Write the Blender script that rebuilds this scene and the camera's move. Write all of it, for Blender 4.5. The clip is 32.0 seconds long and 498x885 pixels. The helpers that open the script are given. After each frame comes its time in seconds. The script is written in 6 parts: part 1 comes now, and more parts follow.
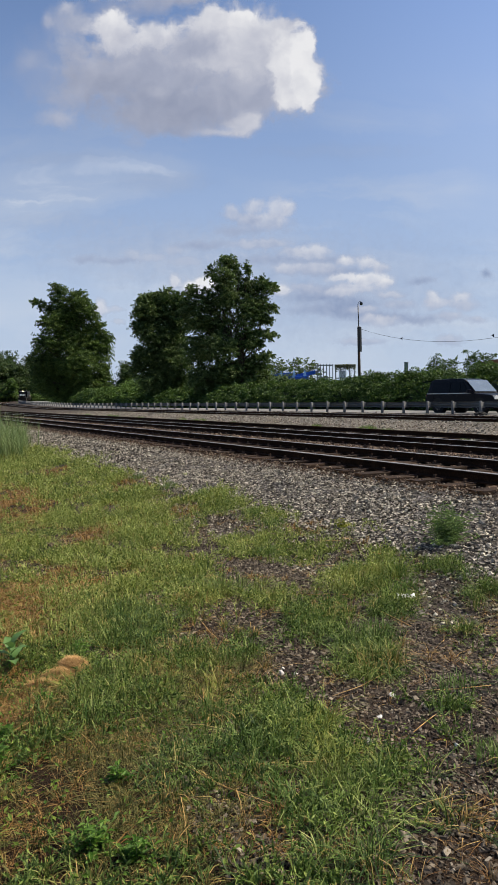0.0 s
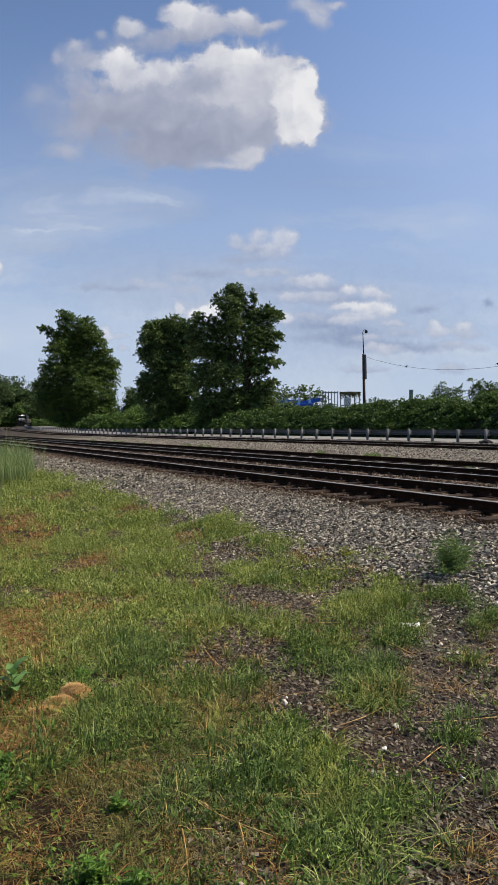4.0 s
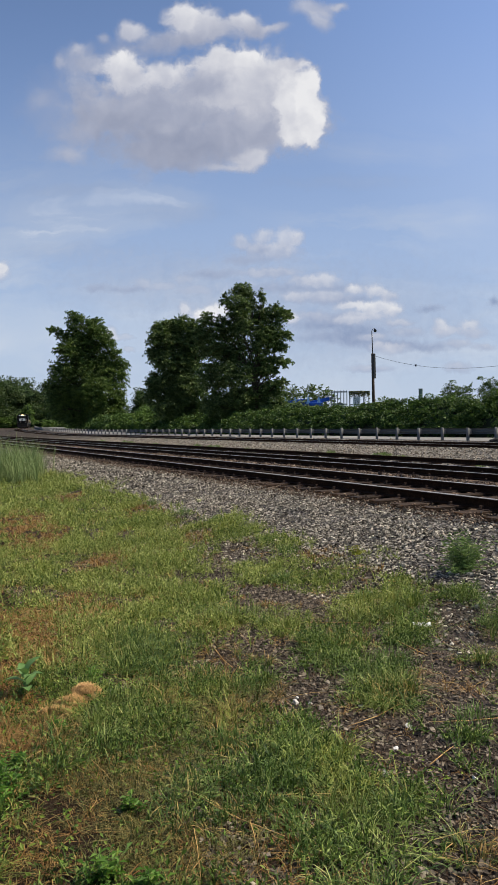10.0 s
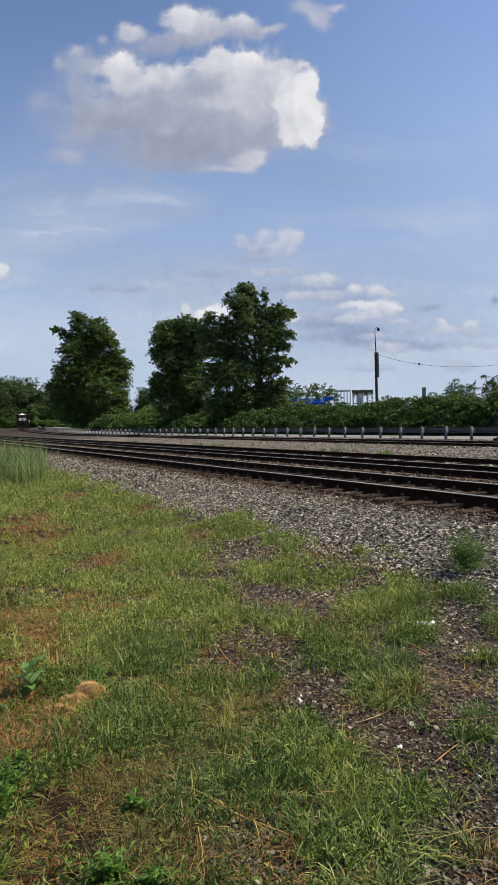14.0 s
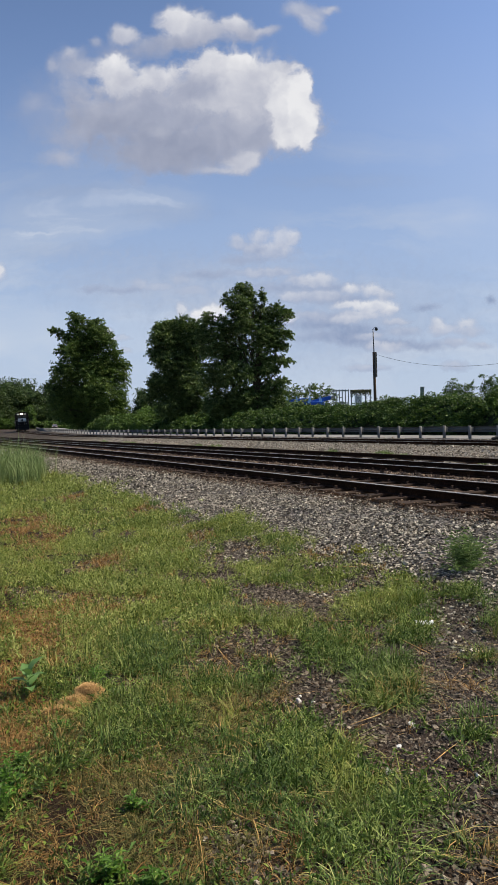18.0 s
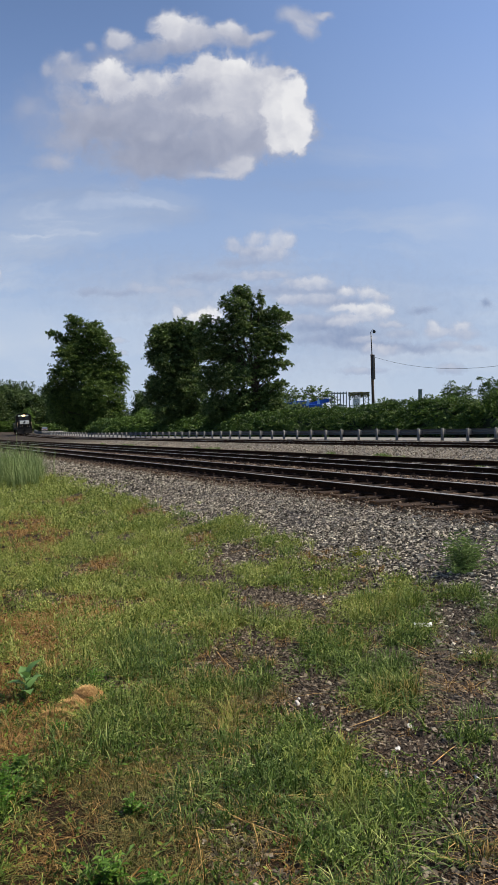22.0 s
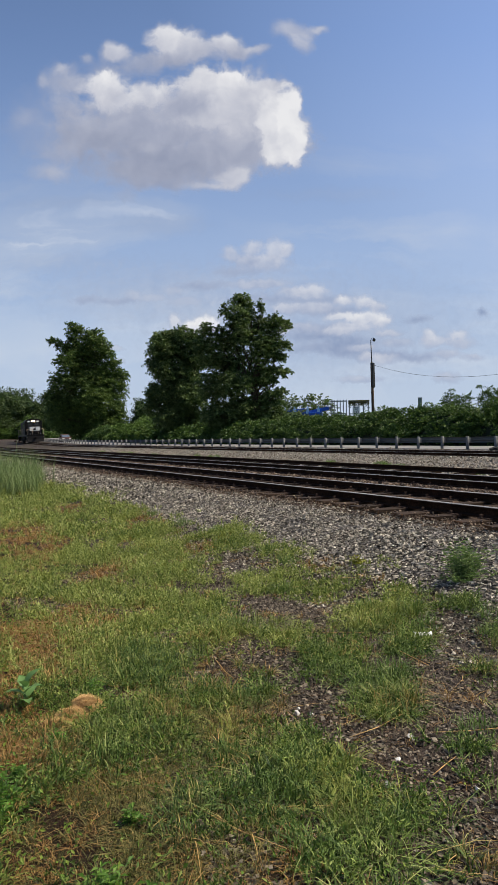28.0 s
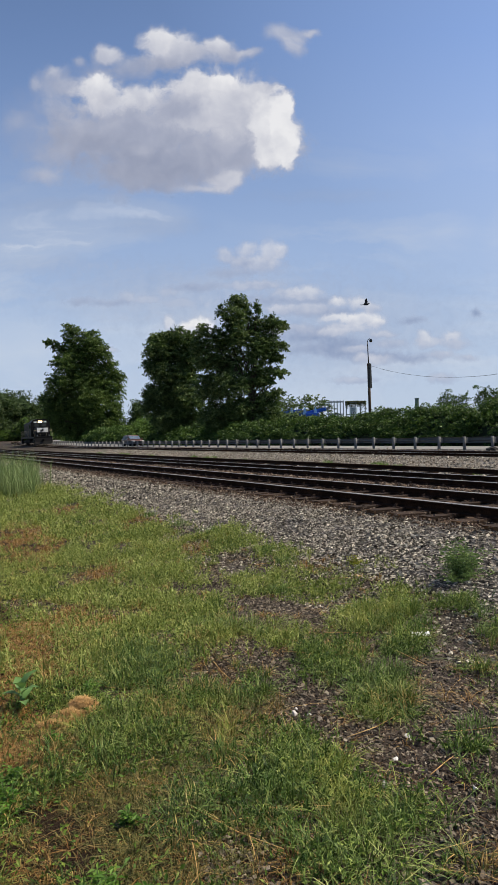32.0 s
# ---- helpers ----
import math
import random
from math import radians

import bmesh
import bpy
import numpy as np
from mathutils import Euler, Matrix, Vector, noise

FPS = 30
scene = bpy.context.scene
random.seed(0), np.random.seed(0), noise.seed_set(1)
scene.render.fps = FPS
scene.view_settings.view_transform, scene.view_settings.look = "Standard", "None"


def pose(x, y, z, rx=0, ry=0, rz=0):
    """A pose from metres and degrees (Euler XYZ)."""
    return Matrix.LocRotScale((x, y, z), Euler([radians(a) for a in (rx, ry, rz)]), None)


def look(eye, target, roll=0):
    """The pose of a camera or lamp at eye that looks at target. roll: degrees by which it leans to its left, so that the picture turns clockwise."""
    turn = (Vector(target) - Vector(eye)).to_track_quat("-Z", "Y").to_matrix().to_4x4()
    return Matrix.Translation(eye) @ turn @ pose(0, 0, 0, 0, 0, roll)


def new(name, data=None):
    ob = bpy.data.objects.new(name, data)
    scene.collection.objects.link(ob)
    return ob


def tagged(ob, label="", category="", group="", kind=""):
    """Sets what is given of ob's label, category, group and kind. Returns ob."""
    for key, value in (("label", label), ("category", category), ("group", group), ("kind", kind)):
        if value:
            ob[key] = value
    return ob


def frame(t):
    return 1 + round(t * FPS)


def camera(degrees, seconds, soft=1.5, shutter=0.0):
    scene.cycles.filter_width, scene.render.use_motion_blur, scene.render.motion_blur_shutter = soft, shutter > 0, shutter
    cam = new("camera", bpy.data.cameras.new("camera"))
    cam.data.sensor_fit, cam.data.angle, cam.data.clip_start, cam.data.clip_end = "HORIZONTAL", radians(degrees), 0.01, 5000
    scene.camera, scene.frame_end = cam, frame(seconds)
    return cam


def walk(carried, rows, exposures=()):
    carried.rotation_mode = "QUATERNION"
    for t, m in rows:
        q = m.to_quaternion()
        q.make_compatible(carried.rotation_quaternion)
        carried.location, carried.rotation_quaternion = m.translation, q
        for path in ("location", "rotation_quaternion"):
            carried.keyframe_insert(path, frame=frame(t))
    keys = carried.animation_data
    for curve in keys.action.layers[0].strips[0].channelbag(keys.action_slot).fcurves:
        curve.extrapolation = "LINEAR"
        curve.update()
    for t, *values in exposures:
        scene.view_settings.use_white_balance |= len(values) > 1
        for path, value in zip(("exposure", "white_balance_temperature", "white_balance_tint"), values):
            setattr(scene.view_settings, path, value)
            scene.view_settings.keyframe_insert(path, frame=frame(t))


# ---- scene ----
cam = camera(40.14, 32.0, soft=0.9)

# seconds, eye x y z, turn to the left, pitch, roll
PATH = [
    (0, 0.000, -0.000, 1.600, 61.00, -3.39, -0.35), (0.5, 0.000, 0.002, 1.599, 61.05, -3.05, -0.32),
    (1, 0.008, -0.006, 1.604, 61.10, -2.74, -0.26), (1.5, 0.006, -0.006, 1.601, 61.12, -2.41, -0.11),
    (2, 0.012, -0.006, 1.602, 61.17, -2.09, -0.03), (2.5, 0.013, -0.011, 1.605, 61.25, -1.79, 0.10),
    (3, 0.011, -0.010, 1.603, 61.32, -1.46, 0.18), (3.5, 0.016, -0.009, 1.603, 61.34, -1.27, 0.11),
    (5.5, 0.015, -0.010, 1.604, 61.55, -0.99, -0.12), (6, 0.011, -0.007, 1.600, 61.62, -1.21, -0.13),
    (6.5, 0.016, -0.011, 1.604, 61.70, -1.18, -0.14), (7, 0.013, -0.007, 1.601, 61.75, -1.13, -0.19),
    (7.5, 0.016, -0.009, 1.603, 61.84, -1.23, -0.19), (8, 0.010, -0.006, 1.601, 61.95, -1.22, -0.19),
    (8.5, 0.013, -0.009, 1.604, 62.05, -1.18, -0.21), (9, 0.015, -0.011, 1.604, 62.12, -1.09, -0.21),
    (9.5, 0.012, -0.007, 1.601, 62.16, -1.03, -0.24), (10, 0.015, -0.010, 1.603, 62.17, -1.17, -0.29),
    (10.5, 0.013, -0.009, 1.601, 62.20, -1.28, -0.32), (11, 0.011, -0.009, 1.602, 62.25, -1.41, -0.37),
    (11.5, 0.009, -0.009, 1.601, 62.31, -1.40, -0.31), (12, 0.011, -0.007, 1.600, 62.41, -1.42, -0.36),
    (12.5, 0.008, -0.012, 1.600, 62.48, -1.49, -0.32), (13, 0.011, -0.009, 1.600, 62.52, -1.52, -0.41),
    (13.5, 0.011, -0.011, 1.597, 62.48, -1.42, -0.36), (14, 0.016, -0.009, 1.599, 62.45, -1.22, -0.45),
    (14.5, 0.017, -0.011, 1.600, 62.43, -1.22, -0.46), (16.5, 0.019, -0.009, 1.601, 62.33, -1.27, -0.56),
    (17, 0.016, -0.003, 1.597, 62.33, -1.34, -0.63), (17.5, 0.018, -0.007, 1.601, 62.33, -1.28, -0.70),
    (18, 0.019, -0.007, 1.601, 62.33, -1.21, -0.70), (18.5, 0.021, -0.010, 1.601, 62.31, -1.20, -0.69),
    (19, 0.019, -0.013, 1.604, 62.30, -1.20, -0.60), (19.5, 0.023, -0.015, 1.606, 62.31, -1.08, -0.56),
    (20, 0.019, -0.008, 1.601, 62.30, -0.91, -0.61), (20.5, 0.022, -0.011, 1.603, 62.27, -0.91, -0.57),
    (21, 0.022, -0.012, 1.602, 62.23, -1.05, -0.64), (21.5, 0.018, -0.008, 1.600, 62.22, -1.12, -0.64),
    (22, 0.020, -0.010, 1.600, 62.17, -1.00, -0.74), (22.5, 0.019, -0.010, 1.601, 62.16, -0.84, -0.69),
    (23, 0.018, -0.009, 1.601, 62.22, -0.74, -0.69), (23.5, 0.020, -0.011, 1.603, 62.22, -0.78, -0.65),
    (24, 0.020, -0.010, 1.599, 62.22, -0.68, -0.63), (24.5, 0.023, -0.013, 1.603, 62.16, -0.64, -0.64),
    (25, 0.019, -0.011, 1.601, 62.14, -0.76, -0.65), (25.5, 0.017, -0.009, 1.603, 62.15, -0.78, -0.64),
    (27.5, 0.013, -0.007, 1.601, 62.19, -0.33, -0.59), (28, 0.020, -0.012, 1.605, 62.15, -0.35, -0.62),
    (28.5, 0.022, -0.009, 1.603, 62.12, -0.41, -0.64), (29, 0.017, -0.010, 1.604, 62.08, -0.49, -0.63),
    (29.5, 0.019, -0.007, 1.597, 62.09, -0.47, -0.73), (30, 0.016, -0.007, 1.601, 62.08, -0.59, -0.69),
    (30.5, 0.014, -0.006, 1.598, 62.08, -0.82, -0.67), (31, 0.011, -0.005, 1.598, 62.01, -0.60, -0.76),
    (31.5, 0.007, -0.006, 1.598, 61.96, -0.46, -0.69), (32, 0.016, -0.004, 1.598, 61.91, -0.26, -0.82),
]
walk(cam, [(t, pose(x, y, z, 90 + p, 0, a) @ pose(0, 0, 0, 0, 0, r)) for t, x, y, z, a, p, r in PATH])

# ---- light ----
SUN_TURN, SUN_UP = 20.0, 52.0      # degrees to the right of +y, and above the ground
scene.view_settings.exposure = 0.0
world = bpy.data.worlds.new("sky")
scene.world = world
world.use_nodes = True
wn = world.node_tree.nodes
sky = wn.new("ShaderNodeTexSky")
sky.sky_type, sky.sun_disc = "NISHITA", False
sky.sun_elevation, sky.sun_rotation = radians(SUN_UP), radians(SUN_TURN)
sky.air_density, sky.dust_density, sky.ozone_density = 1.0, 0.8, 3.0
wn["Background"].inputs["Strength"].default_value = 0.108
tint = wn.new("ShaderNodeMix")
tint.data_type, tint.blend_type = "RGBA", "MULTIPLY"
tint.inputs[0].default_value, tint.inputs[7].default_value = 1.0, (0.98, 0.99, 1.05, 1)
world.node_tree.links.new(sky.outputs["Color"], tint.inputs[6])
world.node_tree.links.new(tint.outputs[2], wn["Background"].inputs["Color"])
sun_dir = Vector((math.sin(radians(SUN_TURN)) * math.cos(radians(SUN_UP)), math.cos(radians(SUN_TURN)) * math.cos(radians(SUN_UP)), math.sin(radians(SUN_UP))))
sun = new("sun", bpy.data.lights.new("sun", "SUN"))
sun.data.energy, sun.data.angle, sun.data.color = 5.9, radians(0.6), (1.0, 0.9, 0.72)
sun.matrix_world = look(sun_dir * 300, (0, 0, 0))


# ---- materials ----
class Nodes:
    """Short-hand for a node tree of one material."""

    def __init__(self, name):
        self.mat = bpy.data.materials.new(name)
        self.mat.use_nodes = True
        self.tree = self.mat.node_tree
        self.bsdf = self.tree.nodes["Principled BSDF"]
        self.out = self.tree.nodes["Material Output"]

    def add(self, kind, ins=(), operation="", data_type="", blend_type=""):
        n = self.tree.nodes.new("ShaderNode" + kind)
        if operation:
            n.operation = operation
        if data_type:
            n.data_type, n.blend_type = data_type, blend_type
        for k, v in dict(ins).items():
            self.put(n.inputs[k], v)
        return n

    def put(self, socket, v):
        if isinstance(v, bpy.types.NodeSocket):
            self.tree.links.new(v, socket)
        elif isinstance(v, bpy.types.Node):
            self.tree.links.new(v.outputs[0], socket)
        else:
            if isinstance(v, tuple) and len(v) == 3 and socket.type == "RGBA":
                v = (*v, 1)
            socket.default_value = v

    def math(self, op, a, b=0.0, c=0.0):
        return self.add("Math", {0: a, 1: b, 2: c}, operation=op).outputs[0]

    def vmath(self, op, a, b=(0, 0, 0)):
        return self.add("VectorMath", {0: a, 1: b}, operation=op).outputs[0]

    def coord(self, which="Object"):
        return self.add("TexCoord").outputs[which]

    def pos(self):
        return self.add("NewGeometry").outputs["Position"]

    def island(self):
        return self.add("NewGeometry").outputs["Random Per Island"]

    def rand(self):
        return self.add("ObjectInfo").outputs["Random"]

    def noise(self, scale, detail=4.0, rough=0.55, vec=None, dist=0.0):
        n = self.add("TexNoise", {"Scale": scale, "Detail": detail, "Roughness": rough, "Distortion": dist})
        if vec is not None:
            self.put(n.inputs["Vector"], vec)
        return n.outputs["Fac"]

    def ramp(self, fac, *stops):
        n = self.add("ValToRGB", {"Fac": fac})
        e = n.color_ramp.elements
        while len(e) < len(stops):
            e.new(0.5)
        for el, (p, c) in zip(e, stops):
            el.position, el.color = p, (*c, 1) if len(c) == 3 else c
        return n.outputs["Color"]

    def span(self, v, lo, hi, a=0.0, b=1.0):
        return self.add("MapRange", {"Value": v, "From Min": lo, "From Max": hi, "To Min": a, "To Max": b}).outputs[0]

    def mix(self, fac, a, b, mode="MIX"):
        n = self.add("Mix", data_type="RGBA", blend_type=mode)
        self.put(n.inputs[0], fac), self.put(n.inputs[6], a), self.put(n.inputs[7], b)
        return n.outputs[2]

    def bump(self, height, strength=0.5, distance=0.02):
        self.put(self.bsdf.inputs["Normal"], self.add("Bump", {"Height": height, "Strength": strength, "Distance": distance}))

    def finish(self, color, rough=0.7, metal=0.0, spec=0.4, **more):
        for k, v in (("Base Color", color), ("Roughness", rough), ("Metallic", metal), ("Specular IOR Level", spec), *more.items()):
            self.put(self.bsdf.inputs[k], v)
        return self.mat


def plain(name, color, rough=0.6, metal=0.0, vary=0.25, scale=6.0, spec=0.4, bump=0.0):
    """Paint, metal or plastic with a light two-scale wear."""
    n = Nodes(name)
    v = n.coord("Object")
    big, fine = n.noise(scale, 4, 0.6, v), n.noise(scale * 14, 3, 0.6, v)
    f = n.math("ADD", n.math("MULTIPLY", big, 0.65), n.math("MULTIPLY", fine, 0.35))
    dark = tuple(c * (1 - vary) for c in color)
    lite = tuple(min(1, c * (1 + vary)) for c in color)
    if bump:
        n.bump(fine, bump, 0.01)
    return n.finish(n.ramp(f, (0.3, dark), (0.7, lite)), n.span(f, 0.3, 0.7, rough - 0.08, min(1, rough + 0.1)), metal, spec)


def glow(name, color, strength):
    n = Nodes(name)
    return n.finish(color, 0.3, **{"Emission Color": color, "Emission Strength": strength})


def leafy(name, dark, mid, lite, through_light=0.25, scale=0.5):
    """Foliage: one tint a leaf, and slow drifts of tint over the plant; some light passes through."""
    n = Nodes(name)
    f = n.math("ADD", n.math("MULTIPLY", n.island(), 0.6), n.math("MULTIPLY", n.noise(scale, 3, 0.5, n.pos()), 0.5))
    col = n.ramp(f, (0.2, dark), (0.55, mid), (0.95, lite))
    n.finish(col, 0.55, 0.0, 0.25)
    tr = n.add("BsdfTranslucent", {"Color": n.mix(0.4, col, (0.1, 0.19, 0.03))})
    m = n.add("MixShader", {0: through_light, 1: n.bsdf.outputs[0], 2: tr.outputs[0]})
    n.tree.links.new(m.outputs[0], n.out.inputs["Surface"])
    return n.mat


def mat_ground():
    n = Nodes("soil_and_gravel")
    p = n.pos()
    y = n.add("SeparateXYZ", {0: p}).outputs["Y"]
    big, mid, fine = n.noise(0.55, 4, 0.6, p), n.noise(4.0, 4, 0.6, p), n.noise(45.0, 3, 0.7, p)
    grav = n.ramp(fine, (0.3, (0.02, 0.016, 0.014)), (0.5, (0.06, 0.047, 0.04)), (0.75, (0.15, 0.12, 0.1)))
    soil = n.ramp(n.math("ADD", n.math("MULTIPLY", fine, 0.6), n.math("MULTIPLY", mid, 0.4)), (0.3, (0.008, 0.005, 0.003)), (0.55, (0.027, 0.016, 0.009)), (0.8, (0.085, 0.052, 0.026)))
    far = n.ramp(mid, (0.3, (0.035, 0.06, 0.015)), (0.7, (0.09, 0.13, 0.03)))
    side = n.span(n.math("ADD", y, n.math("MULTIPLY", n.math("SUBTRACT", big, 0.5), 3.0)), 1.4, 3.0)
    col = n.mix(side, soil, grav)
    col = n.mix(n.span(y, 36.0, 37.0), col, far)
    n.bump(n.math("ADD", fine, mid), 0.9, 0.03)
    return n.finish(col, 0.95, 0.0, 0.15)


def mat_ballast():
    n = Nodes("ballast_gravel")
    p = n.pos()
    y = n.add("SeparateXYZ", {0: p}).outputs["Y"]
    v = n.add("TexVoronoi", {"Vector": p, "Scale": 30.0, "Randomness": 1.0})
    c = n.add("SeparateColor", {0: v.outputs["Color"]}).outputs[0]
    mid = n.noise(1.6, 4, 0.6, p)
    f = n.math("ADD", n.math("MULTIPLY", c, 0.65), n.math("MULTIPLY", mid, 0.35))
    near = n.ramp(f, (0.12, (0.012, 0.01, 0.009)), (0.5, (0.05, 0.042, 0.036)), (0.75, (0.2, 0.18, 0.16)), (0.95, (0.45, 0.41, 0.37)))
    pale = n.ramp(f, (0.1, (0.05, 0.042, 0.034)), (0.5, (0.17, 0.148, 0.12)), (0.9, (0.36, 0.32, 0.265)))
    rusty = n.ramp(f, (0.1, (0.03, 0.018, 0.012)), (0.5, (0.12, 0.07, 0.045)), (0.9, (0.26, 0.17, 0.12)))
    inner = n.math("MULTIPLY", n.span(y, 5.7, 6.1), n.span(y, 12.6, 12.0))
    # One dark colour along the second track: oily ballast and shadow between its rails.
    dark_gap = n.math("MULTIPLY", n.span(y, 9.7, 9.95), n.span(y, 14.1, 13.8))
    x = n.add("SeparateXYZ", {0: p}).outputs["X"]
    col = n.mix(n.math("MULTIPLY", n.span(y, 11.8, 13.2), n.span(x, -130.0, -70.0, 0.1, 1.0)), near, pale)
    col = n.mix(n.math("MULTIPLY", inner, n.span(mid, 0.25, 0.6, 0.45, 0.9)), col, rusty)
    col = n.mix(n.math("MULTIPLY", dark_gap, 0.9), col, n.ramp(f, (0.1, (0.012, 0.009, 0.007)), (0.9, (0.06, 0.045, 0.034))))
    col = n.mix(n.span(x, -55.0, -100.0, 0.0, 0.85), col, n.ramp(n.noise(0.5, 4, 0.6, p), (0.3, (0.02, 0.014, 0.01)), (0.7, (0.062, 0.046, 0.034))))
    n.bump(v.outputs["Distance"], 1.0, 0.04)
    return n.finish(col, 0.9, 0.0, 0.2)


def mat_stone(name, *stops):
    n = Nodes(name)
    p = n.pos()
    f = n.math("ADD", n.math("MULTIPLY", n.island(), 0.75), n.math("MULTIPLY", n.noise(25.0, 3, 0.6, p), 0.25))
    n.bump(n.noise(90.0, 3, 0.6, p), 0.4, 0.006)
    return n.finish(n.ramp(f, *stops), 0.85, 0.0, 0.25)


def mat_road():
    n = Nodes("worn_asphalt")
    p = n.pos()
    big, fine = n.noise(0.35, 5, 0.6, p), n.noise(40, 2, 0.6, p)
    f = n.math("ADD", n.math("MULTIPLY", big, 0.6), n.math("MULTIPLY", fine, 0.4))
    n.bump(fine, 0.3, 0.01)
    return n.finish(n.ramp(f, (0.3, (0.16, 0.155, 0.15)), (0.7, (0.3, 0.29, 0.275))), 0.9, 0.0, 0.2)


def mat_rust(name, a, b, c, rough=0.8, metal=0.0, spec=0.3):
    n = Nodes(name)
    p = n.pos()
    f = n.math("ADD", n.math("MULTIPLY", n.noise(3.0, 4, 0.6, p), 0.5), n.math("MULTIPLY", n.noise(50.0, 3, 0.6, p), 0.5))
    n.bump(f, 0.3, 0.01)
    return n.finish(n.ramp(f, (0.3, a), (0.5, b), (0.72, c)), rough, metal, spec)


def mat_wood(name, a, b, along=(0.6, 14.0, 14.0)):
    n = Nodes(name)
    v = n.vmath("MULTIPLY", n.coord("Object"), along)
    shift = n.vmath("ADD", v, n.add("CombineXYZ", {0: n.math("MULTIPLY", n.rand(), 37.0)}).outputs[0])
    g, fine = n.noise(2.0, 5, 0.65, shift), n.noise(9.0, 3, 0.6, shift)
    f = n.math("ADD", n.math("MULTIPLY", g, 0.6), n.math("ADD", n.math("MULTIPLY", fine, 0.25), n.math("MULTIPLY", n.rand(), 0.15)))
    n.bump(g, 0.6, 0.012)
    return n.finish(n.ramp(f, (0.3, a), (0.72, b)), 0.9, 0.0, 0.2)


def mat_bark():
    n = Nodes("bark")
    v = n.vmath("MULTIPLY", n.coord("Object"), (3.0, 3.0, 0.6))
    g = n.noise(3.0, 5, 0.65, v)
    n.bump(g, 0.8, 0.05)
    return n.finish(n.ramp(g, (0.3, (0.03, 0.024, 0.018)), (0.7, (0.12, 0.095, 0.07))), 0.95, 0.0, 0.15)


def mat_grass(name, dry_bias=0.0):
    """Blades: one tint each; dry straw drifts over the lawn in patches."""
    n = Nodes(name)
    p = n.pos()
    xyz = n.add("SeparateXYZ", {0: p})
    green = n.ramp(n.island(), (0.0, (0.025, 0.055, 0.011)), (0.4, (0.075, 0.14, 0.03)), (0.8, (0.23, 0.3, 0.075)), (1.0, (0.48, 0.52, 0.2)))
    straw = n.ramp(n.island(), (0.0, (0.085, 0.038, 0.012)), (0.45, (0.27, 0.14, 0.04)), (1.0, (0.5, 0.33, 0.125)))
    lush = n.noise(0.9, 3, 0.55, p)
    patch = n.noise(1.7, 3, 0.6, n.vmath("ADD", p, (7.3, 1.1, 0)))
    # Random deeper greens, thicker near the standpoint to stand for shade among the tufts.
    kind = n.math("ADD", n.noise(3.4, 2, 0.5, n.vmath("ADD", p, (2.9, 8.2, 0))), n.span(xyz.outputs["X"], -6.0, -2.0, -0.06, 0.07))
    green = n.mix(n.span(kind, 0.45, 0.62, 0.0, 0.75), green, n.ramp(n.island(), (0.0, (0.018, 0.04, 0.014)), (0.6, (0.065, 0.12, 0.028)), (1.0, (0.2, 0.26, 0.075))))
    left = n.span(xyz.outputs["Y"], 2.6, 0.6, 0.0, 0.08)
    f = n.math("ADD", n.math("ADD", patch, left), n.math("ADD", n.math("MULTIPLY", n.math("SUBTRACT", n.island(), 0.5), 0.3), dry_bias))
    # Yellow-green thins out near the standpoint, keeping the near blades darker.
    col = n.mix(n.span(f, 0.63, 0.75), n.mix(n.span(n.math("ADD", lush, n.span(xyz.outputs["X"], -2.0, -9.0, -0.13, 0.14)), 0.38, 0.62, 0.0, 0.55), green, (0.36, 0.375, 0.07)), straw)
    n.finish(col, 0.6, 0.0, 0.25)
    tr = n.add("BsdfTranslucent", {"Color": col})
    m = n.add("MixShader", {0: 0.17, 1: n.bsdf.outputs[0], 2: tr.outputs[0]})
    n.tree.links.new(m.outputs[0], n.out.inputs["Surface"])
    return n.mat


M_GROUND, M_BALLAST, M_ROAD = mat_ground(), mat_ballast(), mat_road()
M_STONE = mat_stone("crushed_stone", (0.12, (0.015, 0.012, 0.009)), (0.42, (0.13, 0.112, 0.087)), (0.68, (0.37, 0.325, 0.26)), (0.93, (0.7, 0.64, 0.52)))
M_SLATE = mat_stone("dark_slate_chips", (0.05, (0.014, 0.011, 0.009)), (0.45, (0.082, 0.064, 0.047)), (0.8, (0.22, 0.178, 0.13)), (1.0, (0.5, 0.44, 0.35)))
M_PALE = mat_stone("pale_stone", (0.05, (0.09, 0.07, 0.05)), (0.5, (0.25, 0.21, 0.165)), (0.95, (0.5, 0.45, 0.38)))
M_RUSTSTONE = mat_stone("rust_stained_stone", (0.05, (0.035, 0.023, 0.016)), (0.5, (0.125, 0.084, 0.057)), (0.95, (0.34, 0.255, 0.185)))
M_RAIL = mat_rust("rusted_rail_steel", (0.01, 0.006, 0.004), (0.03, 0.015, 0.009), (0.075, 0.036, 0.02), 0.95, 0.0, 0.05)
M_HEAD = mat_rust("polished_rail_head", (0.16, 0.14, 0.125), (0.3, 0.275, 0.25), (0.5, 0.48, 0.45), 0.42, 0.35)
M_PLATE = mat_rust("rusted_tie_plate", (0.02, 0.012, 0.008), (0.06, 0.032, 0.02), (0.13, 0.07, 0.04))
M_TIE = mat_wood("creosoted_tie", (0.009, 0.006, 0.005), (0.058, 0.034, 0.02), (8.0, 1.0, 8.0))
M_TIE_END = mat_wood("weathered_tie_wood", (0.05, 0.028, 0.016), (0.24, 0.125, 0.06), (8.0, 1.0, 8.0))
M_POST = mat_wood("weathered_grey_post", (0.10, 0.10, 0.10), (0.24, 0.24, 0.235), (10.0, 10.0, 0.8))
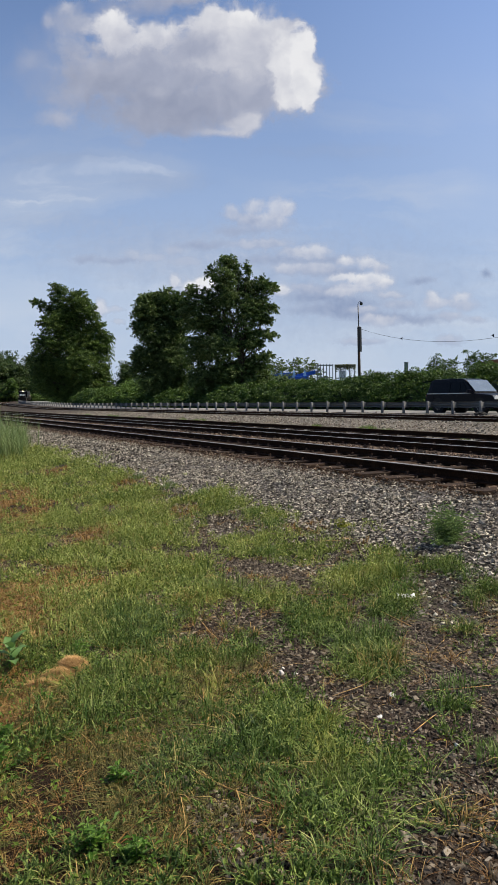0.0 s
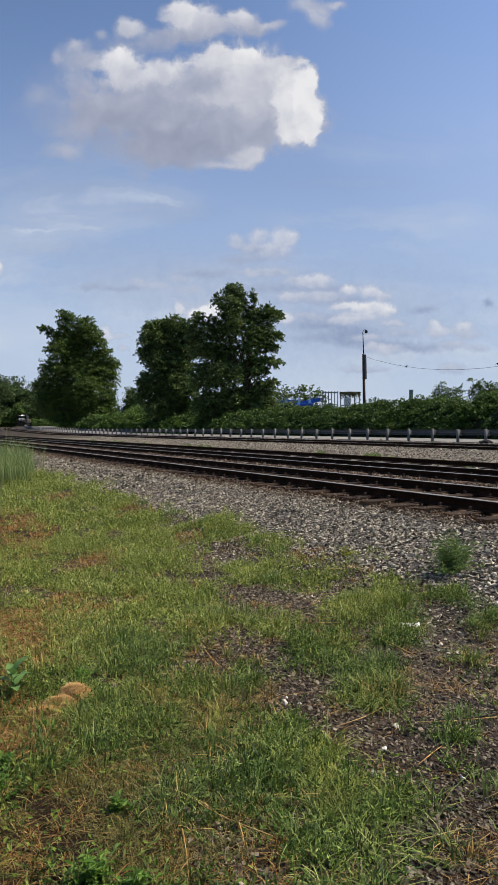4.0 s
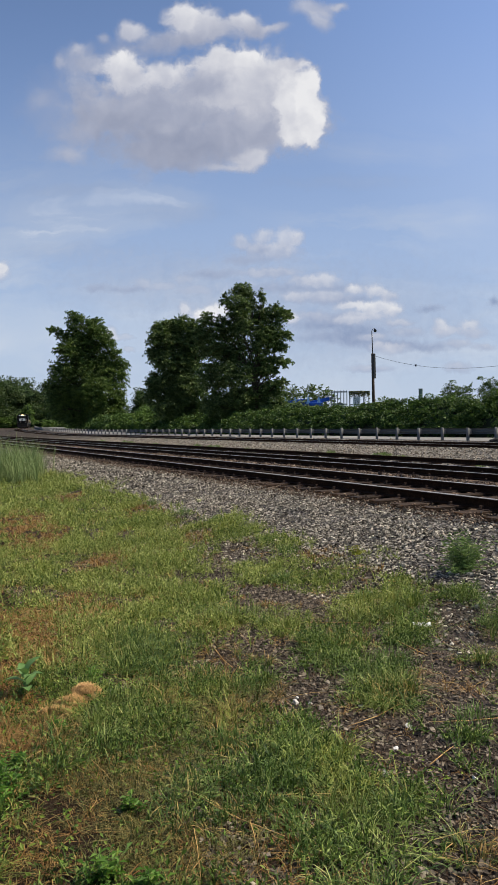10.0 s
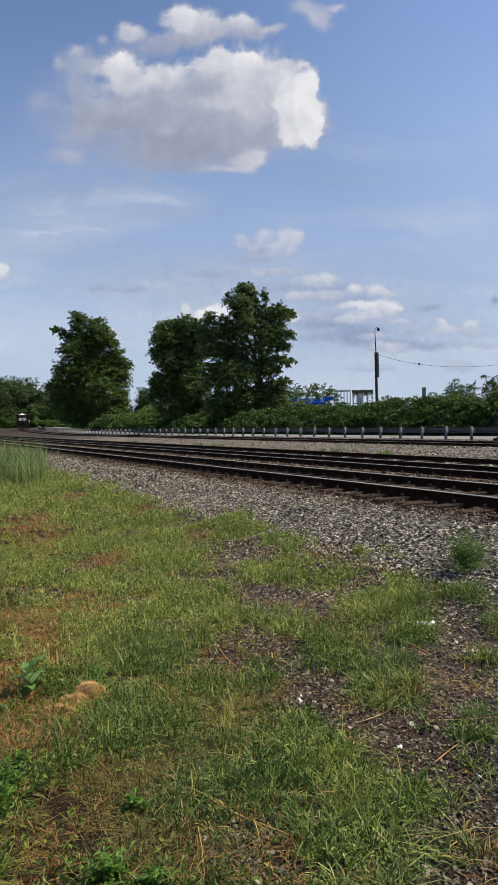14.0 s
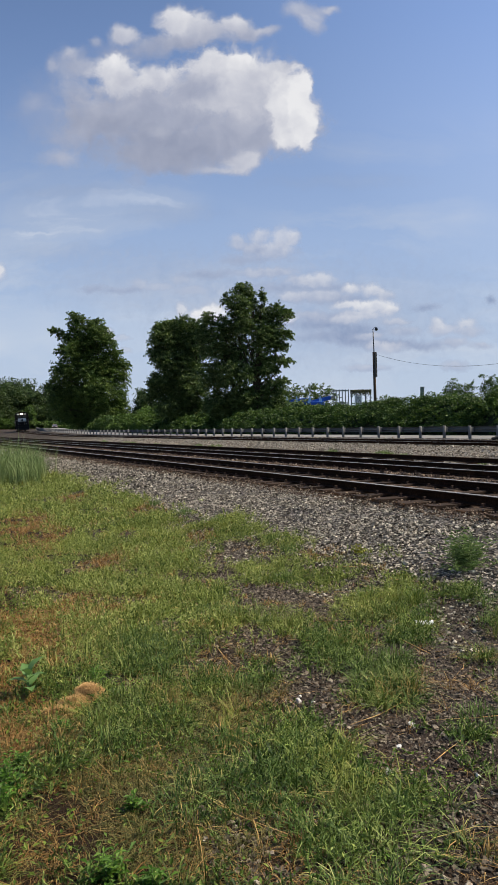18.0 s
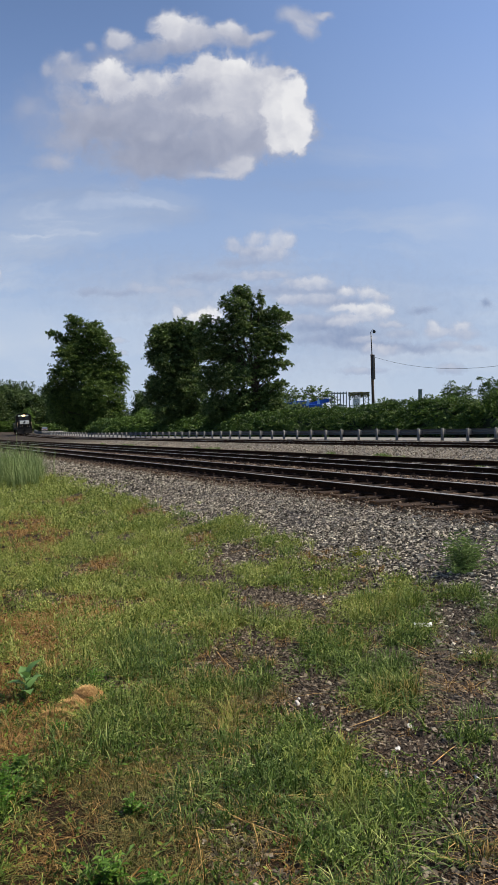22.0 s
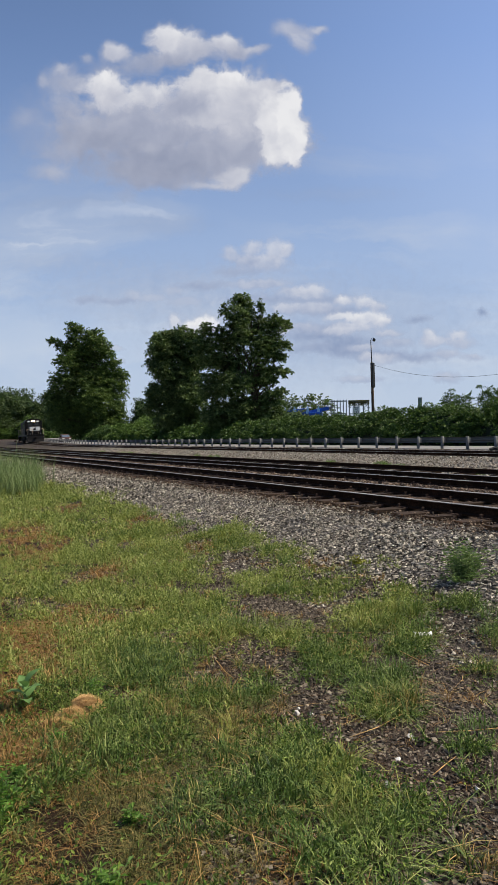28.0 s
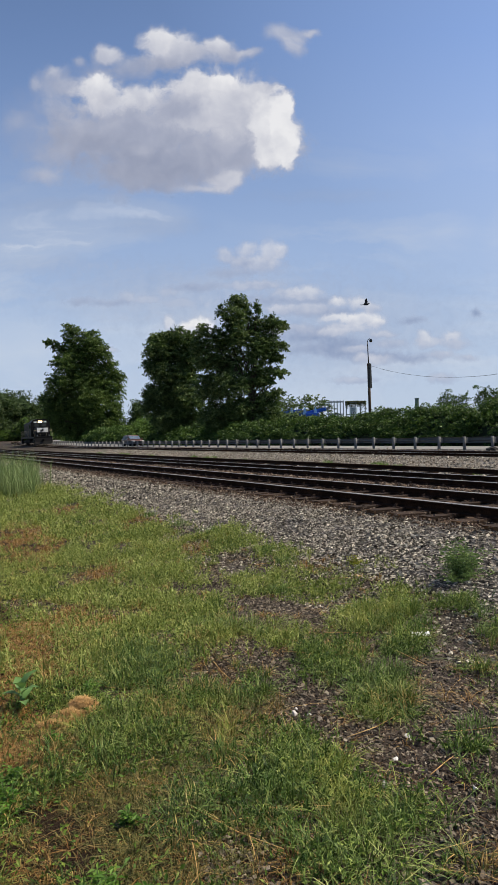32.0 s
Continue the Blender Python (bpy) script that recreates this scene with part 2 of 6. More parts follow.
M_GALV = plain("galvanised_steel", (0.115, 0.12, 0.122), 0.6, 0.3, 0.25, 3.0)
M_BARK = mat_bark()
M_LEAF_A = leafy("maple_leaves", (0.025, 0.05, 0.014), (0.08, 0.132, 0.03), (0.24, 0.31, 0.075))
M_LEAF_B = leafy("cottonwood_leaves", (0.024, 0.045, 0.016), (0.08, 0.128, 0.037), (0.28, 0.345, 0.125))
M_LEAF_H = leafy("hedge_leaves", (0.015, 0.036, 0.009), (0.05, 0.1, 0.023), (0.16, 0.235, 0.05))
M_LEAF_V = leafy("bright_vine_leaves", (0.04, 0.08, 0.015), (0.09, 0.16, 0.03), (0.17, 0.25, 0.05))
M_LEAF_F = leafy("far_woods_leaves", (0.016, 0.03, 0.012), (0.042, 0.07, 0.025), (0.11, 0.15, 0.052), 0.25, 0.1)
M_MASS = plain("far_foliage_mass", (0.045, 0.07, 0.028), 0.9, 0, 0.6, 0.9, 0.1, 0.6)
# Near-black colour put in for the shade inside hedges.
M_CORE = plain("painted_hedge_shade", (0.01, 0.018, 0.007), 0.9, 0, 0.4, 1.2)
M_SPRIG = leafy("narrow_weed_leaves", (0.035, 0.075, 0.016), (0.235, 0.285, 0.06), (0.6, 0.61, 0.21), 0.28, 1.3)
# Same weeds near the standpoint, their greens darkened for shade among the tufts.
M_SPRIG_NEAR = leafy("shaded_near_weed_leaves", (0.014, 0.032, 0.007), (0.08, 0.14, 0.027), (0.36, 0.44, 0.11), 0.2, 2.2)
M_GRASS, M_DRY = mat_grass("grass_blades"), mat_grass("dry_grass_blades", 0.4)


# ---- mesh helpers ----
def big_mesh(name, verts, faces, mats, parent=None, kind="", label="", smooth=False, index=None):
    """A mesh from arrays; faces all of one size."""
    verts, faces = np.asarray(verts, np.float32), np.asarray(faces, np.int32)
    me = bpy.data.meshes.new(name)
    me.vertices.add(len(verts)), me.loops.add(faces.size), me.polygons.add(len(faces))
    me.vertices.foreach_set("co", verts.ravel())
    me.loops.foreach_set("vertex_index", faces.ravel())
    me.polygons.foreach_set("loop_start", np.arange(0, faces.size, faces.shape[1], dtype=np.int32))
    for m in mats if isinstance(mats, (list, tuple)) else [mats]:
        me.materials.append(m)
    if index is not None:
        me.polygons.foreach_set("material_index", np.asarray(index, np.int32))
    me.polygons.foreach_set("use_smooth", np.full(len(faces), smooth))
    me.update(calc_edges=True)
    ob = new(name, me)
    ob.parent = parent
    return tagged(ob, label, kind=kind)


def part(name, bm, material, parent=None, label=""):
    me = bpy.data.meshes.new(name)
    bm.normal_update()
    bm.to_mesh(me)
    bm.free()
    for m in material if isinstance(material, (list, tuple)) else [material]:
        me.materials.append(m)
    ob = new(name, me)
    ob.parent = parent
    return tagged(ob, label)


def box(bm, x0, x1, y0, y1, z0, z1, bevel=0.0, index=0, m=None):
    mat = Matrix.LocRotScale(((x0 + x1) / 2, (y0 + y1) / 2, (z0 + z1) / 2), None, (abs(x1 - x0), abs(y1 - y0), abs(z1 - z0)))
    made = bmesh.ops.create_cube(bm, size=1, matrix=mat if m is None else m @ mat)
    vs = made["verts"]
    fs = list({f for v in vs for f in v.link_faces})
    for f in fs:
        f.material_index = index
    if bevel:
        es = list({e for v in vs for e in v.link_edges})
        bmesh.ops.bevel(bm, geom=es, offset=bevel, segments=2, affect="EDGES", profile=0.6)
    return bm


def rod(bm, a, b, r0, r1=None, seg=8, index=0):
    a, b = Vector(a), Vector(b)
    d = b - a
    m = Matrix.Translation((a + b) / 2) @ d.to_track_quat("Z", "Y").to_matrix().to_4x4()
    made = bmesh.ops.create_cone(bm, cap_ends=True, segments=seg, radius1=r0, radius2=r0 if r1 is None else r1, depth=d.length, matrix=m)
    for f in {f for v in made["verts"] for f in v.link_faces}:
        f.material_index, f.smooth = index, len(f.verts) == 4
    return bm


def B():
    return bmesh.new()


def prism(bm, outline, y0, y1, index=0):
    """An outline of (x, z) carried from y0 to y1."""
    a = [bm.verts.new((x, y0, z)) for x, z in outline]
    b = [bm.verts.new((x, y1, z)) for x, z in outline]
    fs = [bm.faces.new(a), bm.faces.new(b[::-1])]
    for i in range(len(a)):
        j = (i + 1) % len(a)
        fs.append(bm.faces.new((a[j], a[i], b[i], b[j])))
    for f in fs:
        f.material_index = index
    bmesh.ops.recalc_face_normals(bm, faces=fs)
    return bm


# ---- the lie of the land ----
BEND_X, BEND_R = -100.0, 530.0


def bend(x):
    """How far the line of the railway has swung away at x."""
    u = np.minimum(np.asarray(x, float) - BEND_X, 0.0)
    return u * u / (2 * BEND_R)


def rise(x):
    """The line climbs a little towards the bend."""
    return np.clip((-100.0 - np.asarray(x, float)) * 0.0098, 0.0, 1.5)


PROFILE_Y = (-60, 0, 2, 3.6, 4.6, 5.4, 5.9, 8.6, 9, 9.4, 12, 13, 15, 20, 21.8, 24.8, 26.6, 27, 35.5, 40, 90)
PROFILE_Z = (0, 0, 0, 0.06, 0.25, 0.45, 0.53, 0.575, 0.58, 0.575, 0.575, 0.54, 0.46, 0.5, 0.68, 0.78, 0.84, 0.89, 0.89, 0.98, 1.3)


def land(x, y):
    return np.interp(np.asarray(y, float) - bend(x), PROFILE_Y, PROFILE_Z) + rise(x)


def swell(x, y):
    """Gentle unevenness of the grass and gravel."""
    return 0.02 * np.sin(1.7 * x + 0.6 * y) * np.sin(1.3 * y - 0.4 * x + 1) + 0.012 * np.sin(4.1 * x + 2.0) * np.sin(3.7 * y)


def sheet(name, xs, ys, lift, mat, label, bumpy=0.0, kind="structure", rng=None):
    """A strip of land that follows the bend; ys are distances from the straight line."""
    X, Y = np.meshgrid(xs, ys, indexing="ij")
    Z = np.interp(Y, PROFILE_Y, PROFILE_Z) + lift + rise(X)
    near = np.clip(1 - np.abs(X + 10) / 60, 0, 1) * (Y < 5.2)
    Z = Z + swell(X, Y) * near
    if bumpy:
        Z = Z + np.random.default_rng(3).normal(0, bumpy, Z.shape)
    V = np.stack([X, Y + bend(X), Z], -1).reshape(-1, 3)
    nx, ny = len(xs), len(ys)
    i = (np.arange(nx - 1)[:, None] * ny + np.arange(ny - 1)[None]).ravel()
    F = np.stack([i, i + ny, i + ny + 1, i + 1], -1)
    return big_mesh(name, V, F, mat, kind=kind, label=label, smooth=True)


def steps(*runs):
    """Values from (start, end, step) runs, joined."""
    out = [np.arange(a, b, s) for a, b, s in runs]
    return np.unique(np.concatenate(out + [[runs[-1][1]]]).round(4))


rng = np.random.default_rng(11)
sheet("ground", steps((-3000, -400, 200), (-400, -40, 10), (-40, 4, 0.25), (4, 40, 4), (40, 3000, 200)),
      steps((-2500, -50, 150), (-50, -2, 4), (-2, 6, 0.25), (6, 45, 1.0), (45, 100, 10), (100, 2500, 150)), 0.0, M_GROUND, "patchy dirt and gravel ground with sparse grass")
sheet("ballast_bed", steps((-420, -40, 4), (-40, 20, 0.3), (20, 60, 4)), steps((4.35, 12.6, 0.15), (12.6, 26.5, 0.6)), 0.012, M_BALLAST, "grey crushed-stone ballast bed under the tracks", 0.006)
sheet("road", steps((-420, 140, 5)), np.array([26.95, 29, 31.2, 33, 35.5]), 0.02, M_ROAD, "sun-bleached grey asphalt road behind the guardrail")

# ---- tracks ----
RAIL_OUT = ((-0.075, -0.172), (0.075, -0.172), (0.075, -0.155), (0.012, -0.135), (0.009, -0.045), (0.036, -0.036), (0.036, -0.008), (0.026, 0.0),
            (-0.026, 0.0), (-0.036, -0.008), (-0.036, -0.036), (-0.009, -0.045), (-0.012, -0.135), (-0.075, -0.155))


def rail(y, z, x0, x1, parent, label="", worn=True):
    """One rail: its cross-section carried along the line. z is the top of the head."""
    xs = steps((x0, x1, 3.0))
    n = len(RAIL_OUT)
    prof = np.array(RAIL_OUT) * (1.0, 0.76)
    V = np.stack([np.repeat(xs, n), np.tile(prof[:, 0], len(xs)) + y + np.repeat(bend(xs), n), np.tile(prof[:, 1], len(xs)) + z + np.repeat(rise(xs), n)], -1)
    i = np.arange(len(xs) - 1)[:, None] * n
    j = np.arange(n)[None]
    F = np.stack([i + j, i + (j + 1) % n, i + n + (j + 1) % n, i + n + j], -1).reshape(-1, 4)
    top = np.tile((np.arange(n) >= 6) & (np.arange(n) <= 8), len(xs) - 1)
    return big_mesh("rail", V, F[:, ::-1], [M_RAIL, M_HEAD], parent, index=top.astype(int) if worn else np.zeros(len(F)), label=label)


def tie_mesh(r):
    bm = B()
    box(bm, -0.115, 0.115, -1.3, 1.3, -0.17, 0.0, 0.012)
    for v in bm.verts:
        v.co += Vector((r.uniform(-0.008, 0.008), r.uniform(-0.02, 0.02), r.uniform(-0.006, 0.006)))
    for f in bm.faces:
        f.material_index = 1 if abs(f.normal.y) > 0.5 else 0
    me = bpy.data.meshes.new("tie")
    bm.to_mesh(me)
    bm.free()
    me.materials.append(M_TIE), me.materials.append(M_TIE_END)
    return me


TIES = [tie_mesh(random.Random(k)) for k in range(5)]


def track(centre, z, tilt, near, label, x0=-400.0, x1=45.0):
    """A railway track; near is the run of x in which each tie is a piece of its own."""
    t = tagged(new("railway_track"), label, "railway track", "parallel railway tracks", "structure")
    rail(centre - 0.75, z, x0, x1, t, "rusty steel rail with a worn bright head")
    rail(centre + 0.75, z + tilt, x0, x1, t, "rusty steel rail with a worn bright head")
    r = random.Random(int(centre * 10))
    lean = math.atan2(tilt, 1.5)
    joined_v, joined_f = [], []
    cube = np.array([(x, y, zz) for x in (-0.115, 0.115) for y in (-1.3, 1.3) for zz in (-0.17, 0)])
    quads = np.array([(0, 1, 3, 2), (4, 6, 7, 5), (0, 4, 5, 1), (2, 3, 7, 6), (0, 2, 6, 4), (1, 5, 7, 3)])
    plates_v, plates_f = [], []
    x = x1
    while x > -330:
        x -= 0.52 + r.uniform(-0.04, 0.04)
        zz, yy = z + float(rise(x)) + tilt / 2 - 0.134 + r.uniform(-0.008, 0.006), centre + float(bend(x)) + r.uniform(-0.06, 0.06)
        if near[0] < x < near[1]:
            ob = new("tie", r.choice(TIES))
            ob.parent = t
            ob.matrix_basis = pose(x, yy, zz, math.degrees(lean), 0, r.uniform(-1.2, 1.2))
            for side in (-0.75, 0.75):
                b = np.array([(px * 0.75, side + py * 0.14, (0.012 if pz else -0.02) + side * tilt / 1.5) for px in (-0.13, 0.13) for py in (-1, 1) for pz in (0, 1)]) + (x, centre, zz)
                plates_f.append(quads + 8 * len(plates_v)), plates_v.append(b)
                for sx, sy in ((-0.06, -0.1), (0.06, 0.1)):
                    b = np.array([(sx + px * 0.018, side + sy + py * 0.02, (0.05 if pz else 0.0) + side * tilt / 1.5) for px in (-1, 1) for py in (-1, 1) for pz in (0, 1)]) + (x, centre, zz)
                    plates_f.append(quads + 8 * len(plates_v)), plates_v.append(b)
        else:
            joined_f.append(quads + 8 * len(joined_v)), joined_v.append(cube + (x, yy, zz))
    if joined_v:
        big_mesh("tie_run", np.concatenate(joined_v), np.concatenate(joined_f), M_TIE, t, "stuff", "dark weathered wooden ties")
    if plates_v:
        big_mesh("tie_plates_and_spikes", np.concatenate(plates_v), np.concatenate(plates_f), M_PLATE, t, "stuff", "rusty tie plates and spikes")
    return t


track(7.25, 0.73, 0.0, (-75, 3), "railway track with rusty rails on dark wooden ties")
track(10.75, 0.73, 0.0, (-75, 0), "second railway track with worn steel rails")
track(23.25, 0.85, 0.07, (-90, -10), "far canted railway track beside the guardrail")
spare = tagged(new("spare_rail"), "long rusty unused rail lying on the ballast", "rail")
rail(14.0, 0.72, -160.0, 40.0, spare, worn=False)
block = part("block", box(B(), -0.12, 0.12, -0.3, 0.3, -0.17, 0.0, 0.01), M_TIE, spare, "dark wooden block under the rail")
block.matrix_basis = pose(-110, 14, 0.59)
for k in range(1, 110):
    ob = new("block", block.data)
    ob.parent, ob.matrix_basis = spare, pose(-110 + k * 1.3, 14, 0.59, 0, 0, 4 * math.sin(k * 7))

# ---- guardrail ----
POST_X, POST_STEP, POST_Y, POST_N = -24.7, 1.905, 27.2, 100
guard = tagged(new("guardrail"), "long galvanised guardrail on weathered grey posts", "guardrail", kind="structure")
post_me, block_me = [], []
for k in range(4):
    r = random.Random(k + 40)
    bm = rod(B(), (0, 0, -0.3), (0, 0, 0.71), 0.085, 0.08, 14)
    for v in bm.verts:
        if v.co.z > 0.5:
            v.co.z += r.uniform(-0.012, 0.012)
    ob = part("post", bm, M_POST, guard)
    post_me.append(ob.data)
    bpy.data.objects.remove(ob)
ob = part("block", box(B(), -0.045, 0.045, 0.07, 0.24, 0.36, 0.64, 0.012), M_POST, guard)
block_me = ob.data
bpy.data.objects.remove(ob)
r = random.Random(9)
for k in range(-13, POST_N):
    x = POST_X - POST_STEP * k
    m = pose(x + r.uniform(-0.02, 0.02), POST_Y + float(bend(x)), 0.89 + float(rise(x)) + r.uniform(-0.02, 0.02), r.uniform(-1, 1), r.uniform(-1.2, 1.2), r.uniform(-4, 4))
    for name, me in (("post", r.choice(post_me)), ("block", block_me)):
        ob = new(name, me)
        ob.parent, ob.matrix_basis = guard, m
WAVE = ((0, 0.36), (0.03, 0.37), (0.08, 0.405), (0.08, 0.45), (0.02, 0.495), (0.02, 0.535), (0.08, 0.58), (0.08, 0.625), (0.03, 0.66), (0, 0.67),
        (-0.004, 0.67), (0.026, 0.655), (0.074, 0.62), (0.074, 0.585), (0.014, 0.54), (0.014, 0.49), (0.074, 0.445), (0.074, 0.41), (0.026, 0.375), (-0.004, 0.36))
k = -13
while k < POST_N - 2:
    xa, xb = POST_X - POST_STEP * k + 0.15, POST_X - POST_STEP * (k + 2) - 0.15
    xs = np.linspace(xb, xa, 7)
    n = len(WAVE)
    prof = np.array(WAVE)
    dip = 0.012 * np.sin(np.linspace(0, 3, 7) + k) + r.uniform(-0.01, 0.01)
    V = np.stack([np.repeat(xs, n), np.tile(prof[:, 0], 7) + POST_Y + 0.25 + np.repeat(bend(xs), n) + (k % 4) * 0.001, np.tile(prof[:, 1], 7) + 0.89 + np.repeat(dip + rise(xs), n)], -1)
    i, j = np.arange(6)[:, None] * n, np.arange(n)[None]
    big_mesh("beam", V, np.stack([i + j, i + (j + 1) % n, i + n + (j + 1) % n, i + n + j], -1).reshape(-1, 4), M_GALV, guard)
    k += 2


# ---- foliage ----
def leaf_cloud(centres, sizes, rng, up=0.35, long=1.0):
    """Leaves as folded kites, one at each centre, turned at random with a tendency to lie flat."""
    n = len(centres)
    nor = rng.normal(size=(n, 3))
    nor[:, 2] = np.abs(nor[:, 2]) + up
    nor /= np.linalg.norm(nor, axis=1, keepdims=True)
    a = np.cross(nor, rng.normal(size=(n, 3)))
    a /= np.linalg.norm(a, axis=1, keepdims=True)
    b = np.cross(nor, a)
    s = np.asarray(sizes)[:, None]
    V = np.stack([centres - a * s * long, centres + b * s * 0.5 + nor * s * 0.12, centres + a * s * long - nor * s * 0.15, centres - b * s * 0.5 + nor * s * 0.12], 1).reshape(-1, 3)
    i = np.arange(n)[:, None] * 4
    F = np.concatenate([i + [0, 1, 2], i + [0, 2, 3]], 1).reshape(-1, 3)
    return V, F


def lobes_points(lobes, n, rng, sub=0.16, shell=0.55):
    """n points in clumps near the surface of lobes (x, y, z, rx, ry, rz)."""
    lobes = np.array(lobes, float)
    vol = (lobes[:, 3] * lobes[:, 4] + lobes[:, 3] * lobes[:, 5] + lobes[:, 4] * lobes[:, 5])
    per = 55
    m = max(1, n // per)
    pick = rng.choice(len(lobes), m, p=vol / vol.sum())
    d = rng.normal(size=(m, 3))
    d /= np.linalg.norm(d, axis=1, keepdims=True)
    rad = shell + (1.05 - shell) * rng.random(m)[:, None] ** 0.6
    c = lobes[pick, :3] + d * rad * lobes[pick, 3:]
    size = sub * np.mean(lobes[pick, 3:], axis=1) * rng.uniform(0.6, 1.5, m)
    q = np.clip(rng.normal(0, 0.8, (m, per, 3)), -1.5, 1.5) * np.array([1.15, 1.15, 0.75])
    pts = c[:, None] + q * size[:, None, None]
    return pts.reshape(-1, 3)


def ball():
    """A coarse unit ball: corners and triangles."""
    bm = B()
    bmesh.ops.create_icosphere(bm, subdivisions=2, radius=1)
    v, f = np.array([tuple(q.co) for q in bm.verts]), np.array([[q.index for q in t.verts] for t in bm.faces])
    bm.free()
    return v, f


BALL_V, BALL_F = ball()


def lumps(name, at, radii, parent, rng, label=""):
    """Uneven solid lumps that block the sky inside foliage and stand for its shade."""
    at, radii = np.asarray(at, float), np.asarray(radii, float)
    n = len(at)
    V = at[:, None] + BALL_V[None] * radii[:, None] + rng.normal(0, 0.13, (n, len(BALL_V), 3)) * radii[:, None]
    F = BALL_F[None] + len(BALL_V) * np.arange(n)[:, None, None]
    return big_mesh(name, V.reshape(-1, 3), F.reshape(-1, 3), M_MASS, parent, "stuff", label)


def sprays(at, out, size, per, rng, droop=0.35):
    """Leaf places along drooping sprays that reach outwards from each place."""
    m = len(at)
    out = out / np.linalg.norm(out, axis=1, keepdims=True)
    side = np.cross(out, (0, 0, 1.0))
    side /= np.linalg.norm(side, axis=1, keepdims=True) + 1e-6
    t = rng.uniform(-0.4, 1.0, (m, per))[..., None]
    s = np.asarray(size)[:, None, None]
    p = at[:, None] + out[:, None] * t * s + side[:, None] * rng.normal(0, 0.3, (m, per, 1)) * s * (1.1 - 0.6 * t)
    p[..., 2] += (s * (rng.normal(0, 0.1, (m, per, 1)) - droop * np.clip(t, 0, 1) ** 2))[..., 0]
    return p.reshape(-1, 3)


def limb(bm, a, b, r0, r1, r, bends=4, seg=6):
    """A tapered, slightly crooked limb: rings of a tube joined end to end."""
    a, b = Vector(a), Vector(b)
    d = (b - a).normalized()
    u = d.orthogonal().normalized()
    v = d.cross(u)
    last = None
    for k in range(bends + 1):
        q = a.lerp(b, k / bends)
        if 0 < k < bends:
            q += Vector((r.uniform(-1, 1), r.uniform(-1, 1), r.uniform(-0.5, 0.5))) * (b - a).length * 0.035
        w = r0 + (r1 - r0) * k / bends
        ring = [bm.verts.new(q + (u * math.cos(6.2832 * j / seg) + v * math.sin(6.2832 * j / seg)) * w) for j in range(seg)]
        if last:
            for j in range(seg):
                bm.faces.new((last[j], last[(j + 1) % seg], ring[(j + 1) % seg], ring[j])).smooth = True
        else:
            bm.faces.new(ring[::-1])
        last = ring
    bm.faces.new(last)


def tree(base, turn, lobes, leaves, leaf, mat, label, seed, trunk=0.4, fork=0.35, grow=1.0, core=0.0, spray=1.1, category="tree", name="tree"):
    """A tree in its own space: x across, y in depth, z up from its foot; limbs run into each lobe."""
    lobes = [tuple(v * grow for v in l) for l in lobes]
    t = tagged(new(name), label, category)
    t.matrix_basis = pose(*base, 0, 0, turn)
    r, g = random.Random(seed), np.random.default_rng(seed)
    top = max(l[2] for l in lobes)
    bm = B()
    limb(bm, (0, 0, -0.3), (r.uniform(-0.4, 0.4), 0, top * fork), trunk, trunk * 0.7, r)
    limb(bm, (0, 0, top * fork), (r.uniform(-0.5, 0.5), 0, top * 0.9), trunk * 0.7, trunk * 0.15, r, 6)
    part("trunk", bm, M_BARK, t, "grey-brown bark")
    bm = B()
    for l in lobes:
        z0 = min(l[2] * 0.8, top * (fork + 0.3)) * r.uniform(0.55, 0.95)
        limb(bm, (0, 0, z0), (l[0] * 0.9, l[1] * 0.9, l[2]), trunk * 0.38, trunk * 0.06, r, 5)
        for _ in range(4 if l[3] > 1.9 * grow else 0):
            d = Vector((r.uniform(-1, 1) * l[3], r.uniform(-1, 1) * l[4], r.uniform(-0.6, 0.9) * l[5])) * 0.8
            limb(bm, (l[0] * 0.5, l[1] * 0.5, (z0 + l[2]) / 2), Vector(l[:3]) + d, trunk * 0.15, trunk * 0.03, r, 3)
    part("branching", bm, M_BARK, t)
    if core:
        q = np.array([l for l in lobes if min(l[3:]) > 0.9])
        lumps("inner_leaves", q[:, :3], q[:, 3:] * core, t, g, "solid dark green lumps that stand for shade inside the crown")
    ls = np.array(lobes)
    area = ls[:, 3] * ls[:, 4] + ls[:, 3] * ls[:, 5] + ls[:, 4] * ls[:, 5]
    per = 24
    m = leaves // per
    pick = g.choice(len(ls), m, p=area / area.sum())
    d = g.normal(size=(m, 3))
    d /= np.linalg.norm(d, axis=1, keepdims=True)
    at = ls[pick, :3] + d * (0.3 + 0.7 * g.random((m, 1)) ** 0.7) * ls[pick, 3:]
    out = d * (1.0, 1.0, 0.5) + (at - (0, 0, top * 0.45)) * (0.05, 0.05, 0.02) + g.normal(0, 0.3, (m, 3))
    fit = np.minimum(spray * g.uniform(0.4, 1.0, m) * np.where(g.random(m) < 0.1, 1.6, 1.0), 0.8 * ls[pick, 3:].min(axis=1) + 0.2)
    pts = sprays(at, out, fit, per, g)
    pts = pts[pts[:, 2] > 0.3]
    V, F = leaf_cloud(pts, g.uniform(0.6, 1.3, len(pts)) * leaf, g, 0.4)
    big_mesh("crown", V, F, mat, t, "stuff", "dense dark green leaves with gaps")
    return t


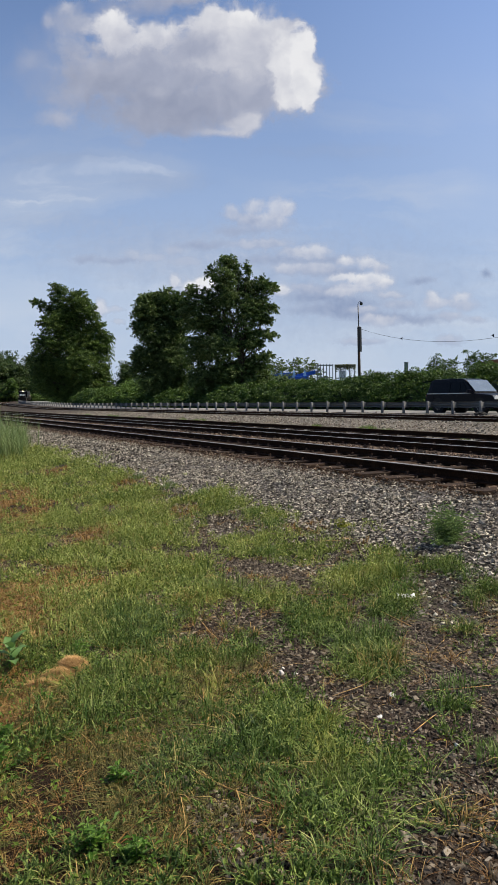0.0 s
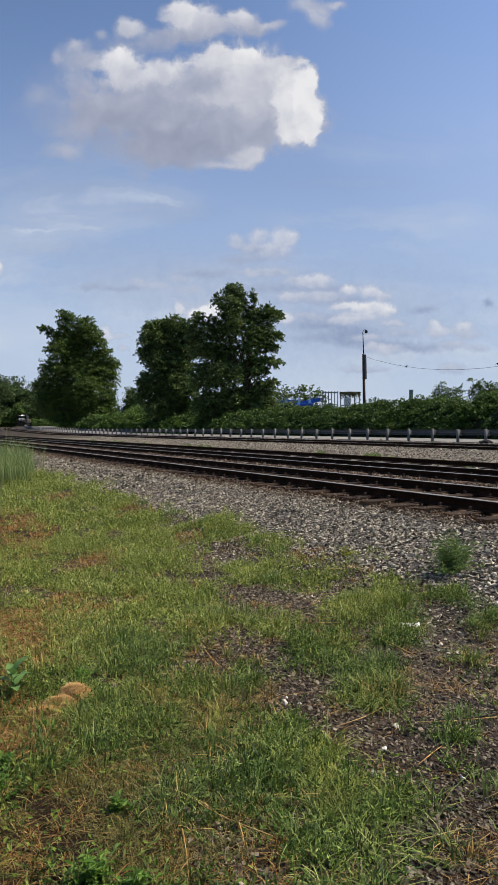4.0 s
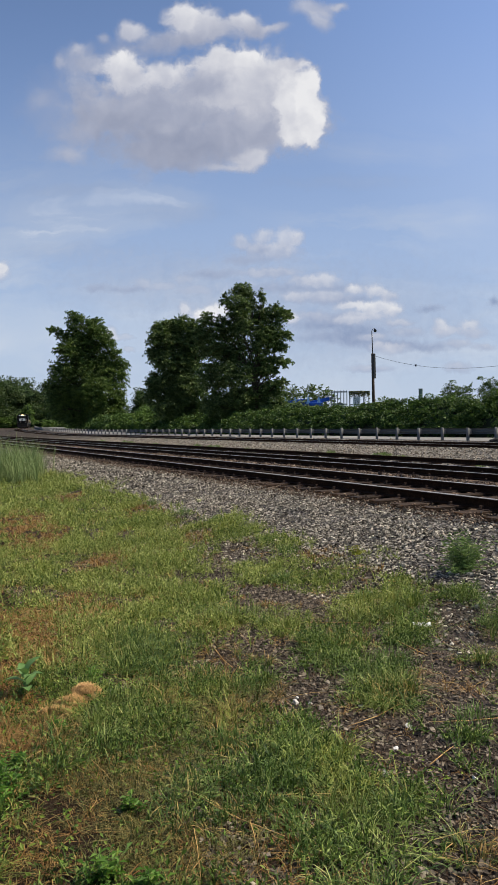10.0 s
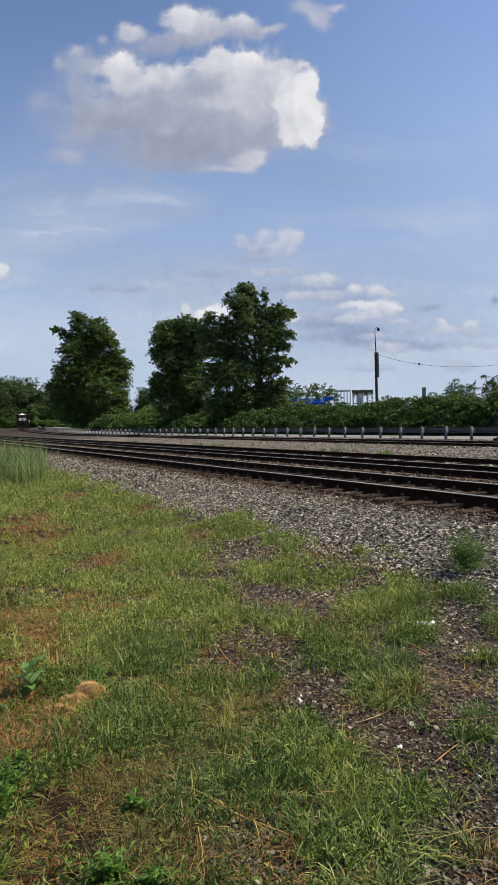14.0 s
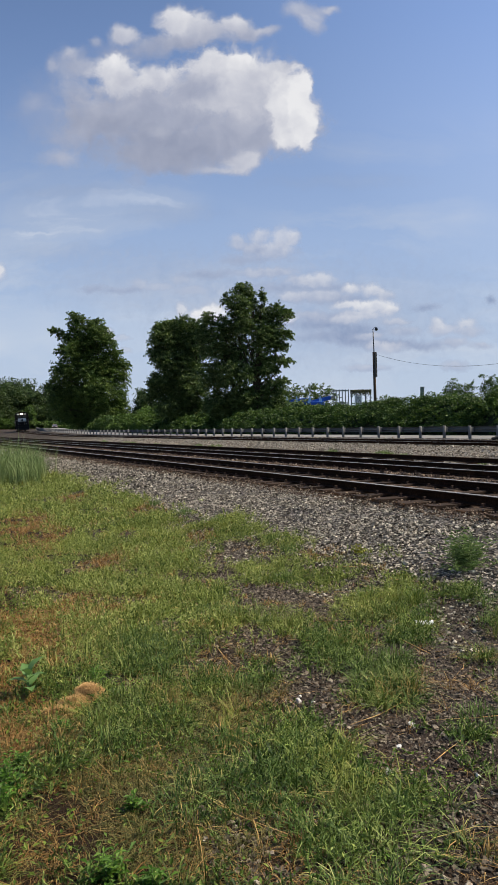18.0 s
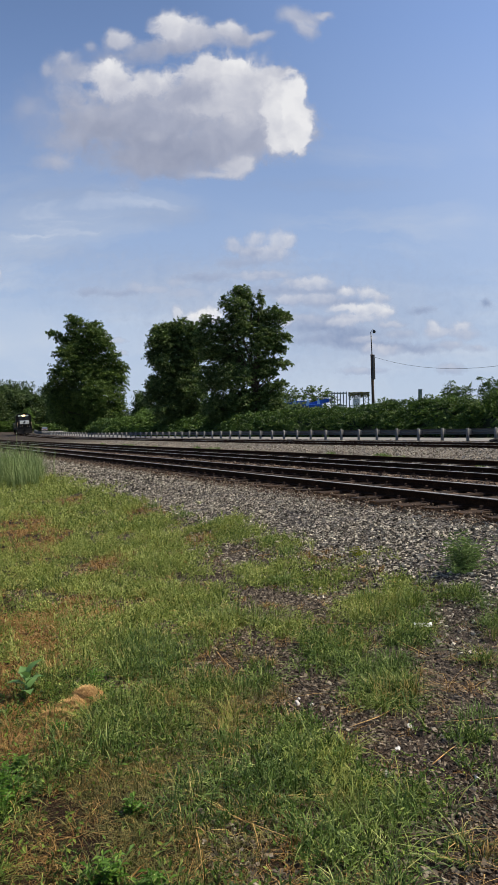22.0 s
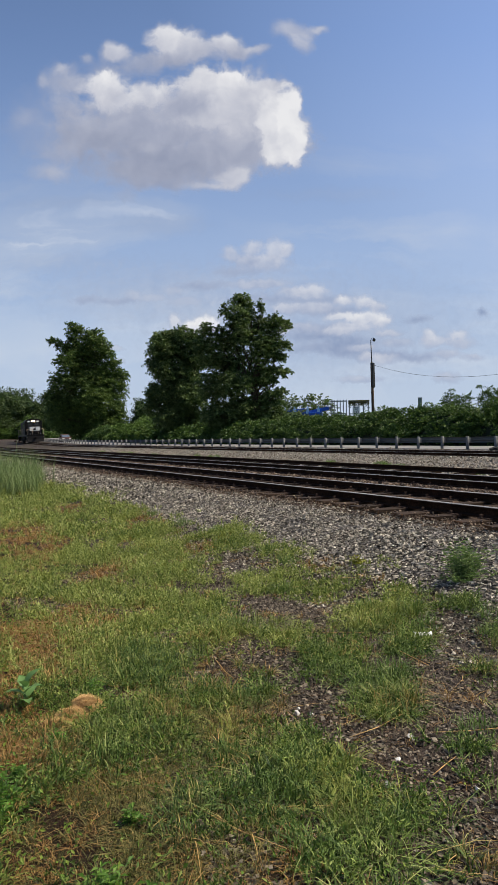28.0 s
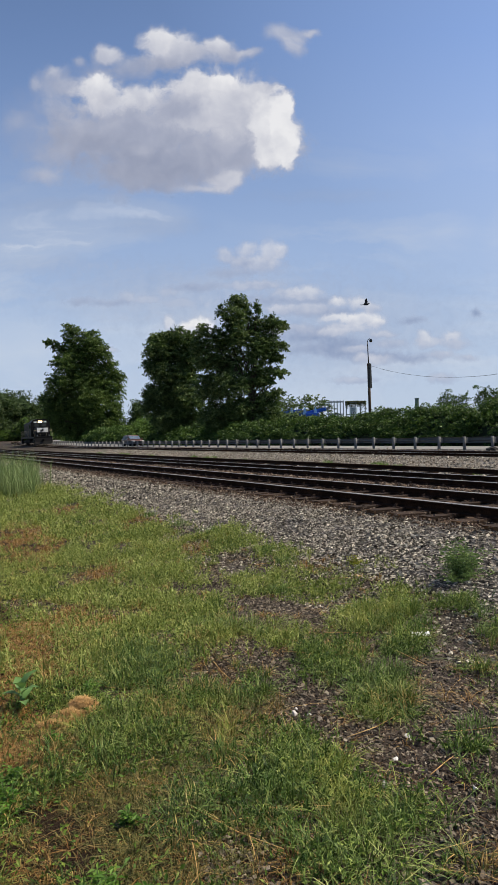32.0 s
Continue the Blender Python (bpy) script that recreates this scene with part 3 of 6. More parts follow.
# the lone tree by the bend: broad below, with a stray limb near the top
LONE = [(-2.8, -0.7, 26.1, 1.7, 1.7, 1.8), (-2.4, 1.0, 23.1, 2.4, 2.4, 2.6), (1.5, 0.7, 24.9, 2.1, 2.1, 1.8), (2.2, -0.8, 22.5, 2.6, 2.6, 2.4), (-5.4, -0.0, 22.3, 1.3, 1.3, 0.9), (-7.0, -0.1, 23.2, 1.2, 1.2, 0.8), (-8.2, 0.1, 23.6, 0.8, 0.8, 0.7), (-1.4, 1.4, 20.5, 4.2, 4.0, 2.4), (3.8, -1.0, 21.3, 2.1, 2.1, 1.8), (-4.6, -1.5, 18.5, 2.6, 2.6, 2.4), (0.5, 1.6, 17.2, 4.7, 4.0, 2.9), (5.4, -0.1, 18.6, 1.8, 1.8, 2.1), (7.0, 0.7, 16.0, 2.2, 2.2, 1.6), (-6.3, -1.4, 14.5, 2.4, 2.4, 2.4), (-1.5, -0.3, 13.9, 4.6, 4.0, 3.2)]
LONE += [(4.3, 1.1, 14.0, 4.0, 4.0, 2.9), (7.6, -0.4, 12.7, 1.3, 1.3, 1.8), (-7.8, 1.0, 10.6, 1.8, 1.8, 2.6), (-4.1, 1.9, 9.3, 4.6, 4.0, 3.4), (1.7, -2.3, 9.4, 5.0, 4.0, 3.7), (6.5, -1.0, 9.4, 1.8, 1.8, 2.1), (-7.3, 0.1, 6.1, 2.1, 2.1, 2.9), (-2.8, 2.1, 4.8, 4.7, 4.0, 3.2), (2.9, -0.6, 5.2, 4.5, 4.0, 2.9), (6.8, -0.6, 6.1, 1.8, 1.8, 2.1)]
tree((-158.0, 41.2, 0.9), 75.4, LONE, 104000, 0.23, M_LEAF_A, "tall dark green leafy tree by the bend", 5, 0.55, 0.35, 1.0, 0.36, 1.5)
# the pair beside the road: a round dense one and a taller open one
ROUND = [(-4.3, 0.9, 16.2, 1.6, 1.6, 1.2), (-1.7, 1.0, 16.6, 1.9, 1.9, 1.2), (0.4, -0.7, 15.8, 1.3, 1.3, 1.4), (-5.3, -0.5, 14.5, 1.1, 1.1, 1.2), (-3.0, 1.0, 14.0, 2.6, 2.6, 1.9), (-0.0, 0.5, 13.2, 1.9, 1.9, 2.3), (-5.6, 0.2, 12.1, 1.2, 1.2, 1.2), (-3.9, -0.4, 11.0, 1.9, 1.9, 1.7), (-0.9, 0.3, 10.2, 2.4, 2.4, 2.3), (-5.6, 0.2, 7.9, 1.2, 1.2, 1.4), (-3.5, 0.2, 7.6, 2.4, 2.4, 1.9), (-0.5, -1.1, 6.7, 2.6, 2.6, 2.3), (-6.1, -0.1, 5.9, 1.2, 1.2, 1.2), (-3.1, -0.3, 4.1, 2.6, 2.6, 2.1), (-0.1, 0.6, 3.3, 2.4, 2.4, 2.1)]
tree((-96.5, 41.2, 0.9), 66.9, ROUND, 74000, 0.19, M_LEAF_B, "round dense dark green tree behind the road", 6, 0.4, 0.25, 1.0, 0.38, 1.1)
OPEN = [(-6.3, -0.2, 14.6, 0.7, 0.7, 1.0), (-6.8, 0.1, 12.6, 1.0, 1.0, 1.2), (-4.6, -0.2, 13.6, 1.4, 1.4, 1.3), (-5.4, 0.2, 11.1, 2.0, 2.0, 2.0), (-1.9, 0.2, 18.2, 1.2, 1.2, 1.3), (-3.9, -0.3, 17.0, 0.6, 0.6, 0.7), (-2.4, -0.8, 16.1, 1.4, 1.4, 1.7), (-0.8, 0.2, 16.8, 0.6, 0.6, 1.4), (-2.1, -0.5, 13.9, 1.7, 1.7, 1.9), (0.7, -0.1, 17.4, 0.4, 0.4, 1.0), (0.4, 0.8, 14.6, 1.3, 1.3, 1.9), (2.6, -0.0, 15.3, 1.2, 1.2, 1.3), (3.8, 0.3, 15.2, 0.7, 0.7, 0.6), (2.2, -0.0, 12.8, 1.4, 1.4, 1.4), (3.8, 0.1, 12.5, 0.7, 0.7, 0.5), (0.8, -0.7, 11.8, 1.6, 1.6, 2.2)]
OPEN += [(2.9, 0.2, 11.0, 1.0, 1.0, 0.6), (-2.8, 1.0, 10.7, 2.2, 2.2, 2.3), (3.6, 0.0, 9.2, 0.9, 0.9, 0.4), (2.6, 0.3, 9.4, 0.9, 0.9, 0.6), (0.4, 0.4, 8.5, 1.9, 1.9, 1.7), (-2.9, -1.2, 7.5, 2.3, 2.2, 1.7), (-5.4, 0.7, 7.5, 2.2, 2.2, 1.9), (2.2, 0.1, 8.2, 0.6, 0.6, 0.4), (2.2, -0.3, 6.4, 1.2, 1.2, 0.6), (3.3, -0.3, 6.6, 0.6, 0.6, 0.4), (0.4, 0.8, 5.3, 1.9, 1.9, 1.3), (-2.1, -0.1, 4.6, 2.2, 2.2, 1.6), (-5.0, 0.6, 3.9, 2.2, 2.2, 1.7), (2.5, 0.5, 5.3, 1.0, 1.0, 0.6), (0.7, 0.4, 3.5, 1.6, 1.6, 1.0)]
tree((-76.6, 41.6, 0.9), 61.5, OPEN, 96000, 0.15, M_LEAF_B, "tall open-crowned tree with sky between its limbs", 7, 0.36, 0.2, 1.0, 0.3, 0.85)
tree((-82.3, 52.0, 1.0), 57.5, [(0, 0, 3.8, 2.6, 2.2, 1.6), (1.8, 0, 4.6, 2.0, 1.8, 1.2), (-1.8, 0, 4.4, 2.0, 1.8, 1.3), (3.4, 0, 3.6, 1.4, 1.4, 1.1)], 9000, 0.13, M_LEAF_B, "low spreading shrub tree behind the hedge", 8, 0.14, 0.3, 1.18, 0.0, 0.7)
tree((-43.5, 42.5, 0.9), 50.0, [(0, 0, 3.2, 0.95, 0.8, 0.4), (0, 0, 3.7, 0.8, 0.7, 0.4), (0, 0, 4.15, 0.55, 0.5, 0.35), (0, 0, 4.55, 0.25, 0.25, 0.3)], 4200, 0.05, M_LEAF_H, "small pointed evergreen above the hedge", 21, 0.06, 0.5, 1.0, 0.0, 0.45)
tree((-41.1, 43.0, 0.9), 45.0, [(-1.1, 0, 3.5, 0.7, 0.7, 0.7), (-0.6, 0, 4.0, 0.45, 0.4, 0.4), (0.9, 0, 3.6, 0.8, 0.8, 0.8), (1.1, 0, 4.3, 0.6, 0.5, 0.45), (0.5, 0, 4.7, 0.3, 0.3, 0.25), (1.8, 0, 4.0, 0.6, 0.6, 0.6), (2.4, 0, 4.3, 0.4, 0.4, 0.2)], 8000, 0.055, M_LEAF_H, "young trees with thin tops above the hedge", 22, 0.06, 0.4, 1.0, 0.0, 0.4)


def hedge(xa, xb, tops, front, leaves, seed, mat, label, leaf=0.11):
    """A bank of shrubs between xa and xb; tops: heights above the road along it."""
    t = tagged(new("hedge"), label, "hedge", "overgrown hedge along the road")
    g = np.random.default_rng(seed)
    L = abs(xb - xa)
    m = int(L * 5.0) + 8
    x = g.uniform(min(xa, xb), max(xa, xb), m)
    top = np.interp(x, sorted((xa, xb)), tops if xa < xb else tops[::-1])
    lev = g.random(m) ** 0.8
    z = 0.89 + rise(x) + top * (0.1 + 0.78 * lev)
    y = front + bend(x) + 2.6 * lev ** 1.4 + g.uniform(0, 0.8, m)
    per = 16
    q = int(leaves * 1.5) // per
    which = g.integers(0, m, q)
    at = np.stack([x[which] + g.normal(0, 0.6, q), y[which] + g.normal(0, 0.25, q), z[which] + g.normal(0, 0.22, q)], -1)
    out = np.stack([g.normal(0.15, 0.6, q), g.normal(-0.9, 0.5, q), g.normal(0.25, 0.25, q)], -1)
    pts = sprays(at, out, g.uniform(0.35, 0.85, q) * (0.75 + leaf * 2.2), per, g, 0.45)
    pts = pts[pts[:, 2] > 0.92]
    V, F = leaf_cloud(pts, g.uniform(0.6, 1.35, len(pts)) * leaf, g, 0.6)
    big_mesh("leaves", V, F, mat, t, "stuff", "overlapping green leaves, bright on top")
    # Smooth near-black sheet inside the hedge, painted to stand for its inner shade.
    xs = np.linspace(min(xa, xb), max(xa, xb), int(L / 0.8) + 2)
    tp = np.interp(xs, sorted((xa, xb)), tops if xa < xb else tops[::-1])
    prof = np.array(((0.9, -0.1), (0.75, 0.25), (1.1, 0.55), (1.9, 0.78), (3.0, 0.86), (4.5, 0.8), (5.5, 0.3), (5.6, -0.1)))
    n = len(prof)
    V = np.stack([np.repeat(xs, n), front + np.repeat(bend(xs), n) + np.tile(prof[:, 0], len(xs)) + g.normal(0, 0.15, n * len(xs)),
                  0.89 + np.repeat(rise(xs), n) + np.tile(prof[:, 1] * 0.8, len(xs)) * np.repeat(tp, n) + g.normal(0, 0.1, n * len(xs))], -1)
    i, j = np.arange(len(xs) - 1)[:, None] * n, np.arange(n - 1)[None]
    big_mesh("inner_twig_mass", V, np.stack([i + j, i + j + 1, i + n + j + 1, i + n + j], -1).reshape(-1, 4)[:, ::-1], M_CORE, t, label="near-black sheet that stands for the shade inside the hedge", smooth=True)
    return t


hedge(-12, -36, (3.35, 3.5), 36.0, 26000, 31, M_LEAF_H, "overgrown green hedge behind the road")
hedge(-36, -48, (3.5, 3.35), 36.0, 19000, 32, M_LEAF_H, "overgrown green hedge behind the road")
hedge(-48, -62, (3.1, 2.95), 36.0, 19000, 33, M_LEAF_H, "overgrown green hedge behind the road")
hedge(-62, -80, (3.0, 2.7), 36.0, 18000, 34, M_LEAF_H, "overgrown hedge with bright leaves below the trees", 0.15)
hedge(-80, -104, (2.6, 2.6), 36.0, 26000, 35, M_LEAF_H, "shaded undergrowth below the trees", 0.2)
hedge(-104, -130, (3.4, 3.6), 36.2, 30000, 36, M_LEAF_V, "sprawling bright green vines beside the road", 0.2)
hedge(-130, -172, (3.4, 2.8), 36.5, 26000, 37, M_LEAF_H, "undergrowth at the foot of the lone tree", 0.26)

# ---- far woods and the bank at the bend ----
def wood(points, leaves, leaf, mat, label, seed, name="woods"):
    """A stand of far trees: points of (x, y, height, spread)."""
    g = np.random.default_rng(seed)
    lobes = []
    for x, y, h, w in points:
        for k in range(16):
            a, q = g.uniform(0, 6.28), (k + g.random()) / 16
            lobes.append((x + math.cos(a) * w * (0.75 - 0.55 * q), y + math.sin(a) * w * (0.75 - 0.55 * q), 0.9 + h * (0.06 + 0.82 * q), w * g.uniform(0.4, 0.68), w * g.uniform(0.4, 0.68), h * g.uniform(0.11, 0.17)))
    pts = lobes_points(lobes, int(leaves * 1.35), g, 0.34, 0.7)
    pts[:, 2] += rise(pts[:, 0])
    pts = pts[pts[:, 2] > 0.8]
    V, F = leaf_cloud(pts, g.uniform(0.6, 1.3, len(pts)) * leaf, g)
    t = tagged(new(name), label, "trees", kind="stuff")
    big_mesh("leaves", V, F, mat, t, "stuff")
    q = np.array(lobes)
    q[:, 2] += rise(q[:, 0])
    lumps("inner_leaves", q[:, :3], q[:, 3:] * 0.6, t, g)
    bm = B()
    r = random.Random(seed)
    for x, y, h, w in points:
        limb(bm, (x, y, 0.2), (x + r.uniform(-1, 1), y, 1 + h * 0.7), min(0.35, h * 0.02), 0.05, r, 3)
    part("trunks", bm, M_BARK, t)
    return t


r = random.Random(77)
wood([(-330 - 10 * k + r.uniform(-8, 8), 18 + 11 * k + r.uniform(-5, 5), (24, 26, 24, 26, 25, 26, 25, 22, 19, 15, 13, 12)[k], 10) for k in range(12)] +
     [(-360 + r.uniform(-20, 20), -20 + 12 * k, 22 + r.uniform(-3, 3), 9) for k in range(4)], 90000, 0.55, M_LEAF_F, "hazy dark green woods beyond the bend", 51)
wood([(-318, 46, 20, 8), (-322, 56, 19, 8), (-326, 65, 17, 8), (-330, 74, 16, 8), (-310, 36, 22, 8)], 30000, 0.5, M_LEAF_F, "mid-green trees beyond the bend", 61)
wood([(-262 - 9 * k, 22 + 1.5 * k + r.uniform(-2, 2), 14 + r.uniform(-3, 4), 6) for k in range(7)], 36000, 0.42, M_LEAF_F, "dark green trees on the inside of the bend", 52)
wood([(-215 - 11 * k, 19.5 + 1.0 * k, 4.2 + r.uniform(-1, 2), 4.5) for k in range(11)], 22000, 0.26, M_LEAF_V, "bright green brush beside the track", 53, "brush")
wood([(-400 - 3 * (k % 3), 8 + 11 * k, 8 + r.uniform(-2, 4), 8) for k in range(14)], 30000, 0.45, M_LEAF_F, "far brush under the woods", 58, "brush")
wood([(-318, 34, 6, 4), (-322, 42, 6, 4), (-330, 50, 7, 4), (-340, 60, 7, 4)], 14000, 0.35, M_LEAF_V, "green brush inside the bend", 59, "brush")
wood([(-300, 52.4, 10, 2.6), (-301, 49.5, 6, 2.6), (-296, 57.5, 3.2, 3.0), (-290, 60, 3.0, 3.0), (-285, 63, 2.8, 3.0), (-303, 45, 4.2, 3.0), (-305, 41, 4.6, 3.0)], 18000, 0.3, M_LEAF_V, "bright vine-covered bush inside the bend", 63, "brush")
wood([(-236, 58.5, 9, 2.6), (-245, 62, 5, 3.5), (-225, 56, 4.5, 3.5), (-208, 52, 4.2, 3.5), (-195, 49.5, 4.5, 3.5)], 22000, 0.26, M_LEAF_V, "vine-covered trees beside the road", 54, "brush")
wood([(-176, 46.5, 6, 3.5), (-183, 49, 9, 3.5), (-190, 53, 11, 4)], 16000, 0.28, M_LEAF_A, "dark bushes beside the lone tree", 55, "brush")
wood([(-204, 70, 12.5, 4.5), (-212, 78, 9, 5), (-190, 72, 8, 5), (-178, 70, 7, 5), (-165, 66, 7, 5), (-150, 60, 7, 5)], 24000, 0.28, M_LEAF_F, "far round trees beyond the road", 56)
wood([(-70 - 4.2 * k, 45.5 + 0.3 * (k % 3), (3.6, 4.2, 4.8, 5.4, 5.6, 5.6, 5.6, 5.2, 4.8, 4.4)[k], 2.6) for k in range(10)], 26000, 0.19, M_LEAF_B, "dark shaded bushes under the pair of trees", 60, "brush")
wood([(-106, 43, 4.2, 3), (-112, 44, 4.6, 3), (-119, 45, 5.0, 3), (-126, 46, 5.2, 3), (-133, 47, 5, 3)], 20000, 0.17, M_LEAF_V, "bushes draped in bright vines", 57, "brush")

# ---- lamp pole, wire, sign ----
M_POLE = mat_wood("dark_pole_wood", (0.035, 0.024, 0.017), (0.10, 0.07, 0.05), (8.0, 8.0, 0.7))
M_DARKMETAL = plain("dark_painted_metal", (0.03, 0.03, 0.032), 0.5, 0.4, 0.3)
M_WHITE = plain("white_paint", (0.75, 0.75, 0.73), 0.5, 0, 0.08)
M_BLACK = plain("black_paint", (0.012, 0.012, 0.013), 0.35, 0, 0.4, 3.0)
M_BLUE = plain("blue_machine_paint", (0.015, 0.085, 0.42), 0.4, 0, 0.25, 2.0)
M_STEEL = plain("grey_steel", (0.22, 0.23, 0.24), 0.5, 0.5, 0.3)
M_RUBBER = plain("black_rubber", (0.015, 0.015, 0.015), 0.85, 0, 0.3)
M_GLASS = plain("dark_window_glass", (0.02, 0.024, 0.03), 0.06, 0, 0.1, 2.0, 0.6)

pole = tagged(new("lamp_pole"), "leaning wooden pole with a metal mast and dome camera", "pole")
pole.matrix_basis = pose(-53.9, 42.5, 0.9, 0, -2.0, 0)
part("timber", rod(B(), (0, 0, -0.4), (0, 0, 8.1), 0.16, 0.125, 12), M_POLE, pole, "dark brown timber pole")
part("cable_box", box(B(), 0.08, 0.32, -0.12, 0.12, 5.6, 8.05, 0.02), M_DARKMETAL, pole, "dark metal box strapped to the pole")
part("mast", rod(B(), (0.05, 0, 7.6), (-0.02, 0, 10.35), 0.06, 0.045, 10), M_DARKMETAL, pole, "thin dark steel mast")
bm = B()
arm = [(-0.02, 0, 10.33), (0.1, 0.0, 10.46), (0.26, 0, 10.52), (0.42, 0, 10.5), (0.5, 0, 10.42)]
for a, b in zip(arm, arm[1:]):
    rod(bm, a, b, 0.025, 0.025, 8)
part("arm", bm, M_STEEL, pole, "curved grey arm")
bm = B()
bmesh.ops.create_uvsphere(bm, u_segments=16, v_segments=10, radius=0.16, matrix=Matrix.Translation((0.5, 0, 10.28)))
rod(bm, (0.5, 0, 10.3), (0.5, 0, 10.44), 0.16, 0.1, 16)
part("dome", bm, M_GLASS, pole, "dark camera dome")

wire = tagged(new("overhead_wire"), "thin black wire hanging from the pole", "wire")
bm = B()
pts = [(-53.8 + 30 * k / 20, 42.5, 8.71 - 0.301 * 30 * k / 20 + 0.01 * (30 * k / 20) ** 2) for k in range(21)]
for a, b in zip(pts, pts[1:]):
    rod(bm, a, b, 0.013, 0.013, 6)
part("cable", bm, M_DARKMETAL, wire)
far_pole = tagged(new("utility_pole"), "dark wooden utility pole that carries the wire", "pole")
far_pole.matrix_basis = pose(-23.8, 42.5, 0.9)
part("timber", rod(B(), (0, 0, -0.4), (0, 0, 8.1), 0.16, 0.13, 12), M_POLE, far_pole)

sign = tagged(new("speed_sign"), "white speed limit sign on a steel post", "sign")
sign.matrix_basis = pose(-54.25, 40.6, 1.0, 0, 0, 53)
part("post", box(B(), -0.03, 0.03, 0.012, 0.06, -0.6, 3.6, 0.005), M_STEEL, sign)
plate = part("plate", box(B(), -0.34, 0.34, -0.012, 0.012, 2.75, 3.62, 0.006), M_WHITE, sign, "white sign plate with black lettering")


def words(text, size, at, mat, parent, turn=(90, 0, 0), name="lettering"):
    cu = bpy.data.curves.new(name, "FONT")
    cu.body, cu.size, cu.align_x, cu.align_y, cu.extrude = text, size, "CENTER", "CENTER", 0.002
    cu.materials.append(mat)
    ob = new(name, cu)
    ob.parent, ob.matrix_basis = parent, pose(*at, *turn)
    return ob


words("SPEED", 0.18, (0, -0.016, 3.5), M_BLACK, plate)
words("LIMIT", 0.18, (0, -0.016, 3.33), M_BLACK, plate)
words("10", 0.5, (0, -0.016, 3.02), M_BLACK, plate)

# ---- blue machines and racks behind the hedge ----
def blue_machine(m, label, long, tip, lift=0.0):
    t = tagged(new("lift_machine"), label, "machine", "parked blue lift machines")
    t.matrix_basis = m
    part("chassis", box(B(), -long / 2, long / 2, -1.1, 1.1, 0.7, 1.5, 0.08), M_BLUE, t)
    for sx in (-long * 0.36, long * 0.36):
        for sy in (-1.1, 1.1):
            part("wheel", rod(B(), (sx, sy - 0.2, 0.55), (sx, sy + 0.2, 0.55), 0.55, 0.55, 20), M_RUBBER, t, "black rubber tyre")
    boom = part("boom", box(B(), -long * 0.55, long * 0.55, -0.24, 0.24, -0.24, 0.24, 0.04), M_BLUE, t, "blue boom folded down")
    boom.matrix_basis = pose(0, 0, 3.6 + lift, 0, -tip, 0)
    part("inner_boom", box(B(), long * 0.45, long * 0.72, -0.15, 0.15, -0.15, 0.15, 0.02), M_STEEL, boom, "grey steel inner boom")
    part("turret", box(B(), -0.9, 0.9, -0.8, 0.8, 1.5, 3.5 + lift, 0.12), M_BLUE, t)
    for k, x in enumerate((-long * 0.3, long * 0.12)):
        bm = B()
        bmesh.ops.create_cone(bm, cap_ends=True, segments=4, radius1=0.34, radius2=0.1, depth=0.9, matrix=pose(x, -0.5, 3.75 + lift, 0, 0, 45))
        part("bracket", bm, plain("pale_blue_paint", (0.3, 0.5, 0.75), 0.5) if k == 0 and "pale_blue_paint" not in bpy.data.materials else bpy.data.materials["pale_blue_paint"], t, "pale blue bracket")
    return t


blue_machine(pose(-78.4, 48.0, 0.95, 0, 0, 57), "blue boom lift parked behind the hedge", 3.2, 6, 0.6)
blue_machine(pose(-72.7, 48.0, 1.05, 0, 0, 57), "blue boom lift with a raised arm behind the hedge", 3.2, 13, 0.3)


def rack(m, w, h, cells, label):
    t = tagged(new("storage_rack"), label, "rack", "steel racks in the yard")
    t.matrix_basis = m
    for k in range(cells + 1):
        for d in (-0.5, 0.5):
            part("upright", box(B(), -w / 2 + w * k / cells - 0.05, -w / 2 + w * k / cells + 0.05, d - 0.05, d + 0.05, 0, h, 0.008), M_STEEL, t)
    for z in (h * 0.35, h * 0.68, h * 0.97):
        for d in (-0.5, 0.5):
            part("crossbar", box(B(), -w / 2 - 0.05, w / 2 + 0.05, d - 0.035, d + 0.035, z - 0.05, z + 0.05, 0.008), M_STEEL, t)
    return t


rack(pose(-70.4, 50.0, 1.0, 0, 0, 54), 1.9, 5.3, 5, "open grey steel storage rack")
overgrown = rack(pose(-67.6, 51.0, 1.0, 0, 0, 52), 2.3, 5.1, 4, "steel rack overgrown with brown vines")
g = np.random.default_rng(61)
pts = np.stack([g.uniform(-1.25, 1.25, 1400), g.uniform(-0.7, 0.7, 1400), 5.1 - g.exponential(0.22, 1400)], -1)
V, F = leaf_cloud(pts, g.uniform(0.05, 0.14, 1400), g)
big_mesh("vines", V, F, leafy("brown_vines", (0.05, 0.045, 0.02), (0.1, 0.09, 0.04), (0.16, 0.14, 0.07)), overgrown, "stuff", "brown and green vines draped over the top")

vent = tagged(new("roof_vent"), "grey-green metal stack above the hedge", "chimney")
vent.matrix_basis = pose(-66.7, 60.0, 1.0, 0, 0, 45)
part("stack", box(B(), -0.24, 0.24, -0.24, 0.24, 0, 5.5, 0.03), plain("grey_green_metal", (0.16, 0.2, 0.18), 0.6), vent)
part("cap", box(B(), -0.27, 0.27, -0.27, 0.27, 5.5, 5.58, 0.02), M_STEEL, vent)
mast = tagged(new("antenna_mast"), "thin distant antenna mast", "mast")
mast.matrix_basis = pose(-89.0, 68.0, 1.0)
part("tube", rod(B(), (0, 0, 0), (0, 0, 6.6), 0.06, 0.04, 8), M_STEEL, mast)
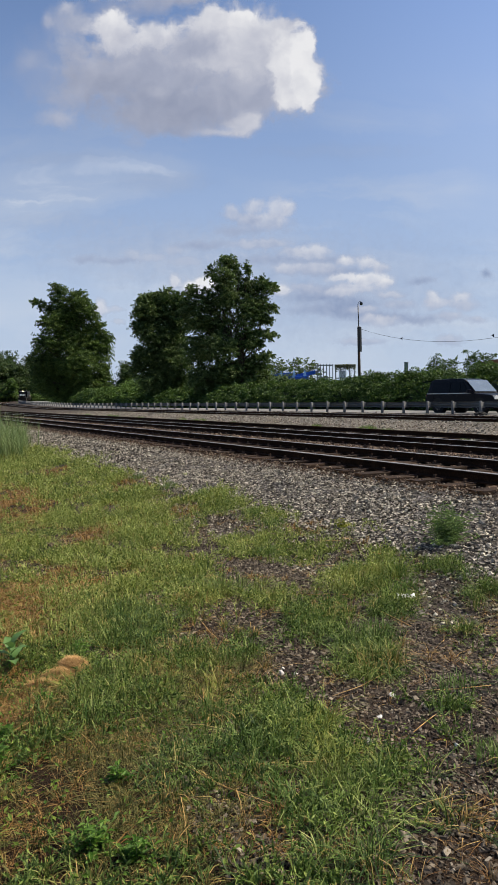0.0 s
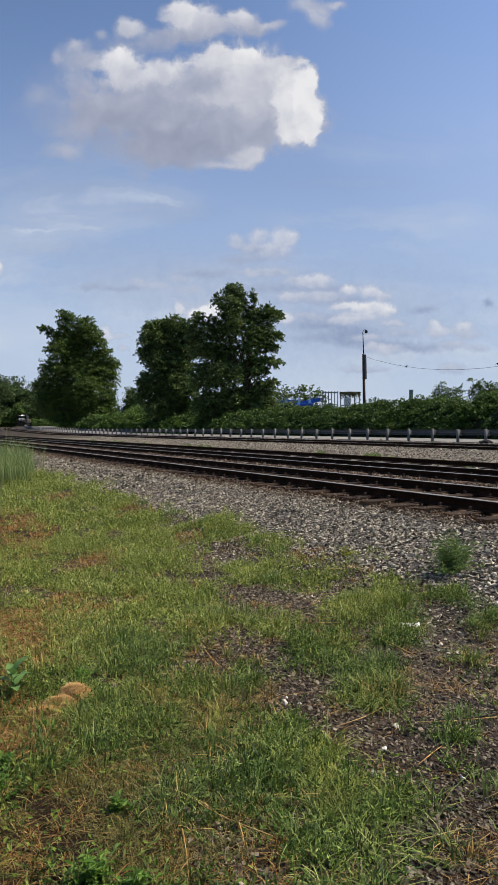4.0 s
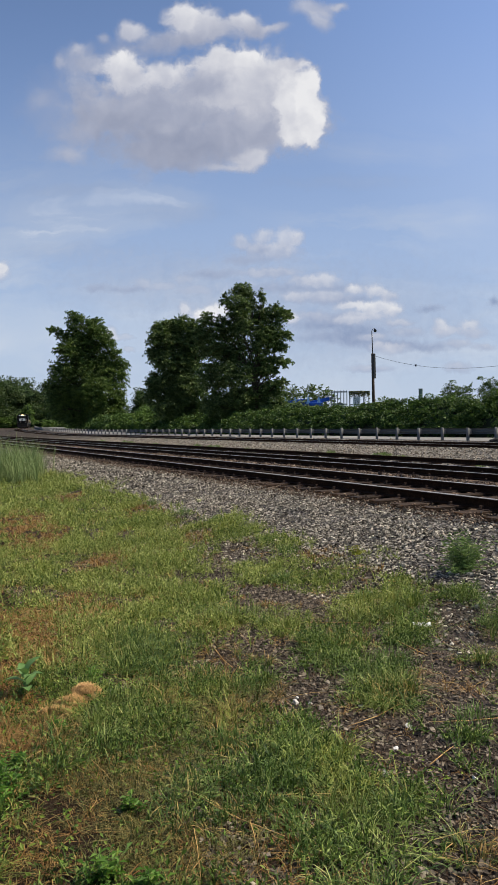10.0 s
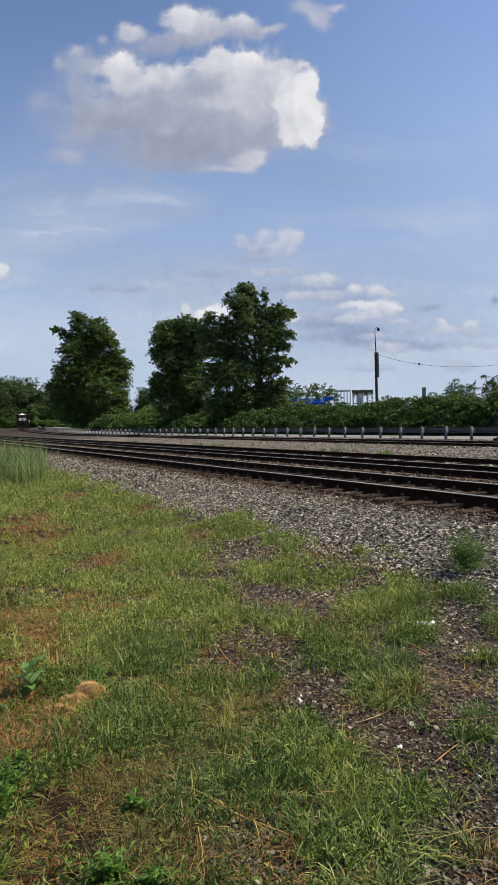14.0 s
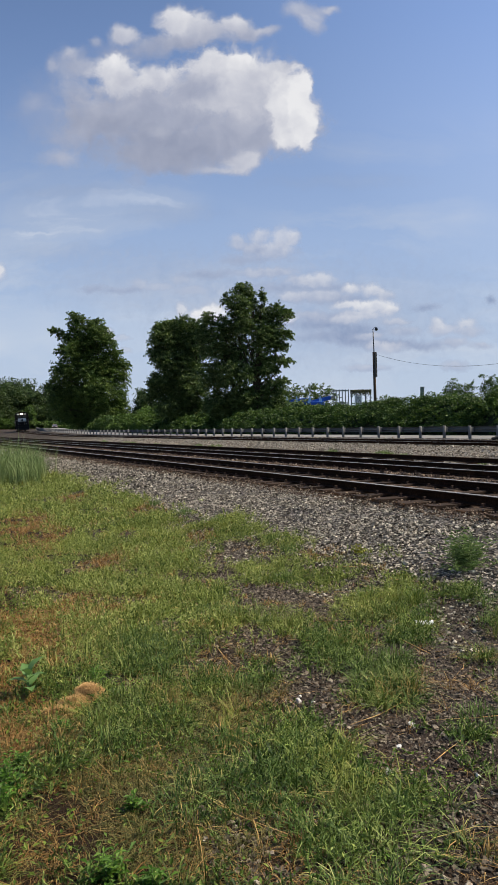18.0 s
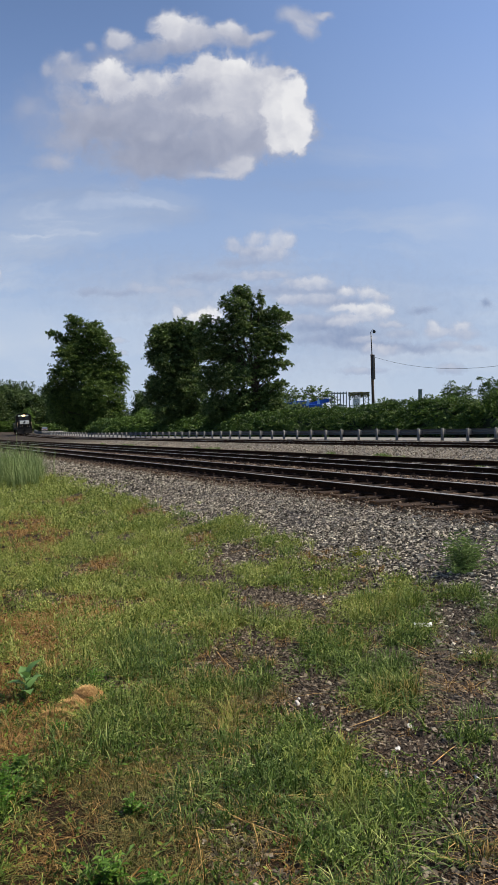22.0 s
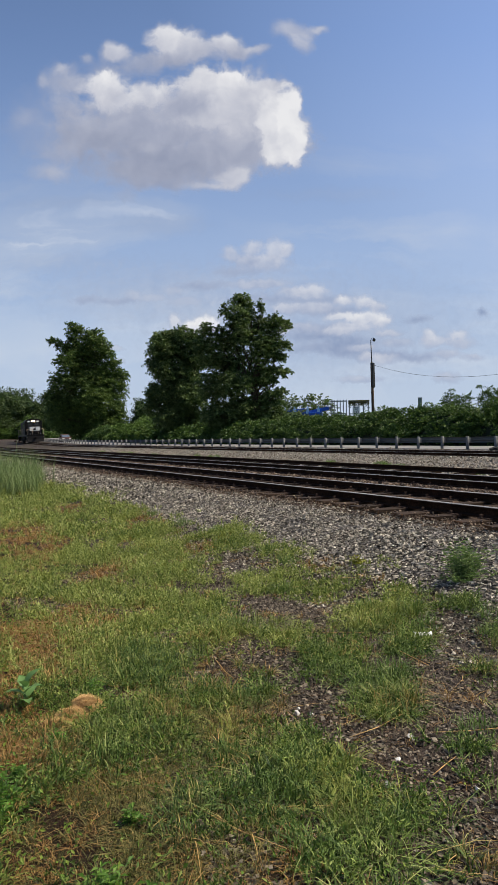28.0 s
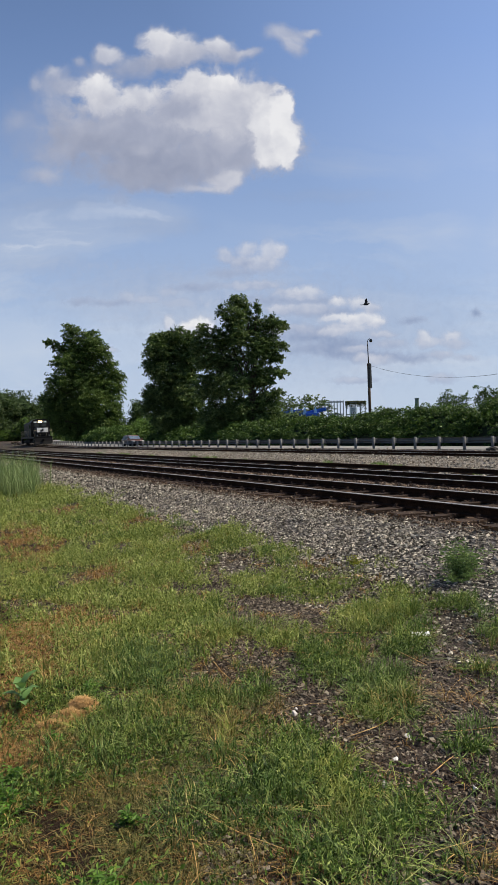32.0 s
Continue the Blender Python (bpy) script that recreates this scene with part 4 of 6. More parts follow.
shed = tagged(new("warehouse"), "low building with a rust-red roof behind the trees", "building", kind="")
shed.matrix_basis = pose(-58.5, 74.0, 1.6, 0, 0, 33)
part("wall", box(B(), -6, 6, -4, 4, 0, 4.6, 0.02), plain("tan_wall", (0.3, 0.26, 0.2), 0.8, 0, 0.1), shed)
bm = B()
prism(bm, [(-6.4, 4.6), (6.4, 4.6), (6.4, 4.8), (0, 5.7), (-6.4, 4.8)], -4.3, 4.3)
part("roof", bm, plain("rust_red_roof", (0.2, 0.07, 0.045), 0.7, 0, 0.2), shed, "rust-red pitched roof")


# ---- locomotive ----
M_LOCO = plain("black_locomotive_paint", (0.007, 0.0065, 0.0065), 0.5, 0, 0.35, 2.0, 0.15)
M_YELLOW = plain("pale_rail_paint", (0.5, 0.4, 0.27), 0.5, 0, 0.15)
M_LAMP = glow("headlight_glow", (1.0, 0.72, 0.38), 6.0)
M_DIRT = plain("grimy_undercarriage", (0.012, 0.01, 0.008), 0.9, 0, 0.4, 3.0, 0.15)
loco = tagged(new("locomotive"), "black diesel locomotive with white nose and lit headlight", "locomotive")
part("underframe", box(B(), -8.6, 8.6, -1.5, 1.5, 1.2, 1.5, 0.03), M_LOCO, loco, "black underframe with walkway")
bm = box(B(), -8.0, 3.6, -0.95, 0.95, 1.5, 4.05, 0.12)
part("long_hood", bm, M_LOCO, loco)
for k in range(9):
    for s in (-1, 1):
        part("hood_door", box(B(), -7.6 + k * 1.2, -6.5 + k * 1.2, s * 0.94, s * 0.97, 1.7, 3.7, 0.01), M_LOCO, loco)
for k in range(4):
    fan = part("radiator_fan", rod(B(), (-7.1 + k * 1.5, 0, 4.0), (-7.1 + k * 1.5, 0, 4.22), 0.6, 0.55, 20), M_DIRT, loco)
part("exhaust_stack", box(B(), -0.6, 0.4, -0.25, 0.25, 4.0, 4.3, 0.03), M_DIRT, loco)
bm = B()
prism(bm, [(-1.58, 1.5), (1.58, 1.5), (1.58, 3.9), (1.2, 4.3), (0.6, 4.48), (-0.6, 4.48), (-1.2, 4.3), (-1.58, 3.9)], -1.2, 1.2)
bmesh.ops.rotate(bm, verts=bm.verts, cent=(0, 0, 0), matrix=Matrix.Rotation(radians(90), 3, "Z"))
bmesh.ops.translate(bm, verts=bm.verts, vec=(4.8, 0, 0))
cab = part("cab", bm, M_LOCO, loco, "black cab with rounded roof")
for s in (-1, 1):
    part("windscreen", box(B(), 6.0, 6.02, s * 0.22, s * 0.95, 3.15, 3.72, 0.005), M_GLASS, cab, "dark cab windscreen")
    part("side_window", box(B(), 4.2, 5.4, s * 1.58, s * 1.6, 2.9, 3.6, 0.005), M_GLASS, cab, "dark side window")
    part("number_board", box(B(), 6.0, 6.03, s * 0.55, s * 1.05, 3.85, 4.08, 0.005), M_WHITE, cab, "pale number board")
nose = part("short_hood", box(B(), 5.9, 8.0, -1.05, 1.05, 1.5, 3.0, 0.16), M_LOCO, loco, "low rounded nose")
part("nose_panel", box(B(), 7.99, 8.015, -0.9, 0.9, 2.2, 2.9, 0.01), M_WHITE, nose, "white nose panel")
bm = B()
prism(bm, [(-0.3, 2.28), (0.05, 2.34), (0.32, 2.3), (0.12, 2.52), (0.3, 2.74), (0.05, 2.8), (-0.12, 2.6), (-0.34, 2.62)], -0.006, 0.006)
bmesh.ops.rotate(bm, verts=bm.verts, cent=(0, 0, 0), matrix=Matrix.Rotation(radians(90), 3, "Z"))
bmesh.ops.translate(bm, verts=bm.verts, vec=(8.03, 0, 0))
part("emblem", bm, M_BLACK, nose, "plain black emblem shape")
part("nose_top", box(B(), 7.3, 7.85, -0.9, 0.9, 2.995, 3.012, 0.004), M_STEEL, nose, "grey worn edge of the nose")
lamp = part("headlight", box(B(), 6.02, 6.14, -0.42, 0.42, 3.78, 4.22, 0.04), M_BLACK, cab)
for s in (-0.17, 0.17):
    part("lens", rod(B(), (6.13, s, 4.0), (6.17, s, 4.0), 0.17, 0.16, 16), M_LAMP, lamp, "bright warm headlight lens")
for s in (-1, 1):
    part("ditch_light", rod(B(), (8.6, s * 0.95, 1.62), (8.66, s * 0.95, 1.62), 0.09, 0.09, 12), M_STEEL, loco)
    for x in (-8.5, 8.5):
        bm = B()
        rod(bm, (x, s * 1.45, 1.2), (x, s * 1.45, 2.55), 0.022, 0.022, 6)
        rod(bm, (x, s * 1.45, 2.5), (x, s * 0.5, 2.45), 0.022, 0.022, 6)
        rod(bm, (x, s * 0.5, 2.45), (x, s * 0.5, 1.5), 0.022, 0.022, 6)
        part("end_rail", bm, M_YELLOW, loco, "pale end handrail")
    bm = B()
    for k in range(8):
        rod(bm, (-8.2 + k * 1.6, s * 1.47, 1.5), (-8.2 + k * 1.6, s * 1.47, 2.55), 0.02, 0.02, 6)
    rod(bm, (-8.4, s * 1.47, 2.55), (3.4, s * 1.47, 2.55), 0.02, 0.02, 6)
    part("walkway_rail", bm, M_YELLOW, loco, "thin pale walkway handrail")
    for x in (-1, 1):
        st = part("step_well", box(B(), x * 7.9, x * 8.6, s * 1.1, s * 1.5, 0.35, 1.2, 0.02), M_LOCO, loco)
        for q in range(3):
            part("step", box(B(), x * 8.0, x * 8.62, s * 1.12, s * 1.53, 0.4 + q * 0.3, 0.44 + q * 0.3, 0.005), M_YELLOW, st, "pale-edged step")
bm = B()
prism(bm, [(8.5, 0.15), (8.95, 0.18), (8.75, 0.6), (8.62, 1.2), (8.5, 1.2)], -1.4, 1.4)
part("pilot_plow", bm, M_LOCO, loco, "black snow plow below the coupler")
part("coupler", box(B(), 8.6, 9.35, -0.14, 0.14, 0.78, 1.05, 0.05), M_DIRT, loco)
part("rear_coupler", box(B(), -9.35, -8.6, -0.14, 0.14, 0.78, 1.05, 0.05), M_DIRT, loco)
part("fuel_tank", box(B(), -2.2, 2.2, -1.3, 1.3, 0.45, 1.15, 0.14), M_DIRT, loco)
loco_axles = []
for x in (-5.4, 5.4):
    bogie = part("truck", box(B(), x - 1.9, x + 1.9, -1.1, 1.1, 0.55, 0.95, 0.06), M_DIRT, loco, "grimy truck with journal boxes")
    for s in (-1, 1):
        part("side_frame", box(B(), x - 2.1, x + 2.1, s * 1.0, s * 1.22, 0.42, 0.85, 0.08), M_DIRT, bogie)
    for dx in (-1.37, 1.37):
        bm = B()
        for s in (-0.75, 0.75):
            rod(bm, (0, s - 0.07, 0), (0, s + 0.07, 0), 0.51, 0.51, 24)
            rod(bm, (0, s - 0.1 * np.sign(s) - 0.02, 0), (0, s - 0.1 * np.sign(s) + 0.02, 0), 0.545, 0.545, 24)
        rod(bm, (0, -0.75, 0), (0, 0.75, 0), 0.09, 0.09, 10)
        ax = part("wheelset", bm, M_DIRT, loco, "steel wheels on an axle")
        ax.matrix_basis = pose(x + dx, 0, 0.51)
        loco_axles.append((ax, x + dx))


# ---- road vehicles ----
M_TRIM = plain("bright_trim", (0.62, 0.62, 0.62), 0.35, 0.2, 0.1)
# Pale, part-metal base colour stands in for sky mirrored in the windscreen.
M_SCREEN = plain("sky_lit_windscreen", (0.3, 0.36, 0.4), 0.08, 0.7, 0.15, 1.0, 0.6)
M_TINT = plain("tinted_glass", (0.004, 0.004, 0.006), 0.12, 0, 0.1, 2.0, 0.12)


def vehicle(name, label, paint, length, width, height, hood, seed, suv):
    """A car in its own space: forward +x, z up from the road."""
    t = tagged(new(name), label, "car")
    L, W2 = length / 2, width / 2
    belt = height * 0.56
    rear = -L + (0.12 if suv else 0.5)
    lower = [(-L, 0.42), (-L + 0.06, 0.3), (L - 0.1, 0.28), (L, 0.45), (L - 0.02, belt * 0.78), (L - 0.22, belt * 0.93), (L - hood, belt + 0.03), (-L + 0.05, belt + 0.02), (-L - 0.01, belt * 0.8)]
    bm = B()
    prism(bm, lower, -W2, W2)
    bmesh.ops.bevel(bm, geom=list(bm.edges), offset=0.055, segments=2, affect="EDGES", profile=0.6)
    body = part("body", bm, paint, t)
    upper = [(-L + 0.05, belt), (rear + 0.12, height - 0.1), (rear + 0.45, height), (L - hood - 1.05, height), (L - hood - 0.75, height - 0.06), (L - hood + 0.12, belt)]
    bm = B()
    prism(bm, upper, -W2 + 0.06, W2 - 0.06)
    for v in bm.verts:
        if v.co.z > belt + 0.1:
            v.co.y *= 0.84
    bmesh.ops.bevel(bm, geom=list(bm.edges), offset=0.05, segments=2, affect="EDGES", profile=0.6)
    cabin = part("cabin", bm, paint, t, "roof and pillars")
    for s in (-1, 1):
        for xa, xb, nm in ((-L + 0.35, -L * 0.28, "rear_window"), (-L * 0.25, L * 0.02, "door_window"), (L * 0.05, L - hood - 0.35, "front_window")):
            bm = B()
            q = [(xa, belt + 0.08), (xb, belt + 0.08), (min(xb, L - hood - 0.85 if nm == "front_window" else xb), height - 0.16), (xa + (0.12 if nm == "rear_window" else 0), height - 0.16)]
            prism(bm, q, -0.008, 0.008)
            ob = part(nm, bm, M_TINT, cabin, "dark tinted side glass")
            lean = math.degrees(math.atan2((W2 - 0.06) * 0.16, height - belt - 0.1))
            ob.matrix_basis = Matrix.Translation((0, s * (W2 - 0.045), 0)) @ Matrix.Translation((0, 0, belt)) @ pose(0, 0, 0, s * lean) @ Matrix.Translation((0, 0, -belt))
        part("mirror", box(B(), L - hood - 0.25, L - hood - 0.05, s * (W2 - 0.02), s * (W2 + 0.2), belt + 0.02, belt + 0.22, 0.03), paint, t)
        part("headlight", box(B(), L - 0.16, L + 0.005, s * (W2 - 0.5), s * (W2 - 0.04), belt * 0.7, belt * 0.88, 0.02), M_WHITE, t, "clear headlight")
        part("tail_light", box(B(), -L - 0.02, -L + 0.1, s * (W2 - 0.28), s * (W2 - 0.03), belt * 0.7, belt * 0.98, 0.02), plain("red_lens", (0.35, 0.01, 0.01), 0.2), t, "red tail light")
        part("side_trim", box(B(), -L + 0.1, L - hood - 0.1, s * (W2 - 0.02), s * (W2 + 0.012), belt + 0.0, belt + 0.04, 0.006), M_TRIM, t, "bright trim along the windows")
        part("side_step", box(B(), -L * 0.42, L * 0.42, s * (W2 - 0.1), s * (W2 + 0.06), 0.3, 0.36, 0.02), M_STEEL, t)
        part("door_handle", box(B(), L * 0.0 - 0.2, L * 0.0, s * (W2 - 0.005), s * (W2 + 0.03), belt * 0.86, belt * 0.9, 0.008), paint, t)
    ws = B()
    x0, z0, x1, z1 = L - hood + 0.03, belt + 0.08, L - hood - 0.66, height - 0.13
    a = [ws.verts.new((x0, -W2 + 0.16, z0)), ws.verts.new((x0, W2 - 0.16, z0)), ws.verts.new((x1, W2 * 0.8, z1)), ws.verts.new((x1, -W2 * 0.8, z1))]
    f = ws.faces.new(a)
    bmesh.ops.recalc_face_normals(ws, faces=[f])
    bmesh.ops.solidify(ws, geom=[f], thickness=-0.02)
    bmesh.ops.translate(ws, verts=ws.verts, vec=(0.05, 0, 0.03))
    part("windscreen", ws, M_SCREEN, cabin, "sloping windscreen")
    part("grille", box(B(), L - 0.05, L + 0.012, -W2 + 0.55, W2 - 0.55, belt * 0.5, belt * 0.8, 0.015), M_BLACK, body, "dark grille")
    part("bumper", box(B(), L - 0.1, L + 0.05, -W2 + 0.05, W2 - 0.05, 0.32, 0.5, 0.04), M_BLACK, body, "dark lower bumper")
    part("plate", box(B(), L + 0.03, L + 0.06, -0.26, 0.26, 0.4, 0.5, 0.004), M_STEEL, body, "blank plate")
    wheels = []
    rad = 0.4 if suv else 0.33
    for wx in (-L * 0.6, L * 0.62):
        for s in (-1, 1):
            part("wheel_arch", rod(B(), (wx, s * (W2 - 0.3), rad), (wx, s * (W2 + 0.004), rad), rad * 1.16, rad * 1.16, 24), M_RUBBER, t, "dark wheel arch")
            bm = rod(B(), (0, -0.12, 0), (0, 0.12, 0), rad, rad, 28)
            wh = part("wheel", bm, M_RUBBER, t, "black tyre")
            wh.matrix_basis = pose(wx, s * (W2 - 0.1), rad)
            part("rim", rod(B(), (0, s * 0.1, 0), (0, s * 0.13, 0), rad * 0.66, rad * 0.6, 18), M_STEEL, wh, "grey alloy rim")
            bm = B()
            for k in range(5):
                box(bm, -rad * 0.6, rad * 0.6, s * 0.125, s * 0.14, -0.03, 0.03, 0, m=pose(0, 0, 0, 0, 36 * k, 0))
            part("spokes", bm, M_DARKMETAL, wh)
            wheels.append((wh, wx, s * (W2 - 0.1), rad))
    return t, wheels


suv, suv_wheels = vehicle("suv", "large dark navy sport utility vehicle on the road", plain("dark_navy_paint", (0.006, 0.006, 0.011), 0.3, 0.0, 0.15, 2.0, 0.12), 5.1, 2.0, 1.95, 1.5, 1, True)
car, car_wheels = vehicle("car", "small red-brown car coming along the road", plain("red_brown_paint", (0.13, 0.06, 0.045), 0.3, 0.1, 0.15, 2.0, 0.6), 4.5, 1.8, 1.5, 1.1, 2, False)

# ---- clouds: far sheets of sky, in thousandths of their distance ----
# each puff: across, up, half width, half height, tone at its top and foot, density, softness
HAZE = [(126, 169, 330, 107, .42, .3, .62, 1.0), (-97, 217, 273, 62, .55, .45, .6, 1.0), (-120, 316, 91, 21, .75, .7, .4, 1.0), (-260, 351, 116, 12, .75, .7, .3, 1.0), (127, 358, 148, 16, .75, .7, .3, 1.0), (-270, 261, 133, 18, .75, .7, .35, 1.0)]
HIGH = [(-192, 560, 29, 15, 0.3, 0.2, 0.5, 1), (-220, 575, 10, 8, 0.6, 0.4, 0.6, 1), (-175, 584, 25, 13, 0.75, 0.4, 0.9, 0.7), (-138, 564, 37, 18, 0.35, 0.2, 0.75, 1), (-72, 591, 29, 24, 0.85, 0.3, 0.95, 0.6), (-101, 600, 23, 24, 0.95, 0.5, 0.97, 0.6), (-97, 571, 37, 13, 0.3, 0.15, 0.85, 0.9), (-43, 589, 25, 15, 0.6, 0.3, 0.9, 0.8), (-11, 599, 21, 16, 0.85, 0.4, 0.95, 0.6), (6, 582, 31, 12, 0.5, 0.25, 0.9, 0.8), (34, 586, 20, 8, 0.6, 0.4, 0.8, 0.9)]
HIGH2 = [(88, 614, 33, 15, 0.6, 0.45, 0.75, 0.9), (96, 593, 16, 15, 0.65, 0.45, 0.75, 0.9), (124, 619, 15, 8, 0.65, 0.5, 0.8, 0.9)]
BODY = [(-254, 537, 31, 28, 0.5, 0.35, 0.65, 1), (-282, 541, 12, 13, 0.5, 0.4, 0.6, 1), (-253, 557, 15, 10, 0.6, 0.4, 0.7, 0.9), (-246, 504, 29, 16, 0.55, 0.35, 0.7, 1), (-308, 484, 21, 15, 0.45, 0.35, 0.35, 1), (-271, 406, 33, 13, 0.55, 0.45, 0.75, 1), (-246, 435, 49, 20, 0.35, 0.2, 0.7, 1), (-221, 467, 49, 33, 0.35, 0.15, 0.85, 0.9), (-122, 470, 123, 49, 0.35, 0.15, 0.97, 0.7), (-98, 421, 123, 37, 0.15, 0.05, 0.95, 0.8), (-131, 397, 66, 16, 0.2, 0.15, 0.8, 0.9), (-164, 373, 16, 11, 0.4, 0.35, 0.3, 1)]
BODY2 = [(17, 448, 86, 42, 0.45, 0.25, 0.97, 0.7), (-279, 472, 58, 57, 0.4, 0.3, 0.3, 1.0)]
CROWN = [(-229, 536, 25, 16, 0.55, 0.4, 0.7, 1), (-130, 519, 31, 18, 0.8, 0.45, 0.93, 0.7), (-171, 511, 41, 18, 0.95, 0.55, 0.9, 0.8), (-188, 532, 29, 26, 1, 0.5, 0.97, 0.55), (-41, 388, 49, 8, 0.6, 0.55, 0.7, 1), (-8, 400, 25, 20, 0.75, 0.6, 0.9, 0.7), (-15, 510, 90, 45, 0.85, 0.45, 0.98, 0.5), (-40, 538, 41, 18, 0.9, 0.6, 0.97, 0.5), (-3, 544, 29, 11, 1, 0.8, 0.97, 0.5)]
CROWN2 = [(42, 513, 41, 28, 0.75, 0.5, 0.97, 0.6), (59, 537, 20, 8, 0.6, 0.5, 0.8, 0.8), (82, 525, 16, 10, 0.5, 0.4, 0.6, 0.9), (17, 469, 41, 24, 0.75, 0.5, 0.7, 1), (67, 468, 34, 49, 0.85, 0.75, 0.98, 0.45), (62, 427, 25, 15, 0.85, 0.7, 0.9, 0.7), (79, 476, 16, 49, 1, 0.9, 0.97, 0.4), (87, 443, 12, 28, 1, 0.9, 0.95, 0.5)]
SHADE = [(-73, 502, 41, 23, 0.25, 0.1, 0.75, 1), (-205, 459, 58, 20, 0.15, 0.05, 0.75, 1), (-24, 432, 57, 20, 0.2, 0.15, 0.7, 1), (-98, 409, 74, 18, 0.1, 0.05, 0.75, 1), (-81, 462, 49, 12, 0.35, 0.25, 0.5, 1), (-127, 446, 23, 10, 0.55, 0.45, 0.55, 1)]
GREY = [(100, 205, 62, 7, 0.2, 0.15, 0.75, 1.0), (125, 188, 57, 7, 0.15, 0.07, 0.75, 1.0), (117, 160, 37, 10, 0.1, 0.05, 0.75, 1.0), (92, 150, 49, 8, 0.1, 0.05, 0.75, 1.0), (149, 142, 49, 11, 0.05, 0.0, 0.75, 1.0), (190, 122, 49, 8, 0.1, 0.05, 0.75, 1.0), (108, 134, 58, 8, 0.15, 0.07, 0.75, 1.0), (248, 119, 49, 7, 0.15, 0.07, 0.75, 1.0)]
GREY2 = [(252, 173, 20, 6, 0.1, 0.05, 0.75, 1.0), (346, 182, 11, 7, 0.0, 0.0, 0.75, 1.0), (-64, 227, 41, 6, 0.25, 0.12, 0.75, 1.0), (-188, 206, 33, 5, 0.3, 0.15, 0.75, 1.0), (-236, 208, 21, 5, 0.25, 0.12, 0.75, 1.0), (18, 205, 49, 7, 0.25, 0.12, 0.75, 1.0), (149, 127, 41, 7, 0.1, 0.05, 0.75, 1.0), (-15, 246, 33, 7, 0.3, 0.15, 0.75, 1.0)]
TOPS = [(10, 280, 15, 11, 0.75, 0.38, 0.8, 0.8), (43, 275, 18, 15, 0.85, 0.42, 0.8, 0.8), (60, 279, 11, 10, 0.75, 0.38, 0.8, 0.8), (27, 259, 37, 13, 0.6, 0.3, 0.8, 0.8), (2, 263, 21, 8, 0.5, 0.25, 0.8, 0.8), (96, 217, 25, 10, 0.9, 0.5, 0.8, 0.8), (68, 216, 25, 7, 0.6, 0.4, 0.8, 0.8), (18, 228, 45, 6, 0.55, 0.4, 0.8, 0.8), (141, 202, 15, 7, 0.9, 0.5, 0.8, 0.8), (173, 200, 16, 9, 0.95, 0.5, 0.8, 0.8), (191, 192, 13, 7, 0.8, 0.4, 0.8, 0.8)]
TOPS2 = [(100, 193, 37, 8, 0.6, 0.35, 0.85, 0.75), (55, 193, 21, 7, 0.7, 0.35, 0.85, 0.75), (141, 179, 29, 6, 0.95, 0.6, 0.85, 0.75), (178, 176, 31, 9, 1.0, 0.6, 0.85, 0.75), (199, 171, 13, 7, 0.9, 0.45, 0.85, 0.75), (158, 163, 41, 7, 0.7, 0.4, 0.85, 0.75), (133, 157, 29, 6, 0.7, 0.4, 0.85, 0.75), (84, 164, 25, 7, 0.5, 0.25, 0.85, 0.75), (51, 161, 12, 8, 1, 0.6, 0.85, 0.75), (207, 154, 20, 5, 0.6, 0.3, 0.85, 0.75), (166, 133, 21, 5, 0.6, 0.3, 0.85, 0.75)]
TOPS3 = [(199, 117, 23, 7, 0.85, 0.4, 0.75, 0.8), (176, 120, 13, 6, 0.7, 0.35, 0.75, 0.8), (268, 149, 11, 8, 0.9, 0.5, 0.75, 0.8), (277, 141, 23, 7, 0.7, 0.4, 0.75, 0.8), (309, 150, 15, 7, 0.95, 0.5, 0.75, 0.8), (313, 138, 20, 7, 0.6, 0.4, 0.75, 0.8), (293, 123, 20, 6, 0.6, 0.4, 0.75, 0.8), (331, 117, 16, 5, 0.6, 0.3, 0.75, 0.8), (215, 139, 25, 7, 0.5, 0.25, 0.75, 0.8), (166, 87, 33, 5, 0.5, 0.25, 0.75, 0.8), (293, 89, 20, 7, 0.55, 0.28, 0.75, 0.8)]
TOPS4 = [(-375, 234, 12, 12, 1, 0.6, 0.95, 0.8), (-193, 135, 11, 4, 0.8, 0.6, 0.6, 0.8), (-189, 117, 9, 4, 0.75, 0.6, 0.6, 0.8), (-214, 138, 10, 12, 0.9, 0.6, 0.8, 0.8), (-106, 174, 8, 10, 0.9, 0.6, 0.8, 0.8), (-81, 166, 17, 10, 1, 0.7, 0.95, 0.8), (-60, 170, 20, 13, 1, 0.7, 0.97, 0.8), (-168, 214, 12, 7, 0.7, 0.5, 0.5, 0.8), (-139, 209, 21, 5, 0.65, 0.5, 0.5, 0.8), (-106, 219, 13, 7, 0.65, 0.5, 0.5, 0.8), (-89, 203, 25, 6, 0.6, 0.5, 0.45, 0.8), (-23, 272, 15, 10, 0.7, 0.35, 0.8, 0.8)]


